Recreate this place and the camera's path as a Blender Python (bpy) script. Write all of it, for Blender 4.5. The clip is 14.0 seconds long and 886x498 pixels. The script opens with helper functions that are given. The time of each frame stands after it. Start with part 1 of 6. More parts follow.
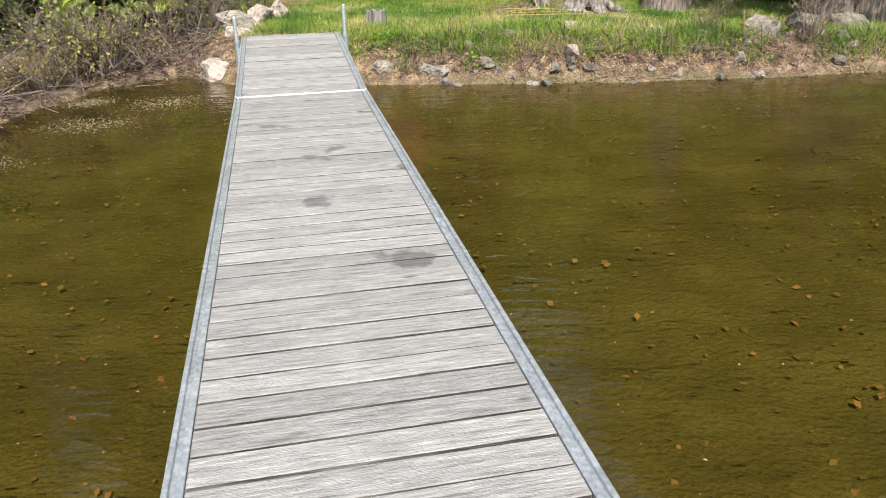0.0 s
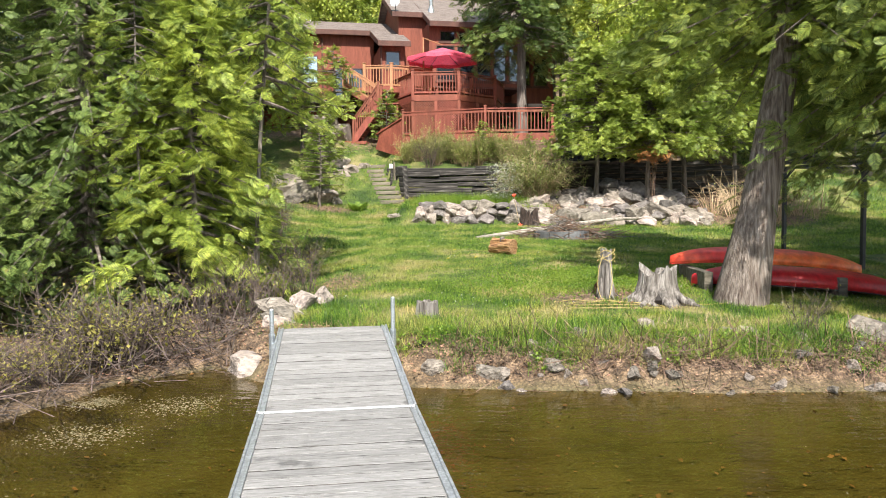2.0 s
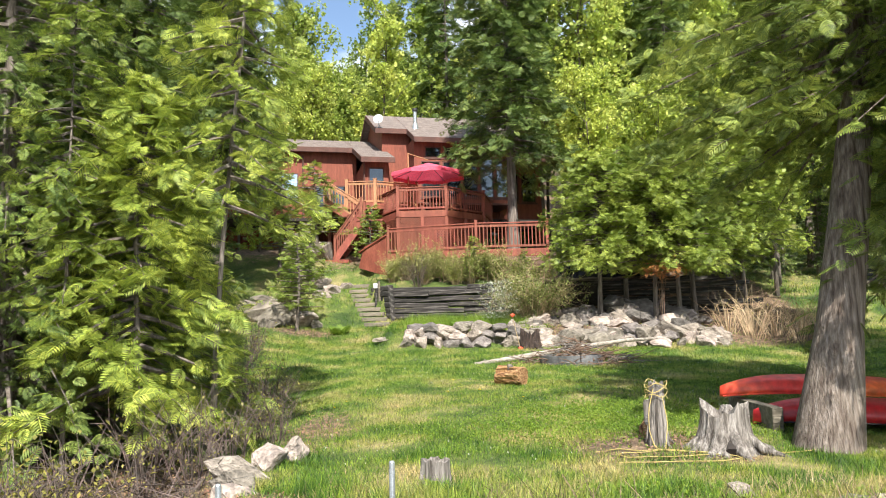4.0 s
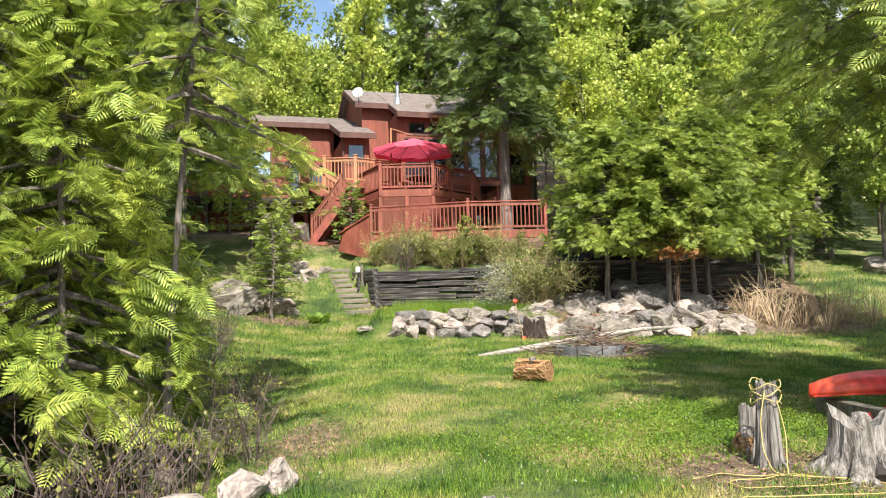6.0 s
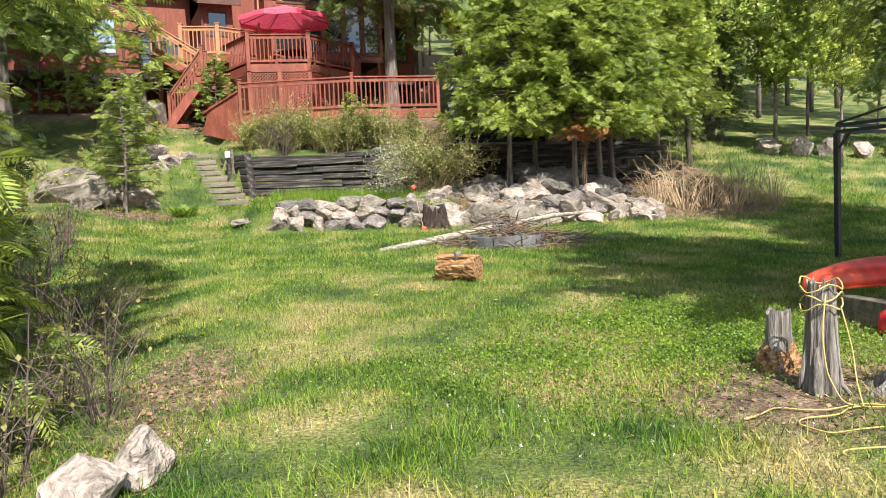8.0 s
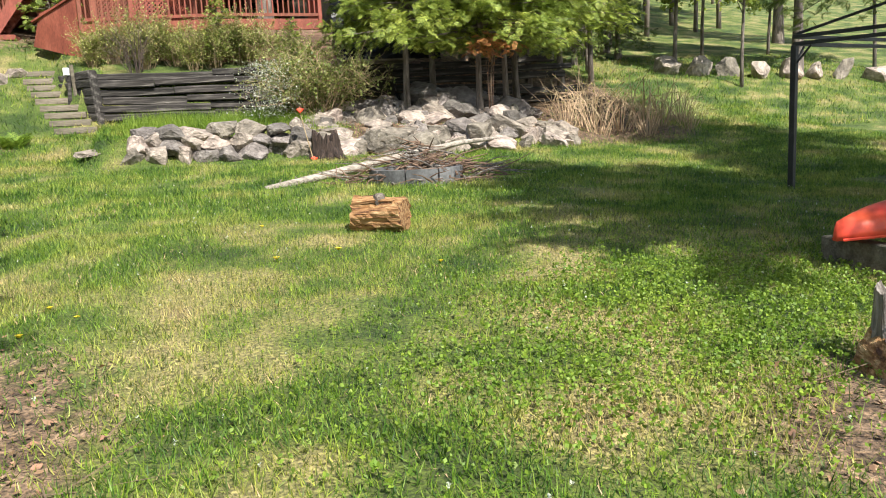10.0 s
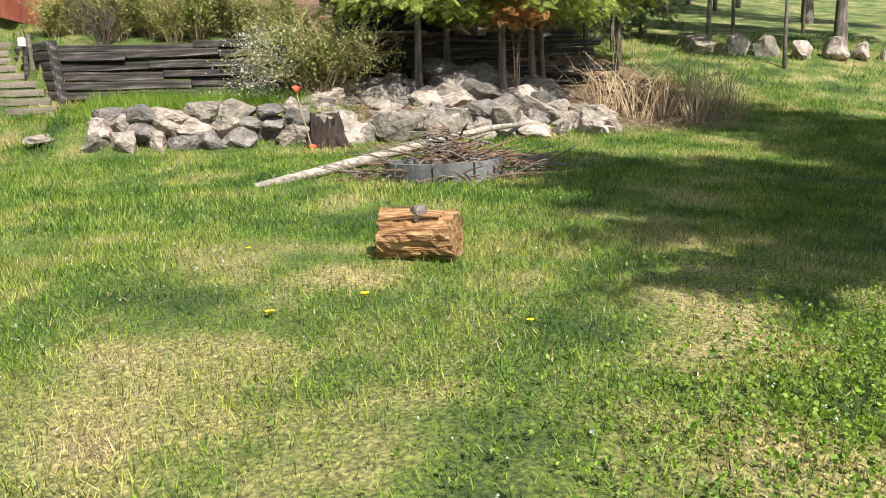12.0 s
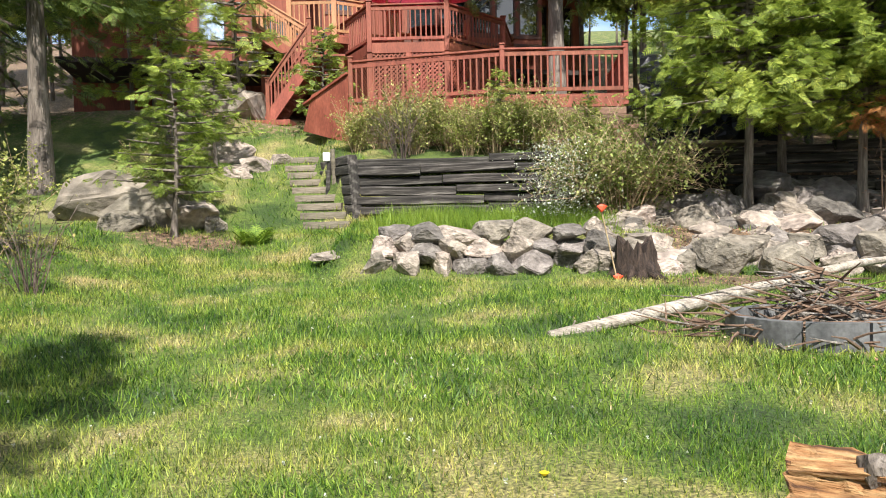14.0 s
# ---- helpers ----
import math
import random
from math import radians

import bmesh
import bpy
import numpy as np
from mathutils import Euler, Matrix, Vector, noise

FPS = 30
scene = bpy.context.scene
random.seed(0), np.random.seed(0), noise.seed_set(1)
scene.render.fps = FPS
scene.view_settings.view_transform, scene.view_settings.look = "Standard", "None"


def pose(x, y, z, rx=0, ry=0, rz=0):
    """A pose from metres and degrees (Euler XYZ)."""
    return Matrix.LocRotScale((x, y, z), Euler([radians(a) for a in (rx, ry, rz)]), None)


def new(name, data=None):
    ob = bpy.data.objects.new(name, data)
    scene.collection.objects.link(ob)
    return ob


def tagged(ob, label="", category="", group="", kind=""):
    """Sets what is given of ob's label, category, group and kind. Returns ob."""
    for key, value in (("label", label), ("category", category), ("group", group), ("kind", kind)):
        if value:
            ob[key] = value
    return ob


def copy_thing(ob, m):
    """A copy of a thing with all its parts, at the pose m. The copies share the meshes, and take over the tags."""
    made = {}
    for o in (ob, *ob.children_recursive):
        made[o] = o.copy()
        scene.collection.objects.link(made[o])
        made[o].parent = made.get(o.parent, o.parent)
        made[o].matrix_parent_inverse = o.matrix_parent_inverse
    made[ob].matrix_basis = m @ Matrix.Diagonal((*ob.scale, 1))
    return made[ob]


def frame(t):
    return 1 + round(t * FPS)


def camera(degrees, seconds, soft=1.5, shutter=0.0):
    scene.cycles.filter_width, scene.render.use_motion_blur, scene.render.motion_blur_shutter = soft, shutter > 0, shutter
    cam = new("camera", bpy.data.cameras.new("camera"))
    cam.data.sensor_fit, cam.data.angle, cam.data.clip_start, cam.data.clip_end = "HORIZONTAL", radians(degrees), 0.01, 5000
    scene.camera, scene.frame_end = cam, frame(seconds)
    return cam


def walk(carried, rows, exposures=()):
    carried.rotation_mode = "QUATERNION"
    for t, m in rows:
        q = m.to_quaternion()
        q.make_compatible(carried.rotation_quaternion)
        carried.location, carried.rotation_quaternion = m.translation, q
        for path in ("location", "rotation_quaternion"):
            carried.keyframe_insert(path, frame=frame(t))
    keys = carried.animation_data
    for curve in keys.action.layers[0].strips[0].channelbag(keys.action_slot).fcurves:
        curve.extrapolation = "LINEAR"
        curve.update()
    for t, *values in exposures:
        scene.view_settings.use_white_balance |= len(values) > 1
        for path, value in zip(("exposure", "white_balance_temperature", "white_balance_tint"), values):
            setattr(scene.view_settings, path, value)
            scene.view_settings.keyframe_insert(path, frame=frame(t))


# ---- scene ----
cam = camera(59.54, 14.0, soft=1.0)
# seconds, place in metres, turn in degrees
ROWS = [
    (0.0, -0.087, 0.623, 1.458, 67.14, 1.27, 0.26),
    (0.5, -0.117, 0.782, 1.481, 69.86, 0.98, 0.97),
    (1.0, -0.144, 1.145, 1.503, 74.65, 0.69, 1.91),
    (1.5, -0.219, 1.546, 1.519, 80.67, 0.48, 2.82),
    (2.0, -0.3, 2.047, 1.561, 86.85, 0.53, 3.44),
    (2.5, -0.38, 2.564, 1.601, 91.61, 0.93, 3.44),
    (3.0, -0.472, 3.131, 1.619, 94.5, 1.27, 2.99),
    (5.5, -1.238, 6.191, 1.554, 96.08, 1.08, 0.58),
    (6.0, -1.4, 6.783, 1.535, 95.01, 1.33, -0.09),
    (6.5, -1.531, 7.375, 1.512, 93.34, 1.68, -1.51),
    (7.0, -1.671, 7.951, 1.499, 91.24, 2.02, -3.58),
    (7.5, -1.789, 8.519, 1.486, 88.83, 2.31, -6.49),
    (8.0, -1.838, 9.095, 1.526, 86.54, 2.46, -9.7),
    (8.5, -1.938, 9.629, 1.569, 84.52, 2.68, -12.86),
    (9.0, -1.959, 10.207, 1.597, 82.97, 2.8, -15.67),
    (11.5, -1.662, 13.116, 1.546, 78.86, 2.85, -20.48),
    (12.0, -1.599, 13.769, 1.563, 79.34, 2.42, -19.78),
    (12.5, -1.538, 14.342, 1.617, 81.21, 2.13, -17.63),
    (13.0, -1.525, 14.873, 1.672, 83.65, 1.95, -13.54),
    (13.5, -1.514, 15.411, 1.719, 86.1, 1.59, -7.24),
    (14.0, -1.468, 16.009, 1.732, 88.07, 1.29, 1.02),
]
walk(cam, [(t, pose(x, y, z, rx, ry, rz)) for t, x, y, z, rx, ry, rz in ROWS],
     exposures=[(0.0, 0.92), (2.0, 1.02), (3.0, 1.08), (6.5, 1.08), (9.0, 0.98), (12.0, 0.9), (14.0, 1.0)])

# ---------- light ----------
world = bpy.data.worlds.new("sky")
scene.world = world
world.use_nodes = True
wn, wl = world.node_tree.nodes, world.node_tree.links
sky = wn.new("ShaderNodeTexSky")
sky.sky_type, sky.sun_disc = "NISHITA", False
SUN_WAY = Vector((-0.12, 0.74, -0.86)).normalized()
sky.sun_elevation = math.asin(-SUN_WAY.z)
sky.sun_rotation = math.atan2(-SUN_WAY.x, -SUN_WAY.y)
sky.air_density, sky.dust_density = 1.0, 0.6
cloud_co = wn.new("ShaderNodeTexCoord")
cloud_map = wn.new("ShaderNodeMapping")
cloud_map.inputs["Scale"].default_value = (1.6, 1.6, 4.5)
cloud_noise = wn.new("ShaderNodeTexNoise")
cloud_noise.inputs["Scale"].default_value, cloud_noise.inputs["Detail"].default_value = 2.2, 7
cloud_ramp = wn.new("ShaderNodeValToRGB")
cloud_ramp.color_ramp.elements[0].position, cloud_ramp.color_ramp.elements[1].position = 0.46, 0.62
cloud_mix = wn.new("ShaderNodeMixRGB")
cloud_mix.inputs[2].default_value = (7.5, 7.8, 8.2, 1)
wl.new(cloud_co.outputs["Generated"], cloud_map.inputs["Vector"])
wl.new(cloud_map.outputs[0], cloud_noise.inputs["Vector"])
wl.new(cloud_noise.outputs["Fac"], cloud_ramp.inputs[0])
wl.new(cloud_ramp.outputs[0], cloud_mix.inputs[0])
wl.new(sky.outputs[0], cloud_mix.inputs[1])
wl.new(cloud_mix.outputs[0], wn["Background"].inputs[0])
wn["Background"].inputs[1].default_value = 0.105
sun = new("sun", bpy.data.lights.new("sun", "SUN"))
sun.data.energy, sun.data.angle, sun.data.color = 5.0, radians(0.55), (1.0, 0.95, 0.86)
sun.rotation_euler = SUN_WAY.to_track_quat("-Z", "Y").to_euler()

rng = np.random.default_rng(7)
rnd = random.Random(11)


# ---------- materials ----------
def mat(name, stops, scale=4.0, detail=6, stretch=(1, 1, 1), rough=0.8, metal=0.0, bump=0.3, bump_scale=None,
        island=0.0, obj_rand=0.0, translucent=0.0, fine=None, spec=0.5, space="Object"):
    """A noise-driven surface: colour stops over one noise, a second finer noise for grain and relief, random per piece."""
    m = bpy.data.materials.new(name)
    m.use_nodes = True
    n, l = m.node_tree.nodes, m.node_tree.links
    b = n["Principled BSDF"]
    co = n.new("ShaderNodeTexCoord")
    mp = n.new("ShaderNodeMapping")
    mp.inputs["Scale"].default_value = stretch
    if space == "World":
        geo0 = n.new("ShaderNodeNewGeometry")
        l.new(geo0.outputs["Position"], mp.inputs["Vector"])
    else:
        l.new(co.outputs["Object"], mp.inputs["Vector"])
    tex = n.new("ShaderNodeTexNoise")
    tex.inputs["Scale"].default_value, tex.inputs["Detail"].default_value = scale, detail
    l.new(mp.outputs[0], tex.inputs["Vector"])
    ramp = n.new("ShaderNodeValToRGB")
    el = ramp.color_ramp.elements
    while len(el) < len(stops):
        el.new(0.5)
    for e, (p, c) in zip(el, stops):
        e.position, e.color = p, (*c, 1)
    l.new(tex.outputs["Fac"], ramp.inputs[0])
    out = ramp.outputs[0]
    grain = n.new("ShaderNodeTexNoise")
    grain.inputs["Scale"].default_value, grain.inputs["Detail"].default_value = fine or scale * 9, 5
    l.new(mp.outputs[0], grain.inputs["Vector"])
    gm = n.new("ShaderNodeMapRange")
    gm.inputs[1].default_value, gm.inputs[2].default_value, gm.inputs[3].default_value, gm.inputs[4].default_value = 0.3, 0.7, 0.72, 1.25
    l.new(grain.outputs["Fac"], gm.inputs[0])
    mul = n.new("ShaderNodeMixRGB")
    mul.blend_type, mul.inputs[0].default_value = "MULTIPLY", 1.0
    l.new(out, mul.inputs[1])
    l.new(gm.outputs[0], mul.inputs[2])
    out = mul.outputs[0]
    for amount, kind in ((island, "i"), (obj_rand, "o")):
        if amount:
            src = n.new("ShaderNodeNewGeometry").outputs["Random Per Island"] if kind == "i" else n.new("ShaderNodeObjectInfo").outputs["Random"]
            hs = n.new("ShaderNodeHueSaturation")
            r1 = n.new("ShaderNodeMapRange")
            r1.inputs[3].default_value, r1.inputs[4].default_value = 1 - amount, 1 + amount
            l.new(src, r1.inputs[0])
            l.new(r1.outputs[0], hs.inputs["Value"])
            r2 = n.new("ShaderNodeMapRange")
            r2.inputs[3].default_value, r2.inputs[4].default_value = 0.5 + 0.05 * amount, 0.5 - 0.05 * amount
            l.new(src, r2.inputs[0])
            l.new(r2.outputs[0], hs.inputs["Hue"])
            l.new(out, hs.inputs["Color"])
            out = hs.outputs[0]
    l.new(out, b.inputs["Base Color"])
    b.inputs["Roughness"].default_value, b.inputs["Metallic"].default_value = rough, metal
    b.inputs["Specular IOR Level"].default_value = spec
    if bump:
        bp = n.new("ShaderNodeBump")
        bp.inputs["Strength"].default_value, bp.inputs["Distance"].default_value = bump, bump_scale or 0.01
        l.new(grain.outputs["Fac"], bp.inputs["Height"])
        l.new(bp.outputs[0], b.inputs["Normal"])
    if translucent:
        tr = n.new("ShaderNodeBsdfTranslucent")
        l.new(out, tr.inputs[0])
        mx = n.new("ShaderNodeMixShader")
        mx.inputs[0].default_value = translucent
        l.new(b.outputs[0], mx.inputs[1])
        l.new(tr.outputs[0], mx.inputs[2])
        l.new(mx.outputs[0], n["Material Output"].inputs[0])
    return m


M = {}
M["deck_grey"] = mat("weathered_deck_wood", [(0.3, (0.12, 0.114, 0.107)), (0.42, (0.21, 0.202, 0.193)), (0.56, (0.25, 0.242, 0.232)), (0.72, (0.34, 0.33, 0.315))], 2.0, 12, (3, 40, 40), 0.9, bump=0.9, bump_scale=0.006, fine=9)


def add_knots_and_stains(m):
    """Small dark knots, a tone and a grain offset of its own for each plank, and a few old damp stains."""
    n, l = m.node_tree.nodes, m.node_tree.links
    b = n["Principled BSDF"]
    old = b.inputs["Base Color"].links[0].from_socket
    co, info, geo = n.new("ShaderNodeTexCoord"), n.new("ShaderNodeObjectInfo"), n.new("ShaderNodeNewGeometry")
    off = n.new("ShaderNodeVectorMath")
    off.operation = "MULTIPLY_ADD"
    comb = n.new("ShaderNodeCombineXYZ")
    mul = n.new("ShaderNodeMath")
    mul.operation = "MULTIPLY"
    mul.inputs[1].default_value = 41.0
    l.new(info.outputs["Random"], mul.inputs[0])
    for k in range(3):
        l.new(mul.outputs[0], comb.inputs[k])
    off.inputs[1].default_value = (1, 1, 1)
    l.new(co.outputs["Object"], off.inputs[0])
    l.new(comb.outputs[0], off.inputs[2])
    for node in [x for x in n if x.bl_idname == "ShaderNodeMapping"]:
        l.new(off.outputs[0], node.inputs["Vector"])
    vm = n.new("ShaderNodeMapping")
    vm.inputs["Scale"].default_value = (2.6, 6.5, 1)
    l.new(off.outputs[0], vm.inputs["Vector"])
    vo = n.new("ShaderNodeTexVoronoi")
    vo.inputs["Scale"].default_value = 1.0
    l.new(vm.outputs[0], vo.inputs["Vector"])
    kn = n.new("ShaderNodeMapRange")
    kn.inputs[1].default_value, kn.inputs[2].default_value, kn.inputs[3].default_value, kn.inputs[4].default_value = 0.03, 0.12, 0.3, 1.0
    l.new(vo.outputs["Distance"], kn.inputs[0])
    st = n.new("ShaderNodeTexNoise")
    st.inputs["Scale"].default_value, st.inputs["Detail"].default_value = 1.7, 6
    l.new(geo.outputs["Position"], st.inputs["Vector"])
    sr = n.new("ShaderNodeMapRange")
    sr.inputs[1].default_value, sr.inputs[2].default_value, sr.inputs[3].default_value, sr.inputs[4].default_value = 0.63, 0.66, 1.0, 0.5
    l.new(st.outputs["Fac"], sr.inputs[0])
    tone = n.new("ShaderNodeMapRange")
    tone.inputs[3].default_value, tone.inputs[4].default_value = 0.88, 1.16
    l.new(info.outputs["Random"], tone.inputs[0])
    out = old
    for src in (kn, sr, tone):
        mx = n.new("ShaderNodeMixRGB")
        mx.blend_type, mx.inputs[0].default_value = "MULTIPLY", 1.0
        l.new(out, mx.inputs[1])
        l.new(src.outputs[0], mx.inputs[2])
        out = mx.outputs[0]
    l.new(out, b.inputs["Base Color"])


add_knots_and_stains(M["deck_grey"])
M["alu"] = mat("dull_aluminium", [(0.3, (0.42, 0.44, 0.46)), (0.7, (0.6, 0.62, 0.64))], 5, rough=0.45, metal=0.75, bump=0.1)
M["galv"] = mat("galvanised_pipe", [(0.3, (0.36, 0.39, 0.41)), (0.7, (0.55, 0.58, 0.6))], 9, rough=0.4, metal=0.8, bump=0.1)
M["red_wood"] = mat("red_stained_wood", [(0.25, (0.15, 0.038, 0.023)), (0.55, (0.24, 0.068, 0.04)), (0.8, (0.32, 0.105, 0.065))], 1.4, 6, (4, 4, 1), 0.7, bump=0.3, obj_rand=0.12)
M["siding"] = mat("red_brown_siding", [(0.25, (0.15, 0.038, 0.022)), (0.55, (0.22, 0.06, 0.034)), (0.8, (0.275, 0.083, 0.05))], 0.7, 6, (9, 9, 0.6), 0.75, bump=0.4)
M["skirt"] = mat("weathered_brown_skirting", [(0.25, (0.1, 0.055, 0.038)), (0.55, (0.2, 0.115, 0.078)), (0.8, (0.3, 0.2, 0.14))], 1.4, 7, (1, 6, 6), 0.8, bump=0.4, obj_rand=0.2)
M["new_wood"] = mat("fresh_orange_wood", [(0.25, (0.3, 0.135, 0.06)), (0.6, (0.4, 0.2, 0.095)), (0.85, (0.47, 0.26, 0.14))], 2, 6, (5, 5, 1), 0.65, bump=0.2, obj_rand=0.12)
M["roof"] = mat("brown_grey_shingles", [(0.3, (0.13, 0.105, 0.095)), (0.7, (0.23, 0.19, 0.17))], 3, 8, (1, 2.5, 1), 0.9, bump=0.6, island=0.12)
M["fascia"] = mat("dark_brown_fascia", [(0.3, (0.07, 0.028, 0.02)), (0.7, (0.12, 0.05, 0.035))], 3, rough=0.7, bump=0.1)
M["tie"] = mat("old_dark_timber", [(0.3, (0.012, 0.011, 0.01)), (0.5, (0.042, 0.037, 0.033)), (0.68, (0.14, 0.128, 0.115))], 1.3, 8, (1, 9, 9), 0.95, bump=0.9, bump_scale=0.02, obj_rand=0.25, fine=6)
M["step_wood"] = mat("old_step_timber", [(0.25, (0.08, 0.065, 0.05)), (0.5, (0.17, 0.145, 0.11)), (0.75, (0.27, 0.235, 0.18))], 1.3, 8, (1, 9, 9), 0.95, bump=0.8, bump_scale=0.02, obj_rand=0.2, fine=6)
M["stone"] = mat("field_stone", [(0.25, (0.1, 0.085, 0.072)), (0.5, (0.27, 0.228, 0.19)), (0.75, (0.4, 0.345, 0.29))], 2.2, 9, rough=0.92, bump=1.0, bump_scale=0.06, obj_rand=0.4, fine=9)
# darker stone: random tone in walls, painted shade on the rear garden rocks
M["stone_dark_shaded"] = mat("dark_shaded_field_stone", [(0.25, (0.07, 0.06, 0.055)), (0.5, (0.15, 0.132, 0.12)), (0.75, (0.25, 0.225, 0.205))], 2.2, 9, rough=0.92, bump=1.0, bump_scale=0.06, obj_rand=0.3, fine=9)
M["bark"] = mat("grey_brown_bark", [(0.25, (0.055, 0.042, 0.034)), (0.5, (0.15, 0.125, 0.105)), (0.75, (0.26, 0.225, 0.195))], 3, 9, (5, 5, 0.7), 0.95, bump=1.0, bump_scale=0.03, fine=9)
M["root"] = mat("dark_brown_root", [(0.3, (0.015, 0.01, 0.008)), (0.5, (0.04, 0.026, 0.02)), (0.75, (0.1, 0.068, 0.052))], 4, 9, (6, 6, 1), 0.95, bump=1.0, bump_scale=0.03, fine=14)
M["bark_cedar"] = mat("stringy_cedar_bark", [(0.3, (0.06, 0.04, 0.03)), (0.5, (0.17, 0.135, 0.11)), (0.72, (0.3, 0.255, 0.22))], 3, 9, (8, 8, 0.5), 0.95, bump=1.0, bump_scale=0.04, fine=8)
M["twig"] = mat("dry_twigs", [(0.3, (0.085, 0.05, 0.034)), (0.7, (0.22, 0.145, 0.1))], 6, rough=0.9, bump=0.3, island=0.35)
# darker grey-brown twigs; part of the tone is painted shade of the bank
M["twig_grey"] = mat("shaded_grey_twigs", [(0.3, (0.05, 0.036, 0.03)), (0.7, (0.16, 0.12, 0.1))], 6, rough=0.9, bump=0.3, island=0.4)
M["twig_pale"] = mat("pale_dry_canes", [(0.3, (0.3, 0.21, 0.12)), (0.7, (0.5, 0.38, 0.24))], 6, rough=0.85, bump=0.2, island=0.3)
M["dead"] = mat("silvered_dead_wood", [(0.3, (0.05, 0.04, 0.032)), (0.5, (0.19, 0.168, 0.148)), (0.72, (0.36, 0.33, 0.3))], 2.5, 9, (7, 7, 0.6), 0.9, bump=1.0, bump_scale=0.03, fine=10)
M["chunk"] = mat("stripped_orange_log", [(0.32, (0.07, 0.03, 0.014)), (0.46, (0.27, 0.13, 0.05)), (0.6, (0.42, 0.26, 0.12)), (0.75, (0.55, 0.4, 0.23))], 3.5, 9, (0.9, 9, 9), 0.85, bump=1.0, bump_scale=0.03, fine=9)
M["log"] = mat("pale_log_bark", [(0.3, (0.15, 0.125, 0.1)), (0.5, (0.33, 0.29, 0.245)), (0.7, (0.47, 0.425, 0.365))], 3, 9, (0.7, 6, 6), 0.9, bump=0.8, bump_scale=0.02, fine=12)
M["cedar"] = mat("cedar_foliage", [(0.3, (0.09, 0.135, 0.025)), (0.5, (0.19, 0.25, 0.045)), (0.7, (0.35, 0.41, 0.085))], 0.9, 4, rough=0.6, bump=0, island=0.35, translucent=0.3, obj_rand=0.1)
M["cedar_bright"] = mat("bright_cedar_foliage", [(0.3, (0.13, 0.19, 0.026)), (0.5, (0.245, 0.32, 0.05)), (0.7, (0.39, 0.45, 0.09))], 0.9, 4, rough=0.6, bump=0, island=0.35, translucent=0.35, obj_rand=0.12)
M["blue_paint"] = mat("dull_blue_paint", [(0.3, (0.05, 0.075, 0.11)), (0.7, (0.1, 0.14, 0.19))], 3, rough=0.6, bump=0.1)
M["spruce"] = mat("spruce_foliage", [(0.3, (0.045, 0.08, 0.018)), (0.5, (0.11, 0.17, 0.036)), (0.7, (0.215, 0.28, 0.065))], 0.9, 4, rough=0.6, bump=0, island=0.35, translucent=0.22, obj_rand=0.15)
M["leaf"] = mat("spring_leaves", [(0.3, (0.23, 0.32, 0.05)), (0.5, (0.36, 0.44, 0.085)), (0.7, (0.5, 0.55, 0.16))], 0.5, 4, rough=0.55, bump=0, island=0.3, translucent=0.45, obj_rand=0.25)
M["leaf_dark"] = mat("shrub_leaves", [(0.3, (0.15, 0.2, 0.035)), (0.5, (0.27, 0.31, 0.075)), (0.7, (0.4, 0.43, 0.15))], 2, 4, rough=0.6, bump=0, island=0.35, translucent=0.3, obj_rand=0.2)
M["bud"] = mat("olive_yellow_buds", [(0.3, (0.17, 0.16, 0.03)), (0.7, (0.33, 0.3, 0.07))], 2, 4, rough=0.6, bump=0, island=0.3, translucent=0.3)
M["blossom"] = mat("white_blossom", [(0.3, (0.36, 0.4, 0.3)), (0.7, (0.58, 0.6, 0.5))], 2, 4, rough=0.6, bump=0, island=0.15, translucent=0.2)
M["rust_leaf"] = mat("rust_dead_foliage", [(0.3, (0.28, 0.1, 0.025)), (0.7, (0.55, 0.27, 0.09))], 2, 4, rough=0.7, bump=0, island=0.3, translucent=0.2)
M["fern"] = mat("bright_ground_leaves", [(0.3, (0.12, 0.22, 0.018)), (0.7, (0.23, 0.33, 0.04))], 1.2, 4, rough=0.55, bump=0, island=0.3, translucent=0.35)
M["grass"] = mat("lawn_blades", [(0.35, (0.06, 0.14, 0.012)), (0.47, (0.125, 0.235, 0.022)), (0.56, (0.22, 0.27, 0.048)), (0.68, (0.42, 0.37, 0.14))], 1.1, 10, rough=0.55, bump=0, island=0.75, translucent=0.35, space="World")
M["grass_lush"] = mat("lush_lawn_blades", [(0.34, (0.065, 0.15, 0.015)), (0.48, (0.14, 0.25, 0.03)), (0.6, (0.24, 0.3, 0.06)), (0.72, (0.42, 0.38, 0.15))], 1.1, 10, rough=0.55, bump=0, island=0.75, translucent=0.35, space="World")
M["straw"] = mat("dry_straw", [(0.3, (0.3, 0.22, 0.11)), (0.7, (0.5, 0.39, 0.22))], 2, 4, rough=0.8, bump=0, island=0.3)
M["litter_leaf"] = mat("dead_leaves", [(0.3, (0.16, 0.085, 0.045)), (0.7, (0.38, 0.24, 0.145))], 2, 4, rough=0.8, bump=0, island=0.4)
M["orange_hull"] = mat("faded_orange_plastic", [(0.4, (0.68, 0.05, 0.04)), (0.5, (0.78, 0.1, 0.04)), (0.6, (0.84, 0.21, 0.06))], 0.9, 5, rough=0.42, bump=0.08)
M["red_hull"] = mat("scuffed_red_plastic", [(0.3, (0.36, 0.012, 0.016)), (0.7, (0.52, 0.025, 0.028))], 1.5, 5, rough=0.35, bump=0.08)
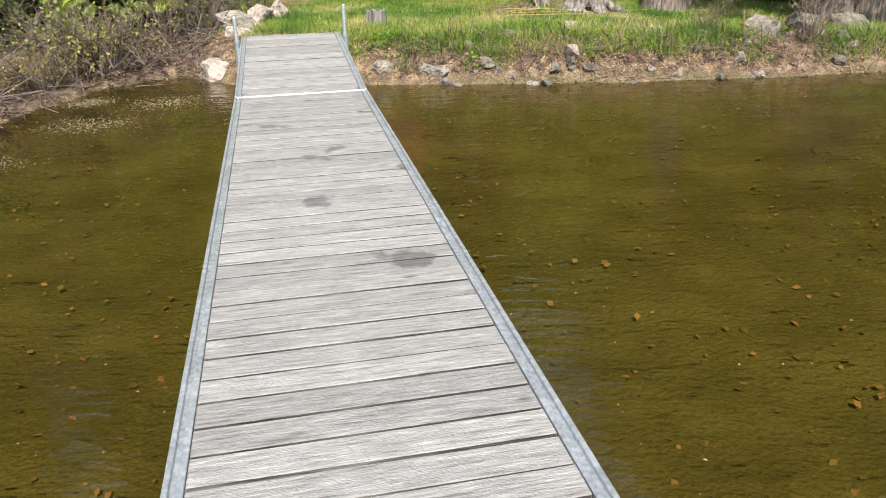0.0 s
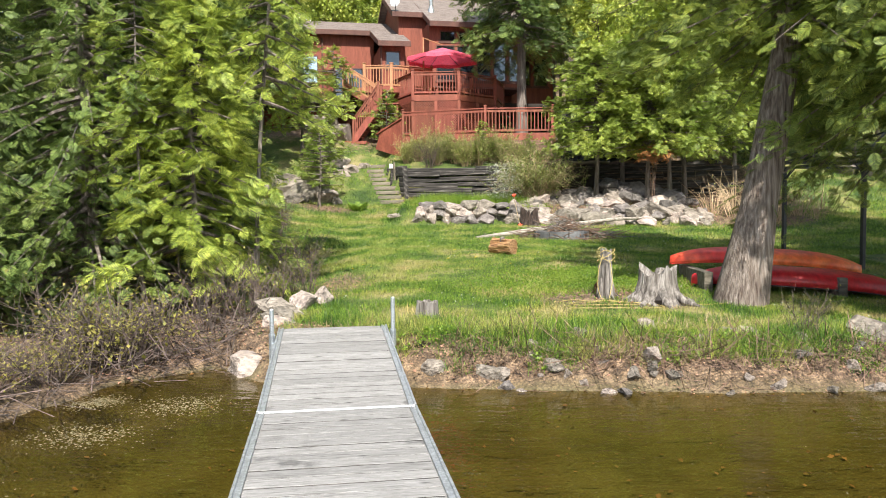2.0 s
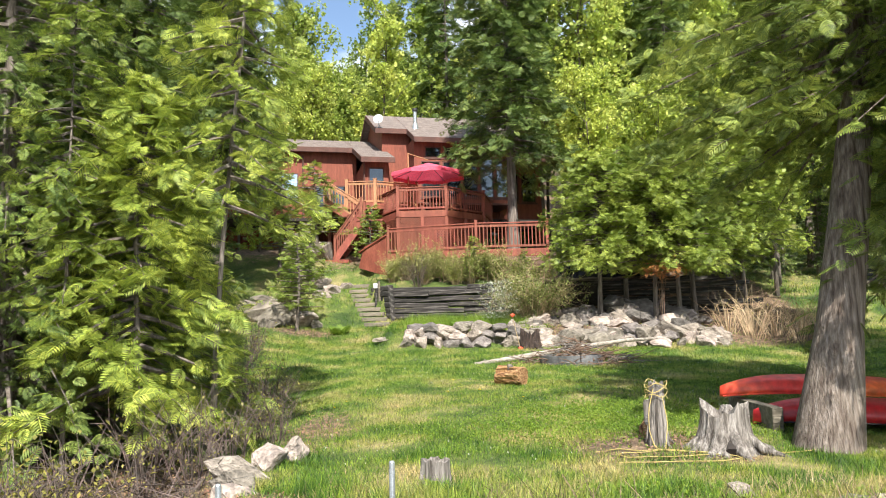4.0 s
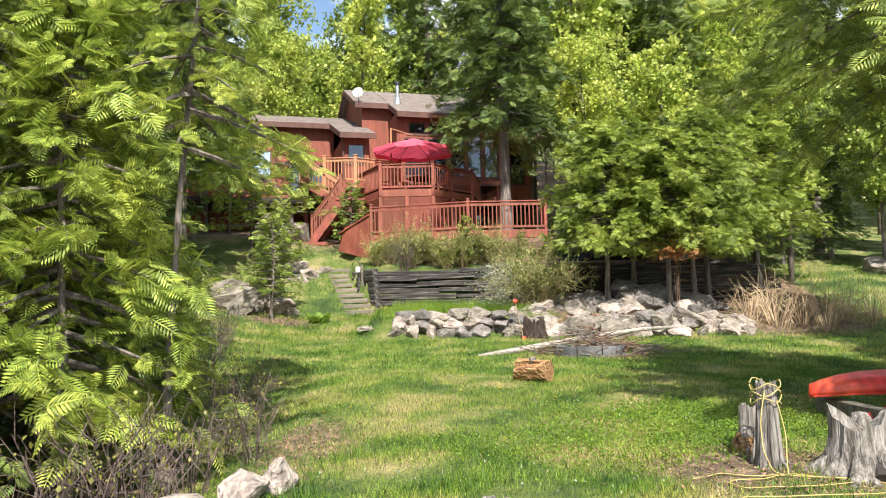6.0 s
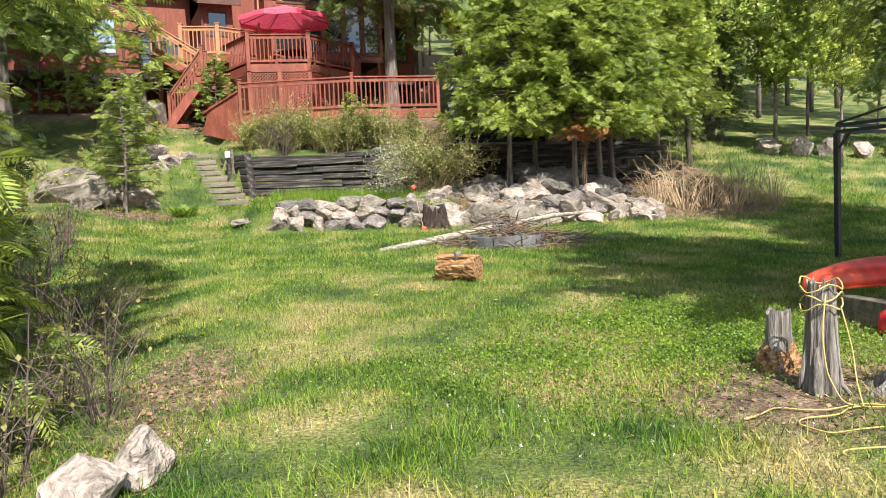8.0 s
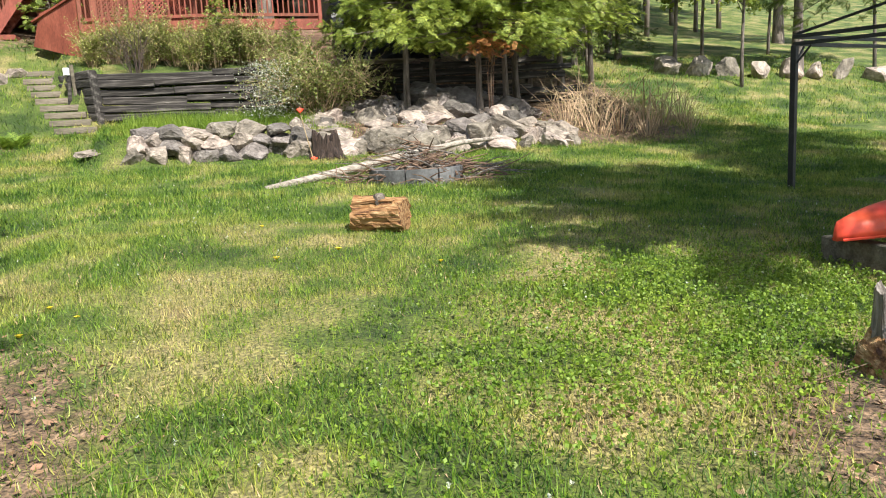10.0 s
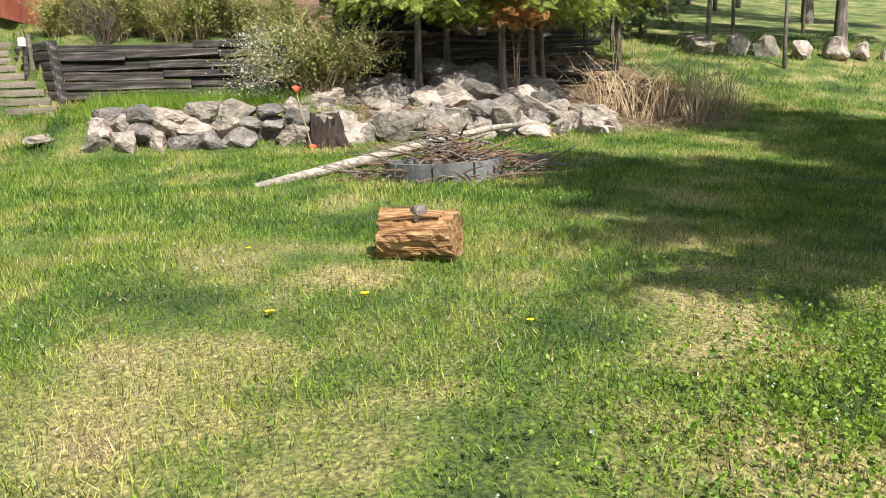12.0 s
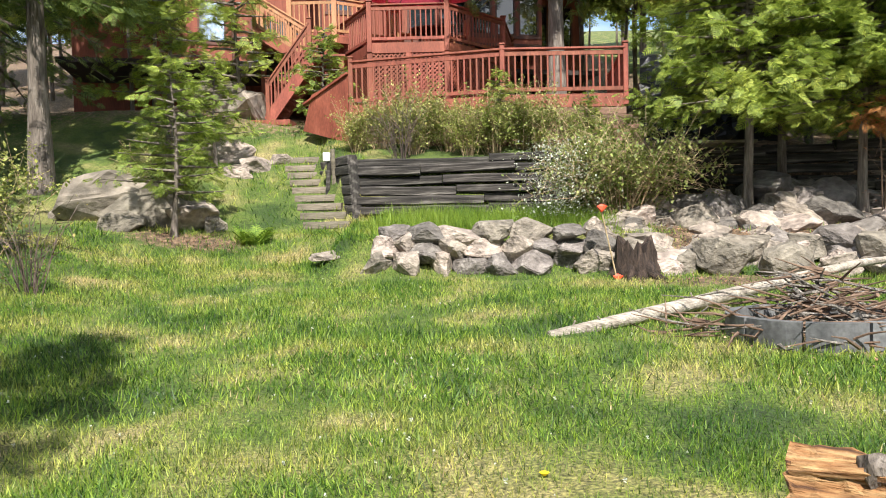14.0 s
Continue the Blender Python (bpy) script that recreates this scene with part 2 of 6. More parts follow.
M["umbrella"] = mat("crimson_canvas", [(0.3, (0.78, 0.09, 0.16)), (0.7, (0.88, 0.14, 0.22))], 2, 5, rough=0.8, bump=0.15, translucent=0.25)
M["black_metal"] = mat("black_powder_coat", [(0.3, (0.012, 0.012, 0.013)), (0.7, (0.03, 0.03, 0.031))], 5, rough=0.5, bump=0.1)
M["tarp"] = mat("black_plastic_sheet", [(0.3, (0.008, 0.009, 0.011)), (0.7, (0.024, 0.026, 0.03))], 2, rough=0.35, bump=0.5, bump_scale=0.03)
M["white"] = mat("white_paint", [(0.3, (0.6, 0.6, 0.58)), (0.7, (0.78, 0.78, 0.76))], 4, rough=0.5, bump=0.05)
M["grey_paint"] = mat("grey_paint", [(0.3, (0.3, 0.31, 0.32)), (0.7, (0.45, 0.46, 0.47))], 4, rough=0.6, bump=0.1)
M["steel_ring"] = mat("grey_fire_ring", [(0.3, (0.08, 0.083, 0.086)), (0.7, (0.19, 0.194, 0.2))], 3, rough=0.65, metal=0.1, bump=0.3, obj_rand=0.25)
M["rope"] = mat("yellow_rope", [(0.3, (0.36, 0.27, 0.08)), (0.7, (0.5, 0.4, 0.16))], 20, rough=0.8, bump=0.4)
M["flag_red"] = mat("orange_red_tape", [(0.3, (0.8, 0.06, 0.02)), (0.7, (0.9, 0.1, 0.04))], 5, rough=0.6, bump=0)
M["dandelion"] = mat("dandelion_yellow", [(0.3, (0.8, 0.55, 0.01)), (0.7, (0.9, 0.68, 0.03))], 5, rough=0.6, bump=0)
# near-black fill; carries painted shade for plank gaps, wall recess and stump hollow
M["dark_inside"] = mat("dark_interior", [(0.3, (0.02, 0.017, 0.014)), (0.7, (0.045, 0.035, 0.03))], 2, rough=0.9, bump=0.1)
M["debris"] = mat("floating_debris", [(0.3, (0.13, 0.1, 0.05)), (0.7, (0.28, 0.24, 0.13))], 3, rough=0.8, bump=0, island=0.4)

glass = bpy.data.materials.new("window_glass")
glass.use_nodes = True
gb = glass.node_tree.nodes["Principled BSDF"]
gb.inputs["Base Color"].default_value = (0.02, 0.025, 0.03, 1)
gb.inputs["Roughness"].default_value, gb.inputs["Specular IOR Level"].default_value = 0.03, 0.9
gb.inputs["Coat Weight"].default_value = 1.0
gb.inputs["Coat Roughness"].default_value = 0.02
M["glass"] = glass
# made-up mirror surface that brightens the left wing window with reflected sky
M["sky_glass"] = mat("added_mirror_pane", [(0.3, (0.62, 0.66, 0.7)), (0.7, (0.72, 0.75, 0.78))], 1, rough=0.06, metal=0.9, bump=0)

# water: a tinted clear sheet over the lake bed, with a rippled gloss
wm = bpy.data.materials.new("lake_water")
wm.use_nodes = True
n, l = wm.node_tree.nodes, wm.node_tree.links
n.remove(n["Principled BSDF"])
tra, glo, fre, mix = (n.new("ShaderNode" + k) for k in ("BsdfTransparent", "BsdfGlossy", "Fresnel", "MixShader"))
tra.inputs[0].default_value = (0.64, 0.585, 0.33, 1)
glo.inputs["Roughness"].default_value = 0.04
fre.inputs["IOR"].default_value = 1.4
geo = n.new("ShaderNodeNewGeometry")
wmap = n.new("ShaderNodeMapping")
wmap.inputs["Scale"].default_value = (0.5, 1.5, 1)
w1, w2 = n.new("ShaderNodeTexNoise"), n.new("ShaderNodeTexNoise")
w1.inputs["Scale"].default_value, w1.inputs["Detail"].default_value = 2.2, 3
w2.inputs["Scale"].default_value, w2.inputs["Detail"].default_value = 9, 2
add = n.new("ShaderNodeMath")
add.operation = "MULTIPLY_ADD"
add.inputs[1].default_value = 0.45
wb = n.new("ShaderNodeBump")
wb.inputs["Strength"].default_value, wb.inputs["Distance"].default_value = 0.34, 0.04
l.new(geo.outputs["Position"], wmap.inputs["Vector"])
l.new(wmap.outputs[0], w1.inputs["Vector"])
l.new(wmap.outputs[0], w2.inputs["Vector"])
l.new(w2.outputs["Fac"], add.inputs[0])
l.new(w1.outputs["Fac"], add.inputs[2])
l.new(add.outputs[0], wb.inputs["Height"])
l.new(wb.outputs[0], glo.inputs["Normal"])
l.new(wb.outputs[0], fre.inputs["Normal"])
l.new(fre.outputs[0], mix.inputs[0])
l.new(tra.outputs[0], mix.inputs[1])
l.new(glo.outputs[0], mix.inputs[2])
l.new(mix.outputs[0], n["Material Output"].inputs[0])
M["water"] = wm

# ground: soil and dead leaves where "litter" is high, thatch and short grass elsewhere, lake bed under water
gm_ = bpy.data.materials.new("ground_cover")
gm_.use_nodes = True
n, l = gm_.node_tree.nodes, gm_.node_tree.links
b = n["Principled BSDF"]
b.inputs["Roughness"].default_value = 0.95
geo = n.new("ShaderNodeNewGeometry")


def noise_ramp(scale, detail, stops):
    t = n.new("ShaderNodeTexNoise")
    t.inputs["Scale"].default_value, t.inputs["Detail"].default_value = scale, detail
    l.new(geo.outputs["Position"], t.inputs["Vector"])
    r = n.new("ShaderNodeValToRGB")
    while len(r.color_ramp.elements) < len(stops):
        r.color_ramp.elements.new(0.5)
    for e, (p, c) in zip(r.color_ramp.elements, stops):
        e.position, e.color = p, (*c, 1)
    l.new(t.outputs["Fac"], r.inputs[0])
    return t, r


t1, grass_c = noise_ramp(1.1, 12, [(0.34, (0.035, 0.06, 0.01)), (0.45, (0.09, 0.12, 0.02)), (0.55, (0.2, 0.185, 0.065)), (0.64, (0.3, 0.25, 0.115)), (0.73, (0.15, 0.11, 0.06))])
t2, soil_c = noise_ramp(7, 10, [(0.3, (0.045, 0.03, 0.02)), (0.5, (0.135, 0.088, 0.055)), (0.7, (0.29, 0.2, 0.13))])
t3, bed_c = noise_ramp(1.6, 12, [(0.3, (0.08, 0.07, 0.028)), (0.5, (0.112, 0.099, 0.042)), (0.72, (0.16, 0.142, 0.07))])
at1, at2, at3 = (n.new("ShaderNodeAttribute") for _ in range(3))
at1.attribute_name, at2.attribute_name, at3.attribute_name = "litter", "bed", "lush"
t6, lush_c = noise_ramp(1.1, 12, [(0.34, (0.03, 0.06, 0.009)), (0.48, (0.085, 0.125, 0.02)), (0.59, (0.18, 0.18, 0.06)), (0.7, (0.28, 0.235, 0.11))])
lush_mix = n.new("ShaderNodeMixRGB")
l.new(at3.outputs["Fac"], lush_mix.inputs[0])
l.new(grass_c.outputs[0], lush_mix.inputs[1])
l.new(lush_c.outputs[0], lush_mix.inputs[2])
wob = n.new("ShaderNodeMath")
wob.operation = "MULTIPLY_ADD"
l.new(t2.outputs["Fac"], wob.inputs[0])
wob.inputs[1].default_value = 0.9
off = n.new("ShaderNodeMath")
off.operation = "SUBTRACT"
off.inputs[1].default_value = 0.45
l.new(at1.outputs["Fac"], off.inputs[0])
l.new(off.outputs[0], wob.inputs[2])
cl = n.new("ShaderNodeMapRange")
cl.inputs[1].default_value, cl.inputs[2].default_value = 0.35, 0.65
l.new(wob.outputs[0], cl.inputs[0])
mx1, mx2 = n.new("ShaderNodeMixRGB"), n.new("ShaderNodeMixRGB")
l.new(cl.outputs[0], mx1.inputs[0])
l.new(lush_mix.outputs[0], mx1.inputs[1])
l.new(soil_c.outputs[0], mx1.inputs[2])
l.new(at2.outputs["Fac"], mx2.inputs[0])
l.new(mx1.outputs[0], mx2.inputs[1])
l.new(bed_c.outputs[0], mx2.inputs[2])
t5, mott = noise_ramp(45, 6, [(0.33, (0.35, 0.35, 0.35)), (0.5, (0.9, 0.9, 0.9)), (0.68, (1.7, 1.65, 1.5))])
mx3 = n.new("ShaderNodeMixRGB")
mx3.blend_type = "MULTIPLY"
fade = n.new("ShaderNodeMapRange")
fade.inputs[3].default_value, fade.inputs[4].default_value = 1.0, 0.25
l.new(at2.outputs["Fac"], fade.inputs[0])
l.new(fade.outputs[0], mx3.inputs[0])
l.new(mx2.outputs[0], mx3.inputs[1])
l.new(mott.outputs[0], mx3.inputs[2])
l.new(mx3.outputs[0], b.inputs["Base Color"])
gbp = n.new("ShaderNodeBump")
gbp.inputs["Strength"].default_value, gbp.inputs["Distance"].default_value = 0.9, 0.04
t4, _ = noise_ramp(28, 8, [(0.3, (0, 0, 0)), (0.7, (1, 1, 1))])
l.new(t4.outputs["Fac"], gbp.inputs["Height"])
l.new(gbp.outputs[0], b.inputs["Normal"])
M["ground"] = gm_


# ---------- building helpers ----------
def mesh_object(name, bm, material=None, smooth=False):
    me = bpy.data.meshes.new(name)
    bm.to_mesh(me)
    bm.free()
    if material:
        me.materials.append(material)
    if smooth:
        me.polygons.foreach_set("use_smooth", [True] * len(me.polygons))
    return new(name, me)


def part(name, bm, material, parent, label="", smooth=False):
    ob = mesh_object(name, bm, material, smooth)
    ob.parent = parent
    if label:
        ob["label"] = label
    return ob


def piece(name, me, parent, m):
    """One more object on a shared mesh, under its thing."""
    ob = new(name, me)
    ob.parent = parent
    ob.matrix_basis = m
    return ob


def empty(name, m, label, category, group="", kind=""):
    ob = new(name)
    ob.matrix_basis = m
    return tagged(ob, label, category, group, kind)


def box(bm, a, b, bevel=0.0):
    x0, y0, z0 = a
    x1, y1, z1 = b
    g = bmesh.ops.create_cube(bm, size=1.0, matrix=Matrix.Translation(((x0 + x1) / 2, (y0 + y1) / 2, (z0 + z1) / 2)) @ Matrix.Diagonal((abs(x1 - x0), abs(y1 - y0), abs(z1 - z0), 1)))
    if bevel:
        edges = list({e for v in g["verts"] for e in v.link_edges})
        bmesh.ops.bevel(bm, geom=edges, offset=bevel, segments=1, affect="EDGES")
    return bm


def boxed(a, b, bevel=0.0):
    return box(bmesh.new(), a, b, bevel)


def prism(bm, pts, y0, y1):
    """An outline in x and z, drawn out along y."""
    lo = [bm.verts.new((x, y0, z)) for x, z in pts]
    hi = [bm.verts.new((x, y1, z)) for x, z in pts]
    k = len(pts)
    bm.faces.new(lo)
    bm.faces.new(hi[::-1])
    for i in range(k):
        bm.faces.new((lo[i], hi[i], hi[(i + 1) % k], lo[(i + 1) % k]))
    bmesh.ops.recalc_face_normals(bm, faces=bm.faces)
    return bm


def beam(bm, a, b, w, h, bevel=0.0):
    """A square bar from a to b."""
    a, b = Vector(a), Vector(b)
    d = b - a
    side = d.cross(Vector((0, 0, 1)))
    side = side.normalized() if side.length > 1e-4 else Vector((1, 0, 0))
    up = side.cross(d).normalized()
    v = []
    for p in (a, b):
        for s, u in ((-1, -1), (1, -1), (1, 1), (-1, 1)):
            v.append(bm.verts.new(p + side * (s * w / 2) + up * (u * h / 2)))
    fs = [(0, 1, 2, 3), (7, 6, 5, 4), (0, 4, 5, 1), (1, 5, 6, 2), (2, 6, 7, 3), (3, 7, 4, 0)]
    faces = [bm.faces.new([v[i] for i in f]) for f in fs]
    bmesh.ops.recalc_face_normals(bm, faces=faces)
    if bevel:
        bmesh.ops.bevel(bm, geom=list({e for f in faces for e in f.edges}), offset=bevel, segments=1, affect="EDGES")
    return bm


def tube(bm, pts, radii, sides=6, cap=True):
    """A tapered round bar through points."""
    pts = [Vector(p) for p in pts]
    if not hasattr(radii, "__len__"):
        radii = [radii] * len(pts)
    rings = []
    for i, p in enumerate(pts):
        d = (pts[min(i + 1, len(pts) - 1)] - pts[max(i - 1, 0)]).normalized()
        s = d.cross(Vector((0.31, 0.17, 0.93)))
        s = s.normalized() if s.length > 1e-3 else Vector((1, 0, 0))
        u = d.cross(s)
        rings.append([bm.verts.new(p + (s * math.cos(a) + u * math.sin(a)) * radii[i]) for a in (2 * math.pi * k / sides for k in range(sides))])
    for r0, r1 in zip(rings, rings[1:]):
        for k in range(sides):
            bm.faces.new((r0[k], r0[(k + 1) % sides], r1[(k + 1) % sides], r1[k]))
    if cap:
        bm.faces.new(rings[0][::-1])
        bm.faces.new(rings[-1])
    return bm


def scatter(name, tv, tf, loc, rot, scale, material, shade=False):
    """A mesh of many copies of one small shape: tv, tf its corners and faces (all of one size)."""
    tv, tf = np.asarray(tv, float), np.asarray(tf, int)
    k, nv, nf, fs = len(loc), len(tv), len(tf), tf.shape[1]
    v = np.einsum("kij,nj->kni", rot, tv) * np.asarray(scale).reshape(k, 1, -1) + loc[:, None, :]
    f = tf[None] + (np.arange(k) * nv)[:, None, None]
    me = bpy.data.meshes.new(name)
    me.vertices.add(k * nv)
    me.vertices.foreach_set("co", v.astype(np.float32).ravel())
    me.loops.add(k * nf * fs)
    me.loops.foreach_set("vertex_index", f.astype(np.int32).ravel())
    me.polygons.add(k * nf)
    me.polygons.foreach_set("loop_start", np.arange(0, k * nf * fs, fs, dtype=np.int32))
    me.update(calc_edges=True)
    me.materials.append(material)
    return me


def frames_of(way, up=None, spin=None):
    """Turning matrices whose y axis follows way and whose z axis leans to up."""
    way = way / np.linalg.norm(way, axis=1, keepdims=True)
    up = np.tile((0, 0, 1.0), (len(way), 1)) if up is None else up
    x = np.cross(way, up)
    x = x / (np.linalg.norm(x, axis=1, keepdims=True) + 1e-9)
    z = np.cross(x, way)
    if spin is not None:
        c, s = np.cos(spin)[:, None], np.sin(spin)[:, None]
        x, z = x * c + z * s, z * c - x * s
    return np.stack([x, way, z], axis=2)


def turns(k, tilt=0.5):
    """Random headings, tilted off the level."""
    a = rng.uniform(0, 2 * math.pi, k)
    e = rng.normal(0, tilt, k)
    return np.stack([np.cos(a) * np.cos(e), np.sin(a) * np.cos(e), np.sin(e)], 1)


# ---------- the lie of the land ----------
WATER = -0.35
SHORE_X = (-60, -12, -7, -5.2, -4.7, -4.4, -3.5, -2.9, -1, 2, 5, 12, 60)
SHORE_Y = (-60, -6, 3.5, 6.6, 8.2, 10.2, 11.1, 10.4, 10.15, 9.95, 10.2, 11.2, 20)


def smooth(a, b, v):
    t = np.clip((v - a) / (b - a), 0, 1)
    return t * t * (3 - 2 * t)


def height(x, y):
    x, y = np.asarray(x, float), np.asarray(y, float)
    path_side = np.interp(y, (9, 11.6, 13.6, 15.5, 18.7, 23, 26.5, 28, 30, 33, 35, 38, 45, 60, 90, 200), (0.08, 0.11, 0.16, 0.28, 0.52, 0.7, 0.98, 1.2, 1.62, 3.0, 4.15, 4.6, 5.6, 9, 18, 46))
    terrace = np.interp(y, (9, 11.6, 13.6, 15.5, 18.7, 23, 26.6, 27.0, 27.5, 30.7, 30.95, 31.1, 33, 35, 45, 60, 90, 200), (0.08, 0.11, 0.16, 0.28, 0.52, 0.7, 0.95, 1.1, 1.5, 1.85, 2.0, 2.95, 3.5, 4.1, 5.6, 9, 18, 46))
    right = np.interp(y, (9, 11.6, 13.6, 15.5, 18.7, 23, 26.5, 29, 32, 36, 45, 60, 90, 200), (0.08, 0.11, 0.16, 0.28, 0.52, 0.68, 0.85, 1.25, 2.3, 3.4, 5.2, 9, 18, 46))
    edge_x = -3.35 - 0.48 * np.clip(y - 30.5, 0, 2.2)
    w1 = smooth(edge_x - 0.14, edge_x + 0.11, x)
    z = path_side * (1 - w1) + terrace * w1
    w2 = smooth(5.2, 8.0, x)
    z = z * (1 - w2) + right * w2
    z = z - 0.045 * np.clip(x - 1.5, 0, 6) * smooth(9, 12, y) * (1 - smooth(22, 27, y))
    left = smooth(-2.9, -4.4, x)
    z = z - left * 0.38 * (1 - smooth(16, 23, y))
    z = z + smooth(-5, -9, x) * 0.5 * smooth(16, 24, y)
    sy = np.interp(x, SHORE_X, SHORE_Y)
    d = y - sy
    steep = 0.5 * (1 - left) + 0.14 * left
    bank = WATER + np.where(d > 0, d * steep + 0.12 * smooth(0, 0.3, d), -0.55 * (1 - np.exp(np.minimum(d, 0) / 1.6)) - 0.012 * np.clip(-d, 0, 60))
    bank = bank + 3.0 * np.clip(d - 5.5, 0, None)
    return np.minimum(z, bank)


def gz(x, y):
    return float(height(x, y)) + 0.0


def litter_at(x, y):
    """How far dead leaves and bare soil cover the ground, 0 to 1."""
    x, y = np.asarray(x, float), np.asarray(y, float)
    sy = np.interp(x, SHORE_X, SHORE_Y)
    edge = 1 - smooth(0.9, 1.9, y - sy)
    wood = smooth(-3.3, -4.3, x + 0.5 * np.sin(y * 0.9) + 2.6 * smooth(16.0, 19.0, y)) * (1 - 0.75 * smooth(21, 24.5, y))
    stumps = 1.25 * np.exp(-((x - 1.5) ** 2 / 1.6 + (y - 13.6) ** 2 / 0.9))
    lower = np.exp(-((x + 2.85) ** 2 / 0.45 + (y - 14.9) ** 2 / 3.0)) * 0.85
    pit = np.exp(-((x - 1.8) ** 2 / 1.4 + (y - 22.7) ** 2 / 0.6)) + 0.8 * np.exp(-((x - 1.8) ** 2 / 1.5 + (y - 26.0) ** 2 / 0.4))
    rocks = smooth(1.0, 2.0, x) * smooth(26.6, 27.3, y) * (1 - smooth(9.5, 11, x))
    canes = np.exp(-((x - 8.0) ** 2 / 4.5 + (y - 27.3) ** 2 / 1.6))
    far = smooth(33, 36, y) * (0.75 - 0.55 * smooth(7.5, 10, x))
    bed_l = 1.2 * np.exp(-((x + 6.0) ** 2 / 1.3 + (y - 29.1) ** 2 / 0.35))
    return np.clip(np.maximum.reduce([edge, wood, stumps, lower, pit, rocks, canes, far, bed_l]), 0, 1)


def lush_at(x, y):
    """How far the lawn is thick and green rather than dry, 0 to 1."""
    return np.clip(smooth(18.2, 20.6, y + 0.5 * np.sin(x * 1.7)) + 0.75 * smooth(-1.4, -2.6, x) * smooth(14, 16, y), 0, 1)


xs = np.unique(np.concatenate([np.arange(-14, 20.01, 0.22), -14 - np.geomspace(0.4, 400, 26), 20 + np.geomspace(0.4, 400, 26)]))
ys = np.unique(np.concatenate([np.arange(-3, 46.01, 0.22), -3 - np.geomspace(0.4, 300, 22), 46 + np.geomspace(0.4, 500, 30), np.array([30.93, 30.98, 31.03, 31.08])]))
gx, gy = np.meshgrid(xs, ys)
hz = height(gx, gy)
bumps = np.sin(gx * 2.1 + np.sin(gy * 1.3)) * np.sin(gy * 1.9 + 0.7 * np.sin(gx * 1.7)) * 0.018 + rng.normal(0, 0.006, gx.shape)
hz = hz + bumps * (np.abs(gx) < 25)
me = bpy.data.meshes.new("ground")
co = np.stack([gx, gy, hz], 2).reshape(-1, 3)
w = len(xs)
idx = np.arange(len(ys) * w).reshape(len(ys), w)
quads = np.stack([idx[:-1, :-1], idx[:-1, 1:], idx[1:, 1:], idx[1:, :-1]], 2).reshape(-1, 4)
me.from_pydata(co.tolist(), [], quads.tolist())
me.polygons.foreach_set("use_smooth", np.ones(len(quads), bool))
lit = me.attributes.new("litter", "FLOAT", "POINT")
lit.data.foreach_set("value", litter_at(gx, gy).ravel().astype(np.float32))
lush = me.attributes.new("lush", "FLOAT", "POINT")
lush.data.foreach_set("value", lush_at(gx, gy).ravel().astype(np.float32))
bed = me.attributes.new("bed", "FLOAT", "POINT")
bed.data.foreach_set("value", (1 - smooth(WATER - 0.05, WATER + 0.06, hz)).ravel().astype(np.float32))
me.materials.append(M["ground"])
ground = tagged(new("ground", me), "grassy lakeside slope with leaf litter and a muddy lake bed", "ground", kind="structure")

wbm = bmesh.new()
wbm.faces.new([wbm.verts.new((x, y, WATER)) for x, y in ((-400, -400), (400, -400), (400, 22), (-400, 22))])
water = tagged(mesh_object("water", wbm, M["water"]), "clear tea-brown shallow lake water with small ripples", "water", kind="structure")


# ---------- the dock ----------
AX = Vector((-0.2105, 0.9776, 0)).normalized()
SIDE = Vector((AX.y, -AX.x, 0))
SEAM = Vector((-1.48, 7.895, 0))
dock = empty("dock", Matrix.Translation(SEAM), "floating dock of weathered grey planks in an aluminium frame", "dock", kind="structure")
plank_rng = random.Random(3)


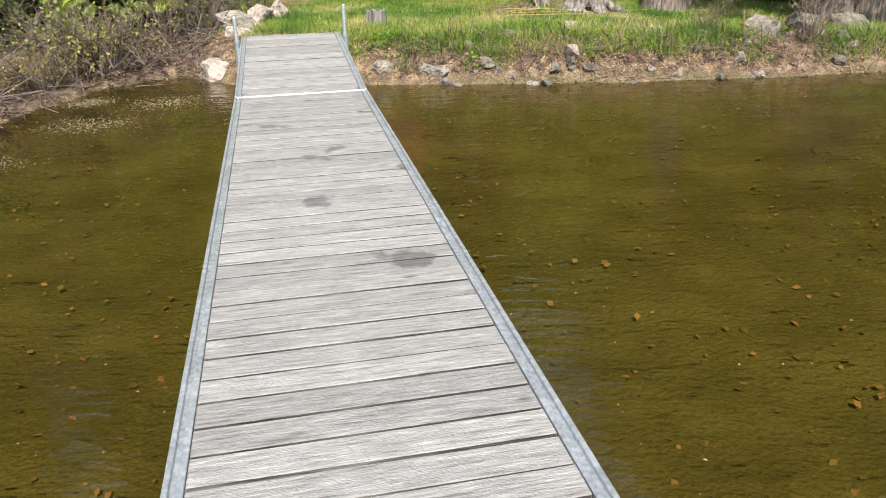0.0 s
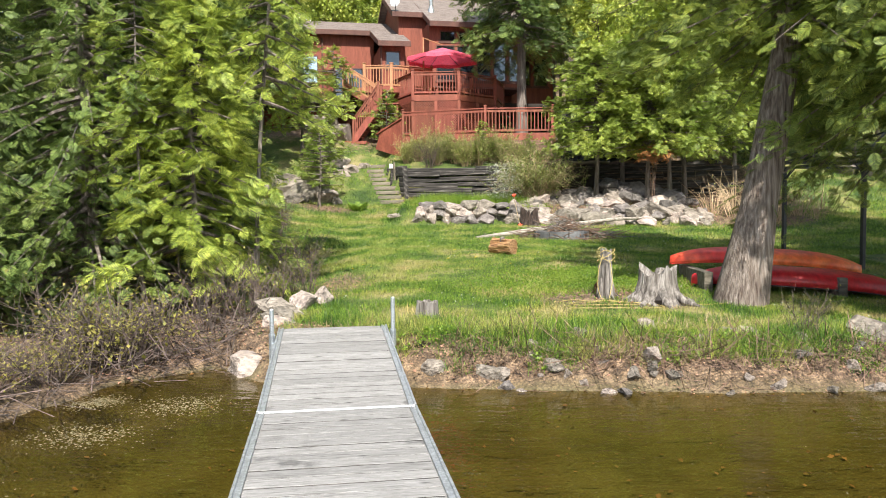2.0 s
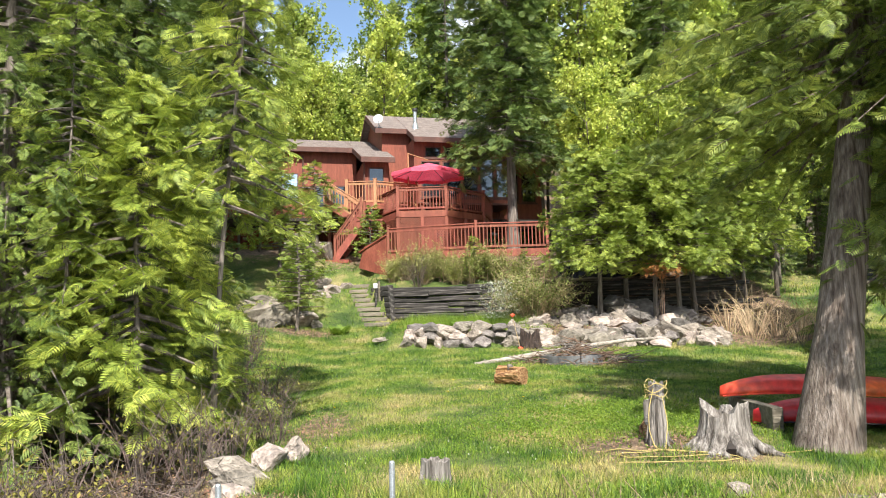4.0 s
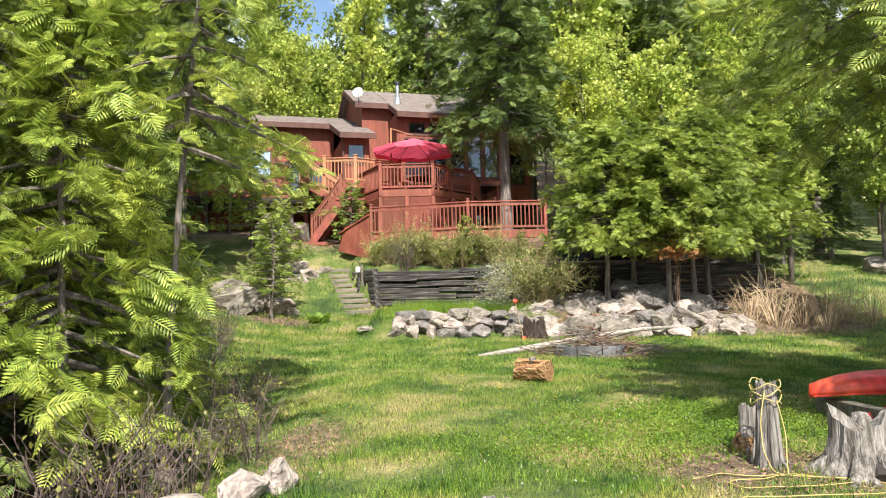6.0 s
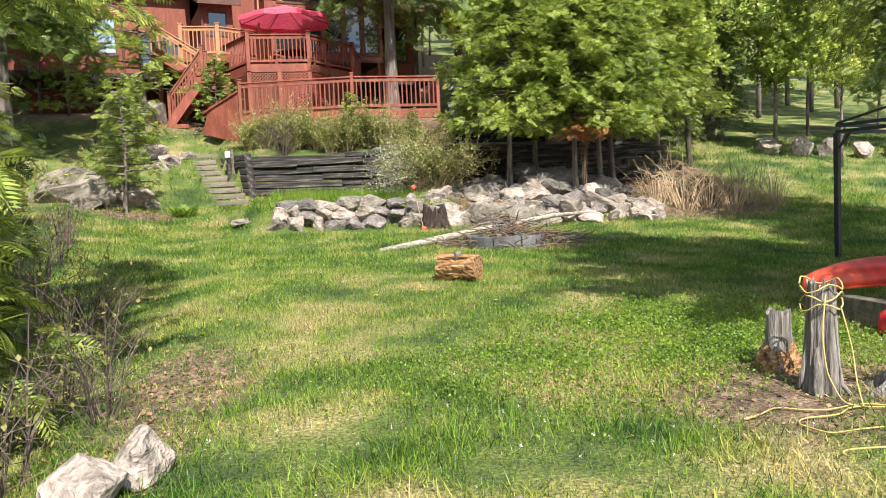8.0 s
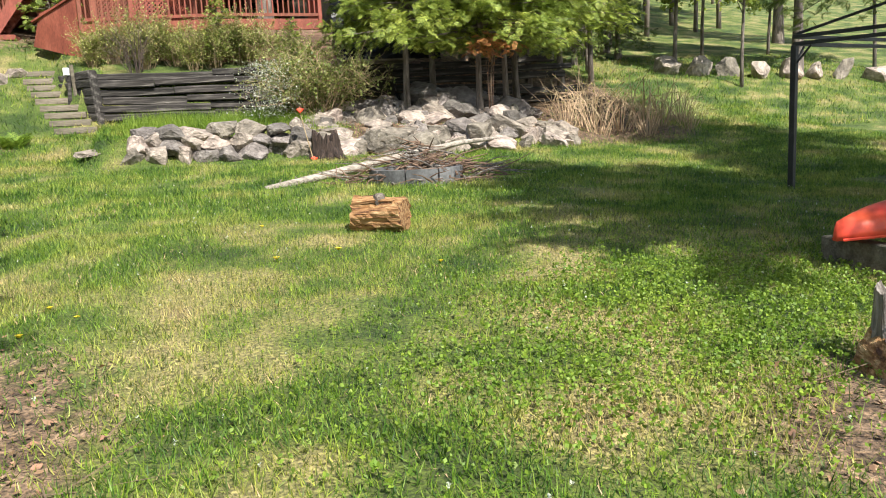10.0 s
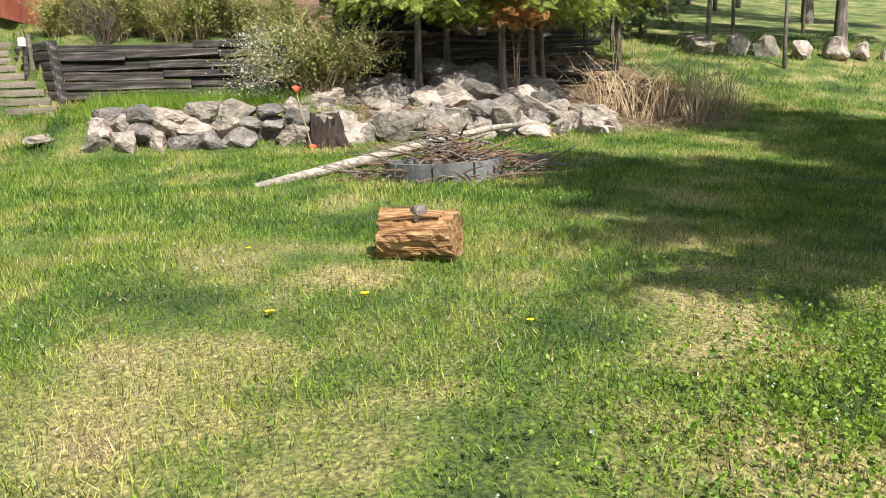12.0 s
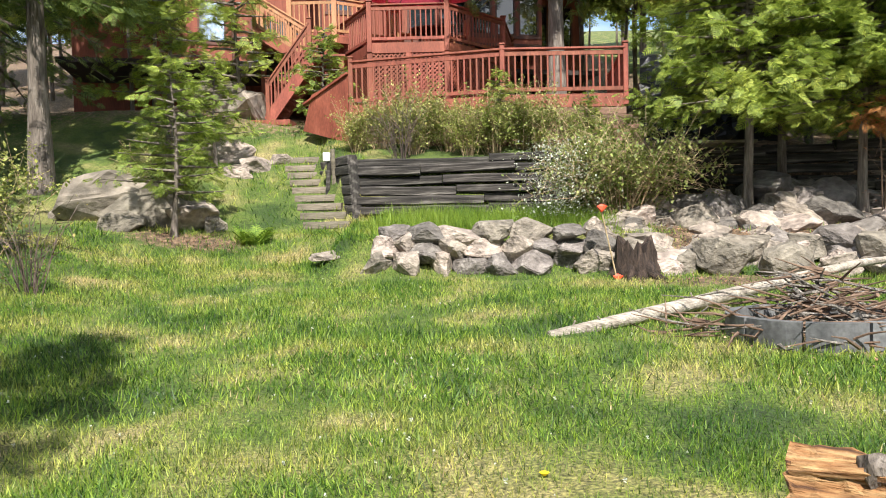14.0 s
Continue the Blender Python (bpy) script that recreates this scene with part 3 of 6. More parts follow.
def dock_section(parent, start, end, z0, z1, width=1.23):
    """Planks and side rails from start to end metres along the axis; heights z0 to z1."""
    pitch, length = 0.145, end - start
    slope = math.atan2(z1 - z0, length)
    base = Matrix(((SIDE.x, AX.x, 0, 0), (SIDE.y, AX.y, 0, 0), (0, 0, 1, 0), (0, 0, 0, 1))) @ Matrix.Translation((0, start, z0)) @ Matrix.Rotation(slope, 4, "X")
    run = math.hypot(length, z1 - z0)
    count = int(run / pitch)
    meshes = []
    for k in range(4):
        bm = boxed((-width / 2 + 0.062, 0.002, -0.035), (width / 2 - 0.062, pitch - 0.011, 0), 0.003)
        for v in bm.verts:
            v.co.z += 0.0015 * math.sin(v.co.x * 5 + k)
            v.co.y += 0.0012 * math.sin(v.co.x * 3 + 2 * k)
        bm.normal_update()
        # side faces get the dark timber colour: gap shade painted on the planks
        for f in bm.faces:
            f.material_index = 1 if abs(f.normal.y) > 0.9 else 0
        m = bpy.data.meshes.new("plank")
        bm.to_mesh(m)
        bm.free()
        m.materials.append(M["deck_grey"])
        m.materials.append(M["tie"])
        meshes.append(m)
    for i in range(count):
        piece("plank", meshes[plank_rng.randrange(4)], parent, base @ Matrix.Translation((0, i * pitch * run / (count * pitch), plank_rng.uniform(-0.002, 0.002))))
    for s in (-1, 1):
        bm = bmesh.new()
        x = s * (width / 2 - 0.03)
        box(bm, (x - 0.03, 0, -0.15), (x + 0.03, run, -0.006), 0.004)
        box(bm, (x + s * 0.012, 0, -0.006), (x + s * 0.03, run, 0.012), 0.002)
        box(bm, (x - s * 0.03, 0, -0.006), (x - s * 0.008, run, 0.006), 0.002)
        part("side_rail", bm, M["alu"], parent).matrix_basis = base
    # near-black sheet added below the planks as shade in the gaps
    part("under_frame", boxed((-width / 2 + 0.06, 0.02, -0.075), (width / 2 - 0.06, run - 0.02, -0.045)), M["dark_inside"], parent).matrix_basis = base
    for e in (0.0, run - 0.04):
        part("end_beam", boxed((-width / 2, e, -0.14), (width / 2, e + 0.04, -0.04), 0.003), M["alu"], parent).matrix_basis = base


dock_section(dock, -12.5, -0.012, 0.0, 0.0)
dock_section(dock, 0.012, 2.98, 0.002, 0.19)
part("joint_strip", boxed((-0.6, -0.018, -0.002), (0.6, 0.018, 0.008), 0.003), M["white"], dock, "pale metal joint strip").matrix_basis = Matrix(((SIDE.x, AX.x, 0, 0), (SIDE.y, AX.y, 0, 0), (0, 0, 1, 0), (0, 0, 0, 1)))
for s, along, top in ((-1, 2.55, 0.47), (1, 2.62, 0.56)):
    post = part("dock_post", tube(bmesh.new(), [(0, 0, -1.0), (0, 0, top - 0.012), (0, 0, top)], [0.024, 0.024, 0.018], 10), M["galv"], dock, smooth=False)
    post.matrix_basis = Matrix.Translation(SIDE * s * 0.66 + AX * along)
    slv = part("sleeve", tube(bmesh.new(), [(0, 0, -0.16), (0, 0, 0.2)], 0.036, 10), M["galv"], post)
    brk = part("bracket", boxed((-0.05 if s > 0 else 0.0, -0.05, -0.08), (0.0 if s > 0 else 0.05, 0.05, 0.1), 0.004), M["galv"], post)
for along in (-1.8, -5.2, -9.0):
    for s in (-1, 1):
        fl = part("float_leg", tube(bmesh.new(), [(0, 0, -1.6), (0, 0, -0.1)], 0.03, 8), M["galv"], dock)
        fl.matrix_basis = Matrix.Translation(SIDE * s * 0.5 + AX * along)

# ---------- stones ----------
stone_meshes = {}


def stone_mesh(kind, material, squash):
    got = []
    for k in range(9):
        bm = bmesh.new()
        for _ in range(15):
            v = Vector((rng.normal(), rng.normal(), rng.normal())).normalized()
            v = Vector((v.x * 0.55, v.y * 0.5, v.z * squash)) * rng.uniform(0.85, 1.1)
            bm.verts.new(v)
        r = bmesh.ops.convex_hull(bm, input=bm.verts)
        junk = [e for e in r["geom_interior"] if isinstance(e, bmesh.types.BMVert)]
        if junk:
            bmesh.ops.delete(bm, geom=junk, context="VERTS")
        bmesh.ops.dissolve_limit(bm, angle_limit=0.25, verts=bm.verts, edges=bm.edges)
        bmesh.ops.bevel(bm, geom=list(bm.edges), offset=0.03, segments=1, affect="EDGES")
        bmesh.ops.triangulate(bm, faces=bm.faces)
        bmesh.ops.subdivide_edges(bm, edges=[e for e in bm.edges if e.calc_length() > 0.16], cuts=1)
        for v in bm.verts:
            v.co += Vector((noise.noise(v.co * 4 + Vector((k * 7, 0, 0))), noise.noise(v.co * 4 + Vector((0, k * 5, 3))), noise.noise(v.co * 5 + Vector((2, 0, k * 3))))) * 0.07
        m = bpy.data.meshes.new(kind)
        bm.to_mesh(m)
        bm.free()
        m.materials.append(material)
        got.append(m)
    return got


stone_meshes["pale"] = stone_mesh("stone", M["stone"], 0.52)
stone_meshes["dark"] = stone_mesh("stone", M["stone_dark_shaded"], 0.52)


def stone(parent, x, y, z, sx, sy, sz, kind="pale", tilt=18):
    m = Matrix.Translation((x, y, z)) @ Euler((radians(rnd.uniform(-tilt, tilt)), radians(rnd.uniform(-tilt, tilt)), rnd.uniform(0, 6.28))).to_matrix().to_4x4() @ Matrix.Diagonal((sx, sy, sz, 1))
    return piece("stone", rnd.choice(stone_meshes[kind]), parent, m)


stone_wall = empty("stone_wall", Matrix(), "dry-laid wall of pale grey field stones", "stone wall", kind="structure")
x = -2.85
for course, (zb, h) in enumerate(((0.95, 0.3), (1.2, 0.28), (1.42, 0.26))):
    x = -2.85 + 0.12 * course
    while x < 0.75 - 0.1 * course:
        wd = rnd.uniform(0.34, 0.66)
        hh = h * rnd.uniform(0.9, 1.3)
        yy = 26.98 - 0.12 * (x + 2.8) / 3.6 + 0.1 * course
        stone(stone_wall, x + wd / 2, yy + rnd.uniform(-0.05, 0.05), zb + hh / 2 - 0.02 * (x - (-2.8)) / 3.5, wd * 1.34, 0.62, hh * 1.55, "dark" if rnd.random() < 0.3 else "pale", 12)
        x += wd * 0.93
rock_garden = empty("rock_garden", Matrix(), "sloping pile of loose pale and grey rocks", "rocks", kind="structure")
for i in range(230):
    x = rnd.uniform(0.7, 6.6)
    front = 26.75 - 0.35 * max(0, x - 2.6) ** 0.8 + 0.4 * max(0, x - 5)
    y = rnd.uniform(front, 29.4 + 0.1 * x)
    t = (y - front) / 3.1
    z = 1.0 + 1.0 * t - 0.08 * max(0, x - 4)
    s = rnd.choice((0.34, 0.42, 0.5, 0.66, 0.85)) * rnd.uniform(0.85, 1.15)
    # darker stones towards the back right put the trees' shade into the colour
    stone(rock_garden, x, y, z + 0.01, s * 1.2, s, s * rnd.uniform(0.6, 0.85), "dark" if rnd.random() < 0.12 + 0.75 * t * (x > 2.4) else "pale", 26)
for x, y, z, a, b_, c in ((2.9, 26.35, 1.12, 0.95, 0.55, 0.75), (2.1, 26.55, 1.2, 0.85, 0.5, 0.7), (3.6, 26.4, 1.0, 0.7, 0.5, 0.5), (4.4, 26.2, 0.95, 0.55, 0.4, 0.35), (5.6, 26.9, 1.1, 0.6, 0.6, 0.5), (3.75, 29.3, 2.15, 1.25, 0.9, 0.85), (4.75, 29.1, 1.9, 1.1, 0.9, 0.9), (4.2, 28.3, 1.7, 1.0, 0.8, 0.6), (5.5, 28.6, 1.6, 0.9, 0.7, 0.7)):
    # rear boulders take the shade-coloured stone
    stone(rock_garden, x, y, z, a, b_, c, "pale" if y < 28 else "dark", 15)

outcrop = empty("rock_outcrop", Matrix(), "cracked pale rock outcrop beside the grassy path", "rocks", kind="structure")
for x, y, a, b_, c in ((-7.7, 29.9, 2.2, 1.5, 1.5), (-6.9, 30.0, 2.0, 1.3, 1.3), (-6.25, 30.25, 1.5, 1.1, 0.9), (-8.4, 29.7, 1.1, 0.9, 0.8), (-7.2, 29.2, 0.9, 0.7, 0.6), (-5.9, 30.0, 0.8, 0.6, 0.5),
                       (-5.75, 32.9, 1.1, 0.8, 0.45), (-6.5, 33.3, 1.2, 0.9, 0.8), (-6.1, 32.4, 0.9, 0.7, 0.4), (-5.35, 33.2, 0.8, 0.5, 0.35), (-7.0, 36.4, 2.4, 1.5, 1.5), (-7.9, 37.4, 1.8, 1.4, 1.6)):
    stone(outcrop, x, y, gz(x, y) + 0.12 * c, a, b_, c, "pale", 10)

shore_rocks = empty("shore_rocks", Matrix(), "scattered boulders and cobbles along the muddy bank", "rocks", kind="structure")
for x, y, z, a, b_, c in ((-3.1, 12.35, 0.5, 0.75, 0.45, 0.4), (-2.95, 12.9, 0.5, 0.65, 0.45, 0.36), (-2.8, 13.35, 0.5, 0.6, 0.42, 0.34), (-2.95, 11.6, 0.0, 0.5, 0.5, 0.55), (-2.75, 10.95, -0.2, 0.4, 0.45, 0.5), (-3.12, 10.75, -0.3, 0.75, 0.5, 0.4),
                          (2.35, 10.9, 0.05, 0.4, 0.35, 0.35), (0.95, 10.45, -0.2, 0.5, 0.4, 0.4), (1.35, 10.7, -0.05, 0.35, 0.3, 0.3), (1.5, 11.2, 0.12, 0.3, 0.26, 0.24), (2.5, 10.75, 0.05, 0.5, 0.36, 0.36), (0.4, 10.6, -0.05, 0.42, 0.34, 0.3), (-3.0, 11.85, 0.12, 0.5, 0.4, 0.4), (4.0, 11.0, 0.05, 0.8, 0.55, 0.55), (4.6, 11.2, 0.05, 0.7, 0.55, 0.5), (5.3, 11.5, 0.0, 0.7, 0.5, 0.5), (4.9, 10.8, -0.2, 0.5, 0.4, 0.4),
                          (0.2, 10.5, -0.15, 0.4, 0.35, 0.35), (-0.35, 10.35, -0.25, 0.5, 0.35, 0.3), (0.55, 10.9, 0.0, 0.36, 0.3, 0.3), (3.1, 10.6, -0.1, 0.4, 0.35, 0.3), (3.45, 10.4, -0.2, 0.45, 0.35, 0.3), (-0.9, 10.4, -0.2, 0.4, 0.3, 0.3)):
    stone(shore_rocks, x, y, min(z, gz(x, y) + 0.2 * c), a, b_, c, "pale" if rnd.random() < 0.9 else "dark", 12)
for i in range(54):
    x = rnd.uniform(-0.8, 7.5)
    y = float(np.interp(x, SHORE_X, SHORE_Y)) + rnd.uniform(-0.1, 0.75)
    s = rnd.uniform(0.07, 0.2) * (1.7 if rnd.random() < 0.15 else 1.0)
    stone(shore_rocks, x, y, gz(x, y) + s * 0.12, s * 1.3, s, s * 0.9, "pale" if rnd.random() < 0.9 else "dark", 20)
flat_stone = empty("stepping_stone", Matrix.Translation((-3.35, 27.35, gz(-3.35, 27.3))), "flat pale stepping stone in the grass", "stone")
fs_ = stone(flat_stone, 0, 0, 0.02, 0.8, 0.55, 0.12, "pale", 4)
fs_.matrix_basis = Matrix.Translation((0, 0, 0.015)) @ Matrix.Rotation(math.atan(gz(-3.35, 27.8) - gz(-3.35, 26.8)), 4, "X") @ Matrix.Rotation(0.3, 4, "Z") @ Matrix.Diagonal((0.8, 0.6, 0.14, 1))
rnd_row = random.Random(21)
rock_row = empty("boulder_row", Matrix(), "row of pale boulders edging the upper lawn", "rocks", kind="structure")
for i in range(14):
    x = 13.6 + i * 0.98 + rnd_row.uniform(-0.12, 0.12)
    y = 33.4 - 0.25 * i + rnd_row.uniform(-0.15, 0.15)
    s = rnd_row.uniform(0.85, 1.15)
    stone(rock_row, x, y, gz(x, y) + 0.2, s, s * 0.7, s * 0.85, "pale", 8)

# ---------- timber wall and garden steps ----------
timber_wall = empty("timber_retaining_wall", Matrix(), "retaining wall of stacked blackened railway ties", "retaining wall", kind="structure")


def tie_mesh(length, hgt, dep, seed, material):
    r = random.Random(seed)
    bm = bmesh.new()
    k = max(3, int(length / 0.4))
    rings = []
    for i in range(k + 1):
        px = length * i / k
        dy, dz = r.uniform(-0.012, 0.012), r.uniform(-0.01, 0.01)
        ring = []
        for cy, cz in ((0, 0.025), (0.025, 0), (dep - 0.025, 0), (dep, 0.025), (dep, hgt - 0.025), (dep - 0.025, hgt), (0.03, hgt), (0, hgt - 0.03)):
            ring.append(bm.verts.new((px, cy + dy + r.uniform(-0.006, 0.006), cz + dz + r.uniform(-0.006, 0.006))))
        rings.append(ring)
    for a, c in zip(rings, rings[1:]):
        for j in range(8):
            bm.faces.new((a[j], a[(j + 1) % 8], c[(j + 1) % 8], c[j]))
    bm.faces.new(rings[0][::-1])
    bm.faces.new(rings[-1])
    bmesh.ops.recalc_face_normals(bm, faces=bm.faces)
    m = bpy.data.meshes.new("tie")
    bm.to_mesh(m)
    bm.free()
    m.materials.append(material)
    return m


ties = [tie_mesh(L_, 0.19, 0.2, 20 + i, M["tie"]) for i, L_ in enumerate((2.4, 1.8, 2.7, 1.3))]
tie_len = (2.4, 1.8, 2.7, 1.3)
for c in range(7):
    x = -3.35 - (0.0 if c < 4 else 0.18) + 0.08 * (c % 2)
    setback = 30.55 + 0.045 * c + (0.1 if c >= 4 else 0)
    while x < 7.2:
        if 2.25 < x + 0.6 < 3.6 and c < 6:
            x = 3.62
            continue
        k = rnd.randrange(4)
        if x < 2.3 and x + tie_len[k] > 2.45 and c < 6:
            k = 3
            if x + 1.3 > 2.6:
                x = 3.62
                continue
        piece("tie", ties[k], timber_wall, Matrix.Translation((x, setback + rnd.uniform(-0.1, 0.06), 1.72 + 0.196 * c + 0.008 * x + rnd.uniform(-0.02, 0.02))) @ Matrix.Rotation(rnd.uniform(-0.03, 0.03), 4, "Y") @ Matrix.Rotation(rnd.uniform(-0.05, 0.05), 4, "Z") @ Matrix.Diagonal((1, 1, rnd.uniform(0.72, 1.04), 1)))
        x += tie_len[k] + 0.012
# the return along the steps
for c in range(7):
    piece("tie", ties[2], timber_wall, Matrix.Translation((-3.22 - 0.02 * c, 30.6 + 0.05 * c, 1.73 + 0.193 * c)) @ Matrix.Rotation(radians(116 + 1.5 * (c % 2)), 4, "Z") @ Matrix.Diagonal((0.9, 1, 1, 1)))
# dark back panel: the opening's shade is put into its colour
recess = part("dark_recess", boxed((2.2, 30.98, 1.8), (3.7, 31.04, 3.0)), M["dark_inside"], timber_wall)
part("cover_board", boxed((2.1, 30.15, 3.06), (4.0, 31.3, 3.12), 0.01), M["step_wood"], timber_wall)

garden_steps = empty("garden_steps", Matrix(), "worn timber garden steps set in the grassy bank", "steps", kind="structure")
step_tie = tie_mesh(0.86, 0.15, 0.2, 77, M["step_wood"])
for i in range(9):
    t = i / 8
    piece("tread", step_tie, garden_steps, Matrix.Translation((-4.28 - 1.02 * t, 30.12 + 3.1 * t, gz(-4.0 - 1.02 * t, 30.2 + 3.1 * t) - 0.06)) @ Matrix.Rotation(radians(rnd.uniform(-5, 3)), 4, "Z"))


# ---------- the house ----------
HOUSE = Matrix.Translation((-4.6, 41.3, 0)) @ Matrix.Rotation(radians(15), 4, "Z")
house = empty("house", HOUSE, "red-brown wooden lake house with shallow shingled roofs", "house")


def house_wall(x0, x1, v0, v1, z0, z1, openings=()):
    """A wall along local x with rectangular openings (x0, x1, z0, z1) cut through."""
    bm = bmesh.new()
    cuts_x = sorted({x0, x1, *[o[0] for o in openings], *[o[1] for o in openings]})
    for a, b_ in zip(cuts_x, cuts_x[1:]):
        mid = (a + b_) / 2
        spans = sorted((o[2], o[3]) for o in openings if o[0] < mid < o[1])
        z = z0
        for s0, s1 in spans:
            if s0 > z:
                box(bm, (a, v0, z), (b_, v1, s0))
            z = s1
        if z < z1:
            box(bm, (a, v0, z), (b_, v1, z1))
    bmesh.ops.remove_doubles(bm, verts=bm.verts, dist=1e-5)
    return part("wall", bm, M["siding"], house)


def house_window(x0, x1, z0, z1, v, bars=(), pane="glass"):
    win = part("window", box(bmesh.new(), (x0 - 0.06, v - 0.05, z0 - 0.09), (x1 + 0.06, v + 0.02, z0 - 0.002)), M["fascia"], house)
    bm = bmesh.new()
    for a, c in (((x0, z0), (x0 + 0.06, z1)), ((x1 - 0.06, z0), (x1, z1)), ((x0 + 0.06, z1 - 0.06), (x1 - 0.06, z1)), ((x0 + 0.06, z0), (x1 - 0.06, z0 + 0.06))):
        box(bm, (a[0], v - 0.02, a[1]), (c[0], v + 0.05, c[1]))
    for bx in bars:
        box(bm, (bx - 0.025, v - 0.018, z0 + 0.06), (bx + 0.025, v + 0.045, z1 - 0.06))
    part("window_frame", bm, M["fascia"], win)
    part("pane", boxed((x0 + 0.06, v + 0.02, z0 + 0.06), (x1 - 0.06, v + 0.032, z1 - 0.06)), M[pane], win)
    return win


# left wing
house_wall(-9.0, -1.2, 2.4, 2.58, 4.0, 10.75, [(-5.05, -4.12, 8.05, 9.5), (-3.3, -1.6, 6.75, 8.9)])
house_window(-5.05, -4.12, 8.05, 9.5, 2.42, pane="sky_glass")
house_window(-3.3, -1.6, 6.75, 8.9, 2.42, bars=(-2.45,))
house_wall(-1.2, -0.1, -1.1, -0.92, 4.0, 9.55, [(-1.05, -0.3, 8.3, 9.15)])
house_window(-1.05, -0.3, 8.3, 9.15, -1.08)
part("wall", prism(bmesh.new(), [(-1.2, 4.0), (-1.02, 4.0), (-1.02, 9.5), (-1.2, 9.5)], -0.92, 2.4), M["siding"], house)
part("wall", boxed((-9.0, 2.58, 4.0), (-8.82, 8.0, 10.9)), M["siding"], house)
part("wall", boxed((-9.0, 8.0, 4.0), (8.3, 8.18, 11.2)), M["siding"], house)


def roof_slab(name, x0, x1, v0, z0, v1, z1, thick=0.16, notch=None):
    """A sloped roof from the eave (v0, z0) to the ridge (v1, z1), with a board along its edges."""
    bm = bmesh.new()
    pts = [(x0, v0, z0), (x1, v0, z0), (x1, v1, z1), (x0, v1, z1)]
    lo = [bm.verts.new(p) for p in pts]
    hi = [bm.verts.new((p[0], p[1], p[2] + thick)) for p in pts]
    bm.faces.new(lo[::-1])
    bm.faces.new(hi)
    for i in range(4):
        bm.faces.new((lo[i], lo[(i + 1) % 4], hi[(i + 1) % 4], hi[i]))
    r = part(name, bm, M["roof"], house)
    bm = bmesh.new()
    box(bm, (x0 - 0.03, v0 - 0.04, z0 - 0.1), (x1 + 0.03, v0 - 0.003, z0 + thick - 0.01), 0.005)
    for xx in (x0 - 0.03, x1 + 0.003):
        vs = [bm.verts.new((xx + dx, vv, zz)) for dx in (0, 0.027) for vv, zz in ((v0, z0 - 0.1), (v1, z1 - 0.1), (v1, z1 + thick - 0.01), (v0, z0 + thick - 0.01))]
        for f in ((0, 1, 2, 3), (7, 6, 5, 4), (0, 4, 5, 1), (1, 5, 6, 2), (2, 6, 7, 3), (3, 7, 4, 0)):
            bm.faces.new([vs[i] for i in f])
    bmesh.ops.recalc_face_normals(bm, faces=bm.faces)
    part("fascia", bm, M["fascia"], r)
    # shingle courses
    bm = bmesh.new()
    run = math.hypot(v1 - v0, z1 - z0)
    rows_ = int(run / 0.28)
    for i in range(rows_):
        t = i / rows_
        vv, zz = v0 + (v1 - v0) * t, z0 + (z1 - z0) * t + thick
        beam(bm, (x0 + 0.005, vv + 0.02, zz + 0.006), (x1 - 0.005, vv + 0.02, zz + 0.006), 0.05, 0.018)
    part("shingle_course", bm, M["roof"], r)
    return r


roof_slab("roof", -9.4, -1.45, 2.0, 10.62, 5.5, 11.82)
roof_slab("roof", -1.42, 0.12, -1.6, 9.38, 5.5, 11.82)
roof_slab("roof", -9.4, -0.3, 8.4, 10.75, 5.54, 11.82)
# main block
MAIN_L = -0.12
bm = prism(bmesh.new(), [(0.62, 4.0), (8.2, 4.0), (8.2, 11.5), (4.0, 12.8), (0.62, 11.3)], MAIN_L, MAIN_L + 0.18)
side = part("wall", bm, M["siding"], house)
side.data.transform(Matrix(((0, 1, 0, 0), (1, 0, 0, 0), (0, 0, 1, 0), (0, 0, 0, 1))))
side.data.flip_normals()
house_wall(MAIN_L + 0.18, 1.3, 0.62, 0.8, 4.0, 11.35)
part("wall", boxed((1.12, -1.2, 7.4), (1.3, 0.62, 10.6)), M["siding"], house)
wins = [(1.45, 2.4, 7.75, 9.5), (2.5, 3.4, 7.75, 9.5), (3.5, 4.25, 7.75, 9.5), (4.35, 5.05, 7.75, 9.7), (5.15, 5.85, 7.75, 9.7), (1.65, 2.45, 9.68, 10.2), (2.6, 3.4, 9.68, 10.2), (3.55, 4.2, 9.68, 10.2)]
low = [(2.6, 4.3, 4.5, 6.5), (5.3, 6.1, 4.35, 6.4)]
house_wall(1.3, 5.95, -1.2, -1.02, 7.5, 10.45, wins)
# windows added so dark glass stands in for shade on this wall
side_wins = [(6.2, 7.0, 7.9, 9.4), (7.15, 7.95, 7.9, 9.4), (6.3, 7.9, 4.5, 6.6)]
house_wall(5.95, 8.3, 0.9, 1.08, 4.0, 10.4, side_wins)
for o in side_wins:
    house_window(*o, 0.92)
part("wall", boxed((5.77, -1.02, 7.5), (5.95, 1.08, 10.45)), M["siding"], house)
house_wall(1.3, 5.95, 1.0, 1.18, 4.0, 7.5, low)
part("overhang_soffit", boxed((1.3, -1.2, 7.4), (5.95, 1.0, 7.496)), M["fascia"], house)
for px_ in (1.5, 3.6, 5.8):
    part("support_post", boxed((px_ - 0.07, -1.15, 4.0), (px_ + 0.07, -1.01, 7.4), 0.008), M["red_wood"], house)
part("wall", boxed((8.12, 1.08, 4.0), (8.3, 8.0, 10.6)), M["siding"], house)
for o in wins:
    house_window(*o, -1.18)
for o in low:
    house_window(*o, 1.02)
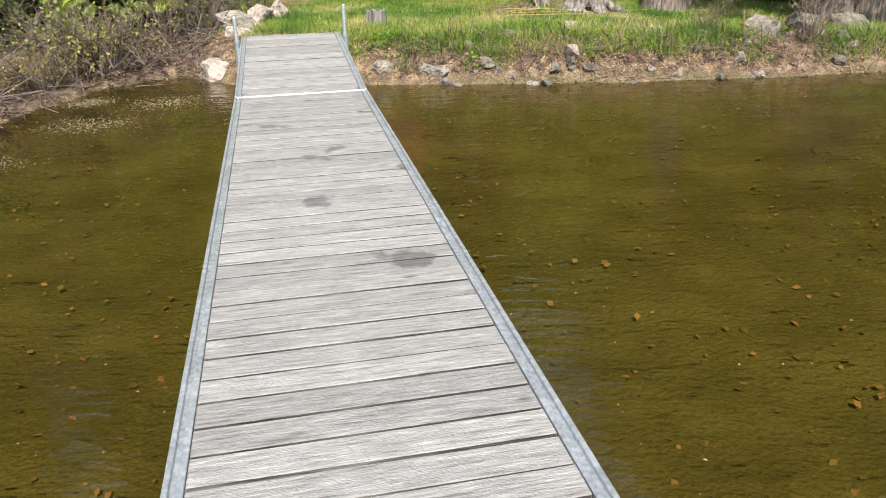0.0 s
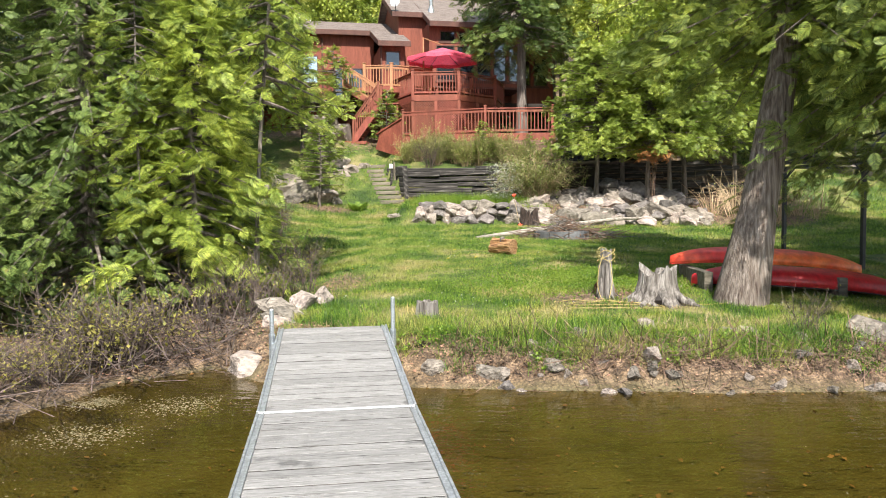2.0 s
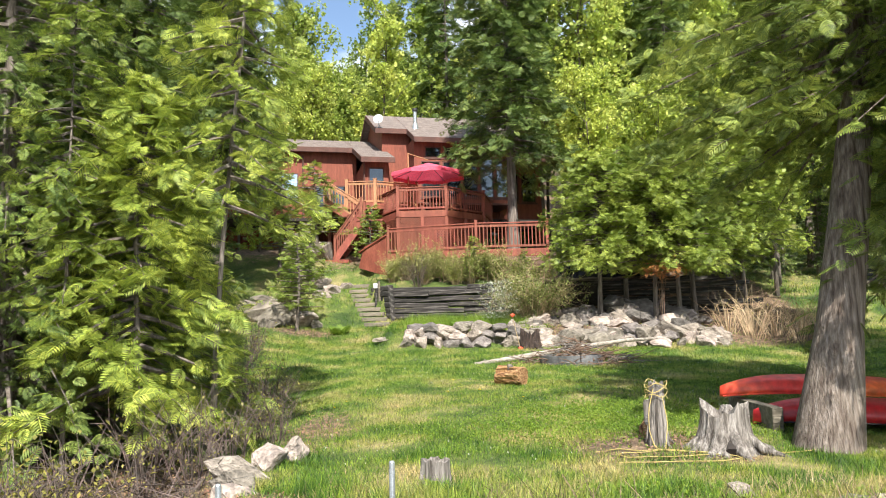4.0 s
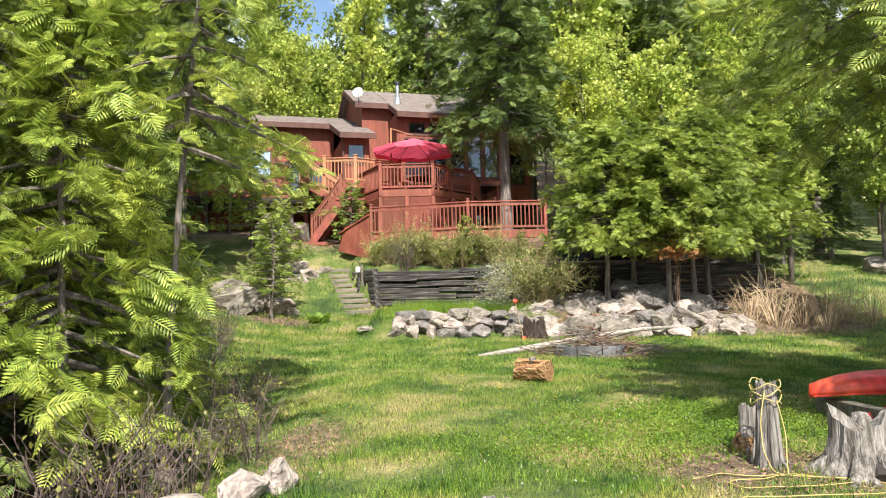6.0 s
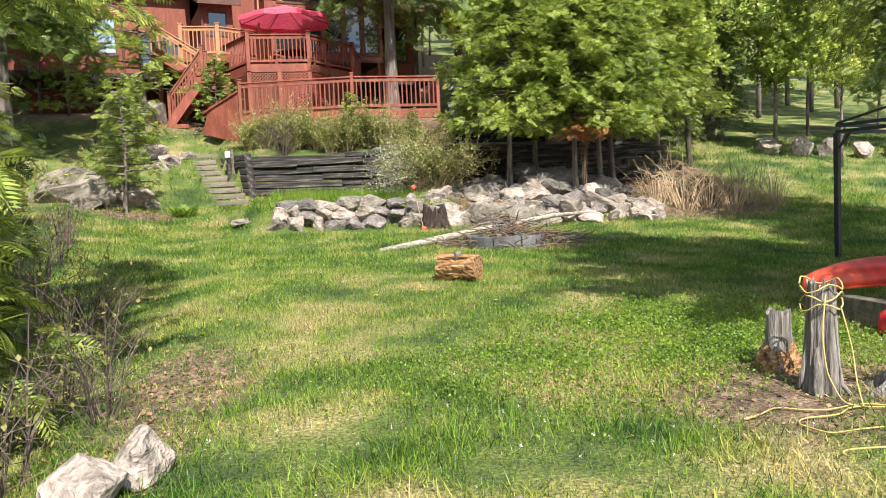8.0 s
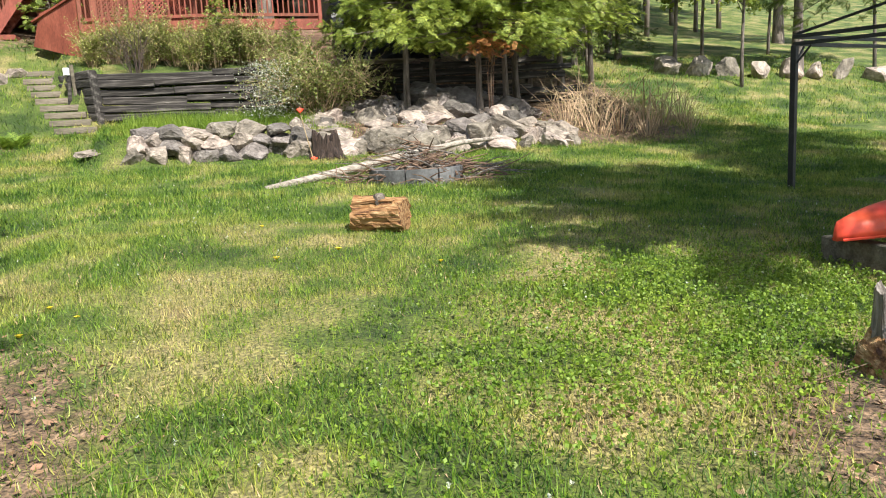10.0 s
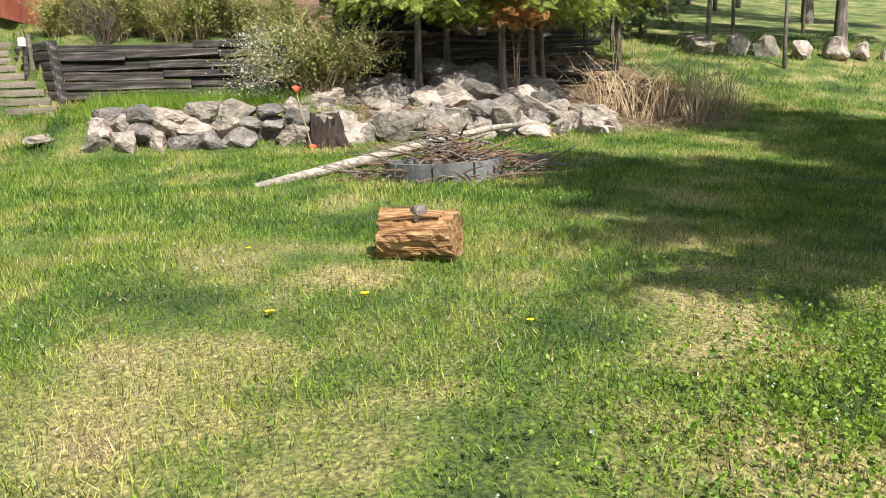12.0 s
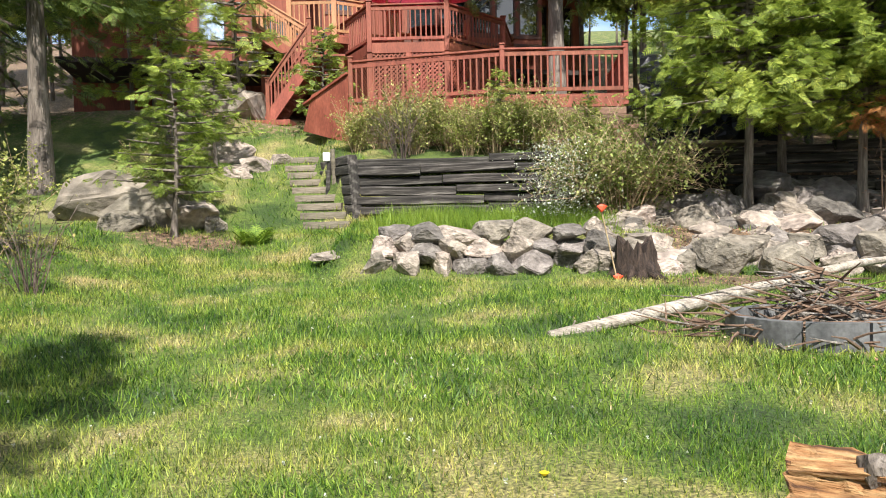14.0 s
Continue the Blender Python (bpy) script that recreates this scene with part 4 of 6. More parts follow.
roof_slab("roof", MAIN_L - 0.35, 1.05, 0.25, 11.24, 4.0, 12.9)
roof_slab("roof", 1.08, 6.4, -1.7, 10.38, 4.0, 12.9)
roof_slab("roof", 6.42, 8.7, -1.8, 9.55, 4.0, 11.6)
roof_slab("roof", MAIN_L - 0.35, 8.7, 8.5, 11.3, 4.04, 12.9)
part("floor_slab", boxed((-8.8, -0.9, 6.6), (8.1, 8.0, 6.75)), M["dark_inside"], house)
chim = part("chimney", tube(bmesh.new(), [(0, 0, -0.4), (0, 0, 0.82)], 0.085, 14), M["galv"], house, "galvanised stove pipe with a black cap")
chim.matrix_basis = Matrix.Translation((1.55, 0.5, 11.55))
part("cap", tube(bmesh.new(), [(0, 0, 0.82), (0, 0, 0.86), (0, 0, 0.97), (0, 0, 1.0)], [0.13, 0.14, 0.14, 0.06], 14), M["black_metal"], chim)
part("flashing", tube(bmesh.new(), [(0, 0, -0.2), (0, 0, 0.22)], [0.22, 0.1], 14), M["galv"], chim)
dish = empty("satellite_dish", HOUSE @ Matrix.Translation((-0.35, 0.3, 11.4)), "pale grey satellite dish on a bent mast at the roof edge", "satellite dish")
bm = bmesh.new()
bmesh.ops.create_cone(bm, cap_ends=True, segments=20, radius1=0.06, radius2=0.25, depth=0.1)
part("reflector", bm, M["grey_paint"], dish).matrix_basis = Matrix.Translation((0, -0.12, 0.42)) @ Matrix.Rotation(radians(75), 4, "X") @ Matrix.Rotation(radians(-22), 4, "Y")
part("mast", tube(bmesh.new(), [(0.1, 0.12, -0.05), (0.05, 0.05, 0.2), (0, 0, 0.42)], 0.025, 8), M["grey_paint"], dish)
part("feed_arm", tube(bmesh.new(), [(0, -0.1, 0.25), (0, -0.5, 0.35)], 0.014, 6), M["grey_paint"], dish)
for gx_ in (-3.9, -1.25):
    part("downpipe", tube(bmesh.new(), [(gx_, 2.34 if gx_ < -2 else -1.16, 7.0), (gx_, 2.34 if gx_ < -2 else -1.16, 10.4 if gx_ < -2 else 9.4)], 0.05, 8), M["fascia"], house)


# ---------- decks and stairs ----------
baluster_mesh = bpy.data.meshes.new("baluster")
bm = boxed((-0.019, -0.019, 0), (0.019, 0.019, 1), 0.004)
bm.to_mesh(baluster_mesh)
bm.free()
baluster_mesh.materials.append(M["red_wood"])
baluster_new = baluster_mesh.copy()
baluster_new.materials[0] = M["new_wood"]


def railing(parent, a, b, h=0.95, gap=0.135, fresh=False, posts=(True, True), low=0.1, post_w=0.1):
    """Posts, two rails and balusters between two points on a deck (or a flight)."""
    a, b = Vector(a), Vector(b)
    m, bal = (M["new_wood"], baluster_new) if fresh else (M["red_wood"], baluster_mesh)
    for p, wanted in ((a, posts[0]), (b, posts[1])):
        if wanted:
            bm = boxed((p.x - post_w / 2, p.y - post_w / 2, p.z - 0.25), (p.x + post_w / 2, p.y + post_w / 2, p.z + h + 0.08), 0.008)
            box(bm, (p.x - post_w * 0.66, p.y - post_w * 0.66, p.z + h + 0.083), (p.x + post_w * 0.66, p.y + post_w * 0.66, p.z + h + 0.125), 0.012)
            part("post", bm, m, parent)
    up = Vector((0, 0, 1))
    part("top_rail", beam(bmesh.new(), a + up * h, b + up * h, 0.12, 0.04, 0.006), m, parent)
    part("rail", beam(bmesh.new(), a + up * (h - 0.1), b + up * (h - 0.1), 0.04, 0.09, 0.004), m, parent)
    part("rail", beam(bmesh.new(), a + up * low, b + up * low, 0.04, 0.08, 0.004), m, parent)
    k = int((b - a).length / gap)
    for i in range(1, k):
        p = a + (b - a) * (i / k)
        piece("baluster", bal, parent, Matrix.Translation((p.x, p.y, p.z + low - 0.03)) @ Matrix.Rotation(rnd.uniform(0, 0.1), 4, "Z") @ Matrix.Diagonal((1, 1, h - low - 0.03, 1)))


def lattice(parent, a, b, z0, z1):
    """A panel of crossed laths between two points."""
    a, b = Vector((*a, 0)), Vector((*b, 0))
    d = (b - a)
    length = d.length
    d.normalize()
    nrm = Vector((d.y, -d.x, 0))
    for direction in (1, -1):
        bm = bmesh.new()
        s = -(z1 - z0)
        while s < length:
            t0, t1 = max(0, s), min(length, s + (z1 - z0))
            if t1 - t0 > 0.03:
                za, zb = z0 + (t0 - s), z0 + (t1 - s)
                if direction < 0:
                    za, zb = z1 - (t0 - s), z1 - (t1 - s)
                off_ = nrm * (0.008 * direction)
                beam(bm, a + d * t0 + Vector((0, 0, za)) + off_, a + d * t1 + Vector((0, 0, zb)) + off_, 0.009, 0.036)
            s += 0.115
        part("lattice", bm, M["red_wood"], parent)["kind"] = "stuff"


def deck_floor(parent, pts, z, thick=0.04, rim=0.24):
    bm = bmesh.new()
    f = bm.faces.new([bm.verts.new((*p, z)) for p in pts])
    r = bmesh.ops.extrude_face_region(bm, geom=[f])
    bmesh.ops.translate(bm, verts=[v for v in r["geom"] if isinstance(v, bmesh.types.BMVert)], vec=(0, 0, -thick))
    bmesh.ops.recalc_face_normals(bm, faces=bm.faces)
    part("deck_boards", bm, M["red_wood"], parent)
    for p, q in zip(pts, pts[1:] + pts[:1]):
        part("rim_joist", beam(bmesh.new(), (*p, z - thick - rim / 2), (*q, z - thick - rim / 2), 0.05, rim, 0.004), M["red_wood"], parent)


upper_deck = empty("upper_deck", Matrix(), "raised red-stained deck with balustrade and lattice skirt", "deck", kind="structure")
U = [(-3.66, 36.5), (-1.62, 36.5), (-0.02, 38.4), (0.4, 41.0), (-3.6, 40.6), (-4.9, 38.9)]
UZ = 6.5
deck_floor(upper_deck, U, UZ)
for p, q in ((0, 1), (1, 2), (2, 3)):
    railing(upper_deck, (*U[p], UZ), (*U[q], UZ), 0.98, posts=(True, q == 3), post_w=0.13)
railing(upper_deck, (*U[5], UZ), (*U[0], UZ), 0.98, posts=(True, False))
for (p, q) in (((-3.66, 36.5), (-2.64, 36.5)), ((-2.64, 36.5), (-1.62, 36.5)), ((-1.62, 36.5), (-0.82, 37.45)), ((-0.82, 37.45), (-0.02, 38.4)), ((-4.6, 38.0), (-3.66, 36.5))):
    lattice(upper_deck, p, q, 4.35, UZ - 0.3)
    part("support_post", boxed((p[0] - 0.07, p[1] - 0.07, 3.9), (p[0] + 0.07, p[1] + 0.07, UZ - 0.29), 0.008), M["red_wood"], upper_deck)
part("support_post", boxed((-0.09, 38.33, 3.9), (0.05, 38.47, UZ - 0.29), 0.008), M["red_wood"], upper_deck)

lower_deck = empty("lower_deck", Matrix(), "lower red-stained deck with balustrade and board skirting", "deck", kind="structure")
LZ = 4.38
Ld = [(-3.75, 33.25), (-0.45, 32.35), (2.14, 32.45), (2.5, 36.0), (0.2, 38.2), (-3.6, 36.3)]
deck_floor(lower_deck, Ld, LZ)
railing(lower_deck, (*Ld[0], LZ), (*Ld[1], LZ), 0.95)
railing(lower_deck, (*Ld[1], LZ), (*Ld[2], LZ), 0.95, posts=(False, True))
railing(lower_deck, (*Ld[2], LZ), (*Ld[3], LZ), 0.95, posts=(False, True))
for a, b_ in ((Ld[0], Ld[1]), (Ld[1], Ld[2])):
    for k in range(6):
        z = LZ - 0.3 - 0.16 * k
        ext = 0.13 * k if b_ == Ld[2] else 0
        part("skirt_board", beam(bmesh.new(), (a[0], a[1] - 0.03 - 0.012 * k, z - 0.07), (b_[0] + ext, b_[1] - 0.03 - 0.012 * k, z - 0.07), 0.035, 0.15, 0.004), M["skirt"], lower_deck)
# sloping side panel towards the stair foot
bm = bmesh.new()
v = [bm.verts.new(p) for p in ((-3.82, 33.3, 3.55), (-3.82, 33.3, 5.05), (-4.75, 33.9, 4.75), (-5.0, 34.1, 3.95), (-3.82, 33.36, 3.55), (-3.82, 33.36, 5.05), (-4.75, 33.96, 4.75), (-5.0, 34.16, 3.95))]
for f in ((0, 1, 2, 3), (7, 6, 5, 4), (0, 4, 5, 1), (1, 5, 6, 2), (2, 6, 7, 3), (3, 7, 4, 0)):
    bm.faces.new([v[i] for i in f])
bmesh.ops.recalc_face_normals(bm, faces=bm.faces)
part("side_panel", bm, M["red_wood"], lower_deck)
part("top_rail", beam(bmesh.new(), (-3.82, 33.3, 5.1), (-4.95, 34.05, 4.55), 0.12, 0.05, 0.005), M["red_wood"], lower_deck)

landing = empty("stair_landing", Matrix(), "landing of fresh orange wood with new balustrade", "deck", kind="structure")
NZ = 7.05
Nd = [(-6.95, 37.7), (-4.75, 37.7), (-3.0, 38.9), (-3.3, 40.6), (-5.6, 40.9), (-7.4, 41.2)]
deck_floor(landing, Nd, NZ, rim=0.2)
railing(landing, (-6.0, 37.7, NZ), (-4.75, 37.7, NZ), 0.98, fresh=True, post_w=0.14)
railing(landing, (*Nd[1], NZ), (*Nd[2], NZ), 0.98, fresh=True, posts=(False, True))
part("post", boxed((-7.02, 37.62, 6.5), (-6.86, 37.78, NZ + 1.05), 0.01), M["new_wood"], landing)
for x in (-6.8, -5.0):
    part("support_post", boxed((x - 0.07, 37.8, 3.8), (x + 0.07, 37.94, NZ - 0.24), 0.008), M["red_wood"], landing)

stairs = empty("deck_stairs", Matrix(), "two-flight red-stained outdoor stair with balusters", "stairs", kind="structure")


def flight(top, bottom, width, fresh):
    """Treads, stringers and railings from a top to a bottom point; width runs back along y."""
    top, bottom = Vector(top), Vector(bottom)
    k = max(3, round((top.z - bottom.z) / 0.18))
    for i in range(k):
        p = top.lerp(bottom, (i + 0.5) / k)
        part("tread", boxed((p.x - 0.15, p.y, p.z - 0.02), (p.x + 0.15, p.y + width, p.z + 0.02), 0.005), M["red_wood"], stairs)
    for y in (0.0, width):
        part("stringer", beam(bmesh.new(), top + Vector((0, y, -0.08)), bottom + Vector((0, y, -0.08)), 0.045, 0.26, 0.005), M["red_wood"], stairs)
        railing(stairs, top + Vector((0, y, 0.02)), bottom + Vector((0, y, 0.02)), 0.88, gap=0.15, fresh=fresh, post_w=0.1)


flight((-6.75, 36.75, 7.03), (-5.3, 36.75, 6.1), 0.9, True)
part("mid_landing", boxed((-5.3, 35.7, 6.0), (-4.2, 37.65, 6.06), 0.005), M["red_wood"], stairs)
for x, y in ((-4.3, 35.8), (-4.3, 37.5), (-5.2, 37.5)):
    part("support_post", boxed((x - 0.06, y - 0.06, 3.9), (x + 0.06, y + 0.06, 6.0), 0.006), M["red_wood"], stairs)
flight((-5.1, 35.75, 5.98), (-6.2, 35.75, 4.5), 0.95, False)
part("foot_pad", boxed((-6.7, 35.5, 4.28), (-5.6, 36.9, 4.42), 0.01), M["red_wood"], stairs)

# cantilever parasol on the upper deck
parasol = empty("cantilever_umbrella", Matrix.Translation((-3.35, 38.6, UZ)), "crimson cantilever umbrella, open, over the upper deck", "umbrella")
part("pole", tube(bmesh.new(), [(0, 0, 0.1), (0, 0, 2.95)], 0.035, 10), M["new_wood"], parasol, "pale upright pole")
part("base_plate", boxed((-0.4, -0.4, 0), (0.4, 0.4, 0.1), 0.02), M["grey_paint"], parasol)
hub_at = Vector((0.95, -0.9, 2.28))
part("arm", tube(bmesh.new(), [(0, 0, 2.92), hub_at + Vector((0, 0, 0.12))], 0.022, 8), M["new_wood"], parasol)
R_ = 1.68
bm = bmesh.new()
topv = bm.verts.new(hub_at)
mids, rims, vals = [], [], []
for i in range(8):
    a = 2 * math.pi * (i + 0.5) / 8
    mids.append(bm.verts.new(hub_at + Vector((math.cos(a) * R_ * 0.5, math.sin(a) * R_ * 0.5, -0.26))))
    rims.append(bm.verts.new(hub_at + Vector((math.cos(a) * R_, math.sin(a) * R_, -0.5))))
    vals.append(bm.verts.new(hub_at + Vector((math.cos(a) * R_ * 1.005, math.sin(a) * R_ * 1.005, -0.66))))
for i in range(8):
    j = (i + 1) % 8
    bm.faces.new((topv, mids[i], mids[j]))
    bm.faces.new((mids[i], rims[i], rims[j], mids[j]))
    bm.faces.new((rims[i], vals[i], vals[j], rims[j]))
bmesh.ops.subdivide_edges(bm, edges=bm.edges, cuts=2, use_grid_fill=True)
for v in bm.verts:
    r = (v.co.xy - hub_at.xy).length
    if r > R_ * 0.9:
        v.co.z += 0.03 * math.sin(math.atan2(v.co.y - hub_at.y, v.co.x - hub_at.x) * 16)
part("canopy", bm, M["umbrella"], parasol)
for i in range(8):
    a = 2 * math.pi * (i + 0.5) / 8
    part("rib", tube(bmesh.new(), [hub_at + Vector((0, 0, -0.03)), hub_at + Vector((math.cos(a) * R_, math.sin(a) * R_, -0.53))], 0.012, 5), M["black_metal"], parasol)
patio_table = empty("patio_table", Matrix.Translation((-2.1, 38.3, UZ)), "dark round patio table under the umbrella", "table")
bm = bmesh.new()
bmesh.ops.create_cone(bm, cap_ends=True, segments=24, radius1=0.62, radius2=0.6, depth=0.04, matrix=Matrix.Translation((0, 0, 0.72)))
part("tabletop", bm, M["fascia"], patio_table)
for i in range(4):
    a = math.pi / 4 + i * math.pi / 2
    part("leg", tube(bmesh.new(), [(0.48 * math.cos(a), 0.48 * math.sin(a), 0), (0.4 * math.cos(a), 0.4 * math.sin(a), 0.71)], 0.025, 6), M["fascia"], patio_table)


def patio_chair():
    ch = empty("patio_chair", Matrix.Translation((-2.9, 37.5, UZ)) @ Matrix.Rotation(2.2, 4, "Z"), "pale wooden patio chair beside the table", "chair", "chairs round the patio table")
    part("seat", boxed((-0.25, -0.25, 0.4), (0.25, 0.25, 0.44), 0.01), M["new_wood"], ch)
    bm = bmesh.new()
    for i in range(5):
        box(bm, (-0.23 + i * 0.1, 0.22, 0.44), (-0.17 + i * 0.1, 0.245, 0.95), 0.005)
    part("backrest", bm, M["new_wood"], ch)
    for sx in (-0.22, 0.22):
        for sy in (-0.22, 0.22):
            part("leg", boxed((sx - 0.025, sy - 0.025, 0), (sx + 0.025, sy + 0.025, 0.398), 0.004), M["new_wood"], ch)
    return ch


chair = patio_chair()
for x, y, a in ((-1.3, 38.0, -1.2), (-2.2, 39.3, 0.2)):
    copy_thing(chair, Matrix.Translation((x, y, UZ)) @ Matrix.Rotation(a, 4, "Z"))


# ---------- plants ----------
def frond(pairs, length=1.0, wide=0.42, thick=0.09, droop=0.12):
    """A flat feathered spray along y, made of narrow four-cornered leaflets."""
    v, f = [], []

    def leaflet(a, b_, w_):
        a, b_ = np.array(a), np.array(b_)
        d = b_ - a
        s = np.array([-d[1], d[0], 0]) / (np.linalg.norm(d) + 1e-9) * w_
        i = len(v)
        m_ = a + d * 0.55 + np.array([0, 0, 0.02])
        v.extend([a, m_ + s, b_, m_ - s])
        f.append((i, i + 1, i + 2, i + 3))
    leaflet((0, 0, 0), (0, length, -droop), thick * 0.5)
    for i in range(pairs):
        t = (i + 0.6) / (pairs + 0.4)
        reach = wide * (1 - t * 0.75) * (0.55 + 0.45 * min(1, t * 4))
        y = t * length * 0.85
        for s in (-1, 1):
            leaflet((0, y, -droop * t * t), (s * reach, y + reach * 0.75, -droop * t - 0.1 * reach), thick * (1 - 0.4 * t))
    return np.array(v), np.array(f)


FROND = frond(6, thick=0.055)
FROND_FINE = frond(8, thick=0.042, wide=0.44)
LEAF = (np.array([(0, 0, 0), (0.35, 0.5, 0.06), (0, 1, -0.05), (-0.35, 0.5, 0.06)]), np.array([(0, 1, 2, 3)]))
CLUSTER_V = np.concatenate([LEAF[0] @ np.array(Euler((a, b_, c)).to_matrix()).T + np.array(o) for a, b_, c, o in ((0.3, 0, 0, (0, 0, 0)), (0.9, 0.2, 2.0, (0.3, 0.2, 0.2)), (-0.3, 0.5, 4.1, (-0.3, 0.3, -0.2)), (0.6, -0.6, 5.2, (0.1, -0.4, 0.1)))])
CLUSTER_F = np.concatenate([LEAF[1] + 4 * i for i in range(4)])


def tree_thing(name, label, category, group=""):
    return empty(name, Matrix(), label, category, group)


def add_mesh(name, me, parent, label=""):
    ob = new(name, me)
    ob.parent = parent
    if label:
        ob["label"] = label
    return ob


def conifer(name, label, h, spread, trunk_r, material, bark, base=0.1, branches=90, sprays=26, size=0.34, droop=0.25, fine=False, power=1.0, lean=(0, 0), group="", gap=0.0, seed=0, one_side=None):
    """A trunk, whorled limbs, and flat sprays along the limbs. base: where the crown begins, as a part of h."""
    r = np.random.default_rng(100 + seed)
    th = tree_thing(name, label, "tree", group)
    bend = [(lean[0] * t + (0.04 + 0.9 * max(0, 0.05 - trunk_r) * h) * math.sin(5 * t + seed), lean[1] * t + 0.04 * math.cos(4 * t + seed), h * t) for t in np.linspace(0, 1, 9)]
    rad = [trunk_r * (1.35 if i == 0 else 1) * (1 - 0.93 * (i / 8)) for i in range(9)]
    part("trunk", tube(bmesh.new(), [(bend[0][0], bend[0][1], -0.3)] + bend[0:], [rad[0] * 1.15] + rad, 12), bark, th, smooth=True)
    bx, by = np.array([b_[0] for b_ in bend]), np.array([b_[1] for b_ in bend])
    locs, ways, sizes = [], [], []
    limb = bmesh.new()
    for i in range(branches):
        t = base + (1 - base) * ((i + r.uniform(0, 1)) / branches)
        if r.uniform() < gap:
            continue
        shape = ((1 - t) / (1 - base)) ** power
        reach = spread * (0.12 + 0.88 * shape) * r.uniform(0.65, 1.12)
        a = i * 2.399 + r.normal(0, 0.35)
        if one_side is not None and math.cos(a - one_side) < -0.2 and r.uniform() < 0.6:
            reach *= 0.45
        o = np.array((np.interp(t, np.linspace(0, 1, 9), bx), np.interp(t, np.linspace(0, 1, 9), by), h * t))
        out = np.array((math.cos(a), math.sin(a), 0))
        rise = 0.25 - droop * 2 * (1 - t * 0.5)
        p = [o + out * reach * s + np.array((0, 0, reach * (rise * s - droop * s * s + (0.1 * s ** 3)))) for s in (0, 0.33, 0.66, 1.0)]
        tube(limb, p, [0.02 + 0.012 * reach, 0.016 + 0.006 * reach, 0.012, 0.005], 4, cap=False)
        k = max(5, int(sprays * (0.35 + 0.65 * reach / spread)))
        s = r.uniform(0.03, 1.0, k) ** 0.65
        P = np.array(p)
        base_pt = np.stack([np.interp(s, (0, 0.33, 0.66, 1.0), P[:, c]) for c in range(3)], 1)
        sd = r.choice((-1, 1), k)[:, None] * np.array((-out[1], out[0], 0))[None]
        mixw = r.uniform(0.15, 1.0, k)[:, None]
        way = out[None] * mixw + sd * (1.1 - mixw) + np.stack([r.normal(0, 0.3, k), r.normal(0, 0.3, k), r.normal(-droop * 0.9, 0.34, k)], 1)
        locs.append(base_pt + r.normal(0, 0.05 * reach, (k, 3)))
        ways.append(way)
        sizes.append(size * r.uniform(0.6, 1.3, k))
    part("branchwork", limb, bark, th)["kind"] = "stuff"
    loc, way, sz = np.concatenate(locs), np.concatenate(ways), np.concatenate(sizes)
    fr = FROND_FINE if fine else FROND
    me = scatter("crown", fr[0], fr[1], loc, frames_of(way, spin=r.normal(0, 0.6, len(loc))), sz[:, None], material)
    add_mesh("crown", me, th)
    return th


def broadleaf(name, label, h, spread, trunk_r, material, bark, base=0.35, limbs=26, leaves=1500, size=0.16, seed=0, group="", stems=1):
    r = np.random.default_rng(500 + seed)
    th = tree_thing(name, label, "tree", group)
    loc = []
    for st in range(stems):
        ox, oy = (0, 0) if stems == 1 else (0.25 * math.cos(st * 2.4), 0.25 * math.sin(st * 2.4))
        lx, ly = r.normal(0, 0.05 * h), r.normal(0, 0.05 * h)
        pts = [(ox + lx * t * t + 0.1 * math.sin(5 * t + seed), oy + ly * t * t, h * t - (0.4 if t == 0 else 0)) for t in np.linspace(0, 1, 8)]
        part("trunk", tube(bmesh.new(), pts, [trunk_r * (1 - 0.9 * t) for t in np.linspace(0, 1, 8)], 8), bark, th, smooth=True)
        limb = bmesh.new()
        P = np.array(pts)
        for i in range(limbs // stems):
            t = base + (0.97 - base) * (i + r.uniform()) / (limbs // stems)
            o = np.array([np.interp(t, np.linspace(0, 1, 8), P[:, c]) for c in range(3)])
            a = i * 2.4 + r.normal(0, 0.4)
            reach = spread * (1.05 - 0.75 * abs(t - base - 0.2)) * r.uniform(0.5, 1.1)
            d = np.array((math.cos(a), math.sin(a), r.uniform(0.35, 1.0)))
            q = [o, o + d * reach * 0.5, o + d * reach + np.array((0, 0, 0.1 * reach))]
            tube(limb, q, [trunk_r * 0.3, trunk_r * 0.18, 0.008], 4, cap=False)
            for _ in range(3):
                s = r.uniform(0.3, 0.9)
                o2 = q[0] + (q[2] - q[0]) * s
                d2 = r.normal(0, 1, 3) + np.array((0, 0, 0.4))
                d2 /= np.linalg.norm(d2)
                tube(limb, [o2, o2 + d2 * reach * 0.4], [0.012, 0.005], 3, cap=False)
                k = leaves // (limbs * 4) + 1
                loc.append(o2 + d2 * reach * 0.4 * r.uniform(0.2, 1.1, (k, 1)) + r.normal(0, 0.16 * reach + 0.05, (k, 3)))
            k = leaves // (limbs * 4) + 1
            loc.append(q[0] + (q[2] - q[0]) * r.uniform(0.35, 1.05, (k, 1)) + r.normal(0, 0.14 * reach + 0.05, (k, 3)))
        part("branchwork", limb, bark, th)["kind"] = "stuff"
    loc = np.concatenate(loc)
    k = len(loc)
    way = r.normal(0, 1, (k, 3))
    me = scatter("crown", CLUSTER_V, CLUSTER_F, loc, frames_of(way + 1e-3), (size * r.uniform(0.6, 1.3, k))[:, None], material)
    add_mesh("crown", me, th)
    return th


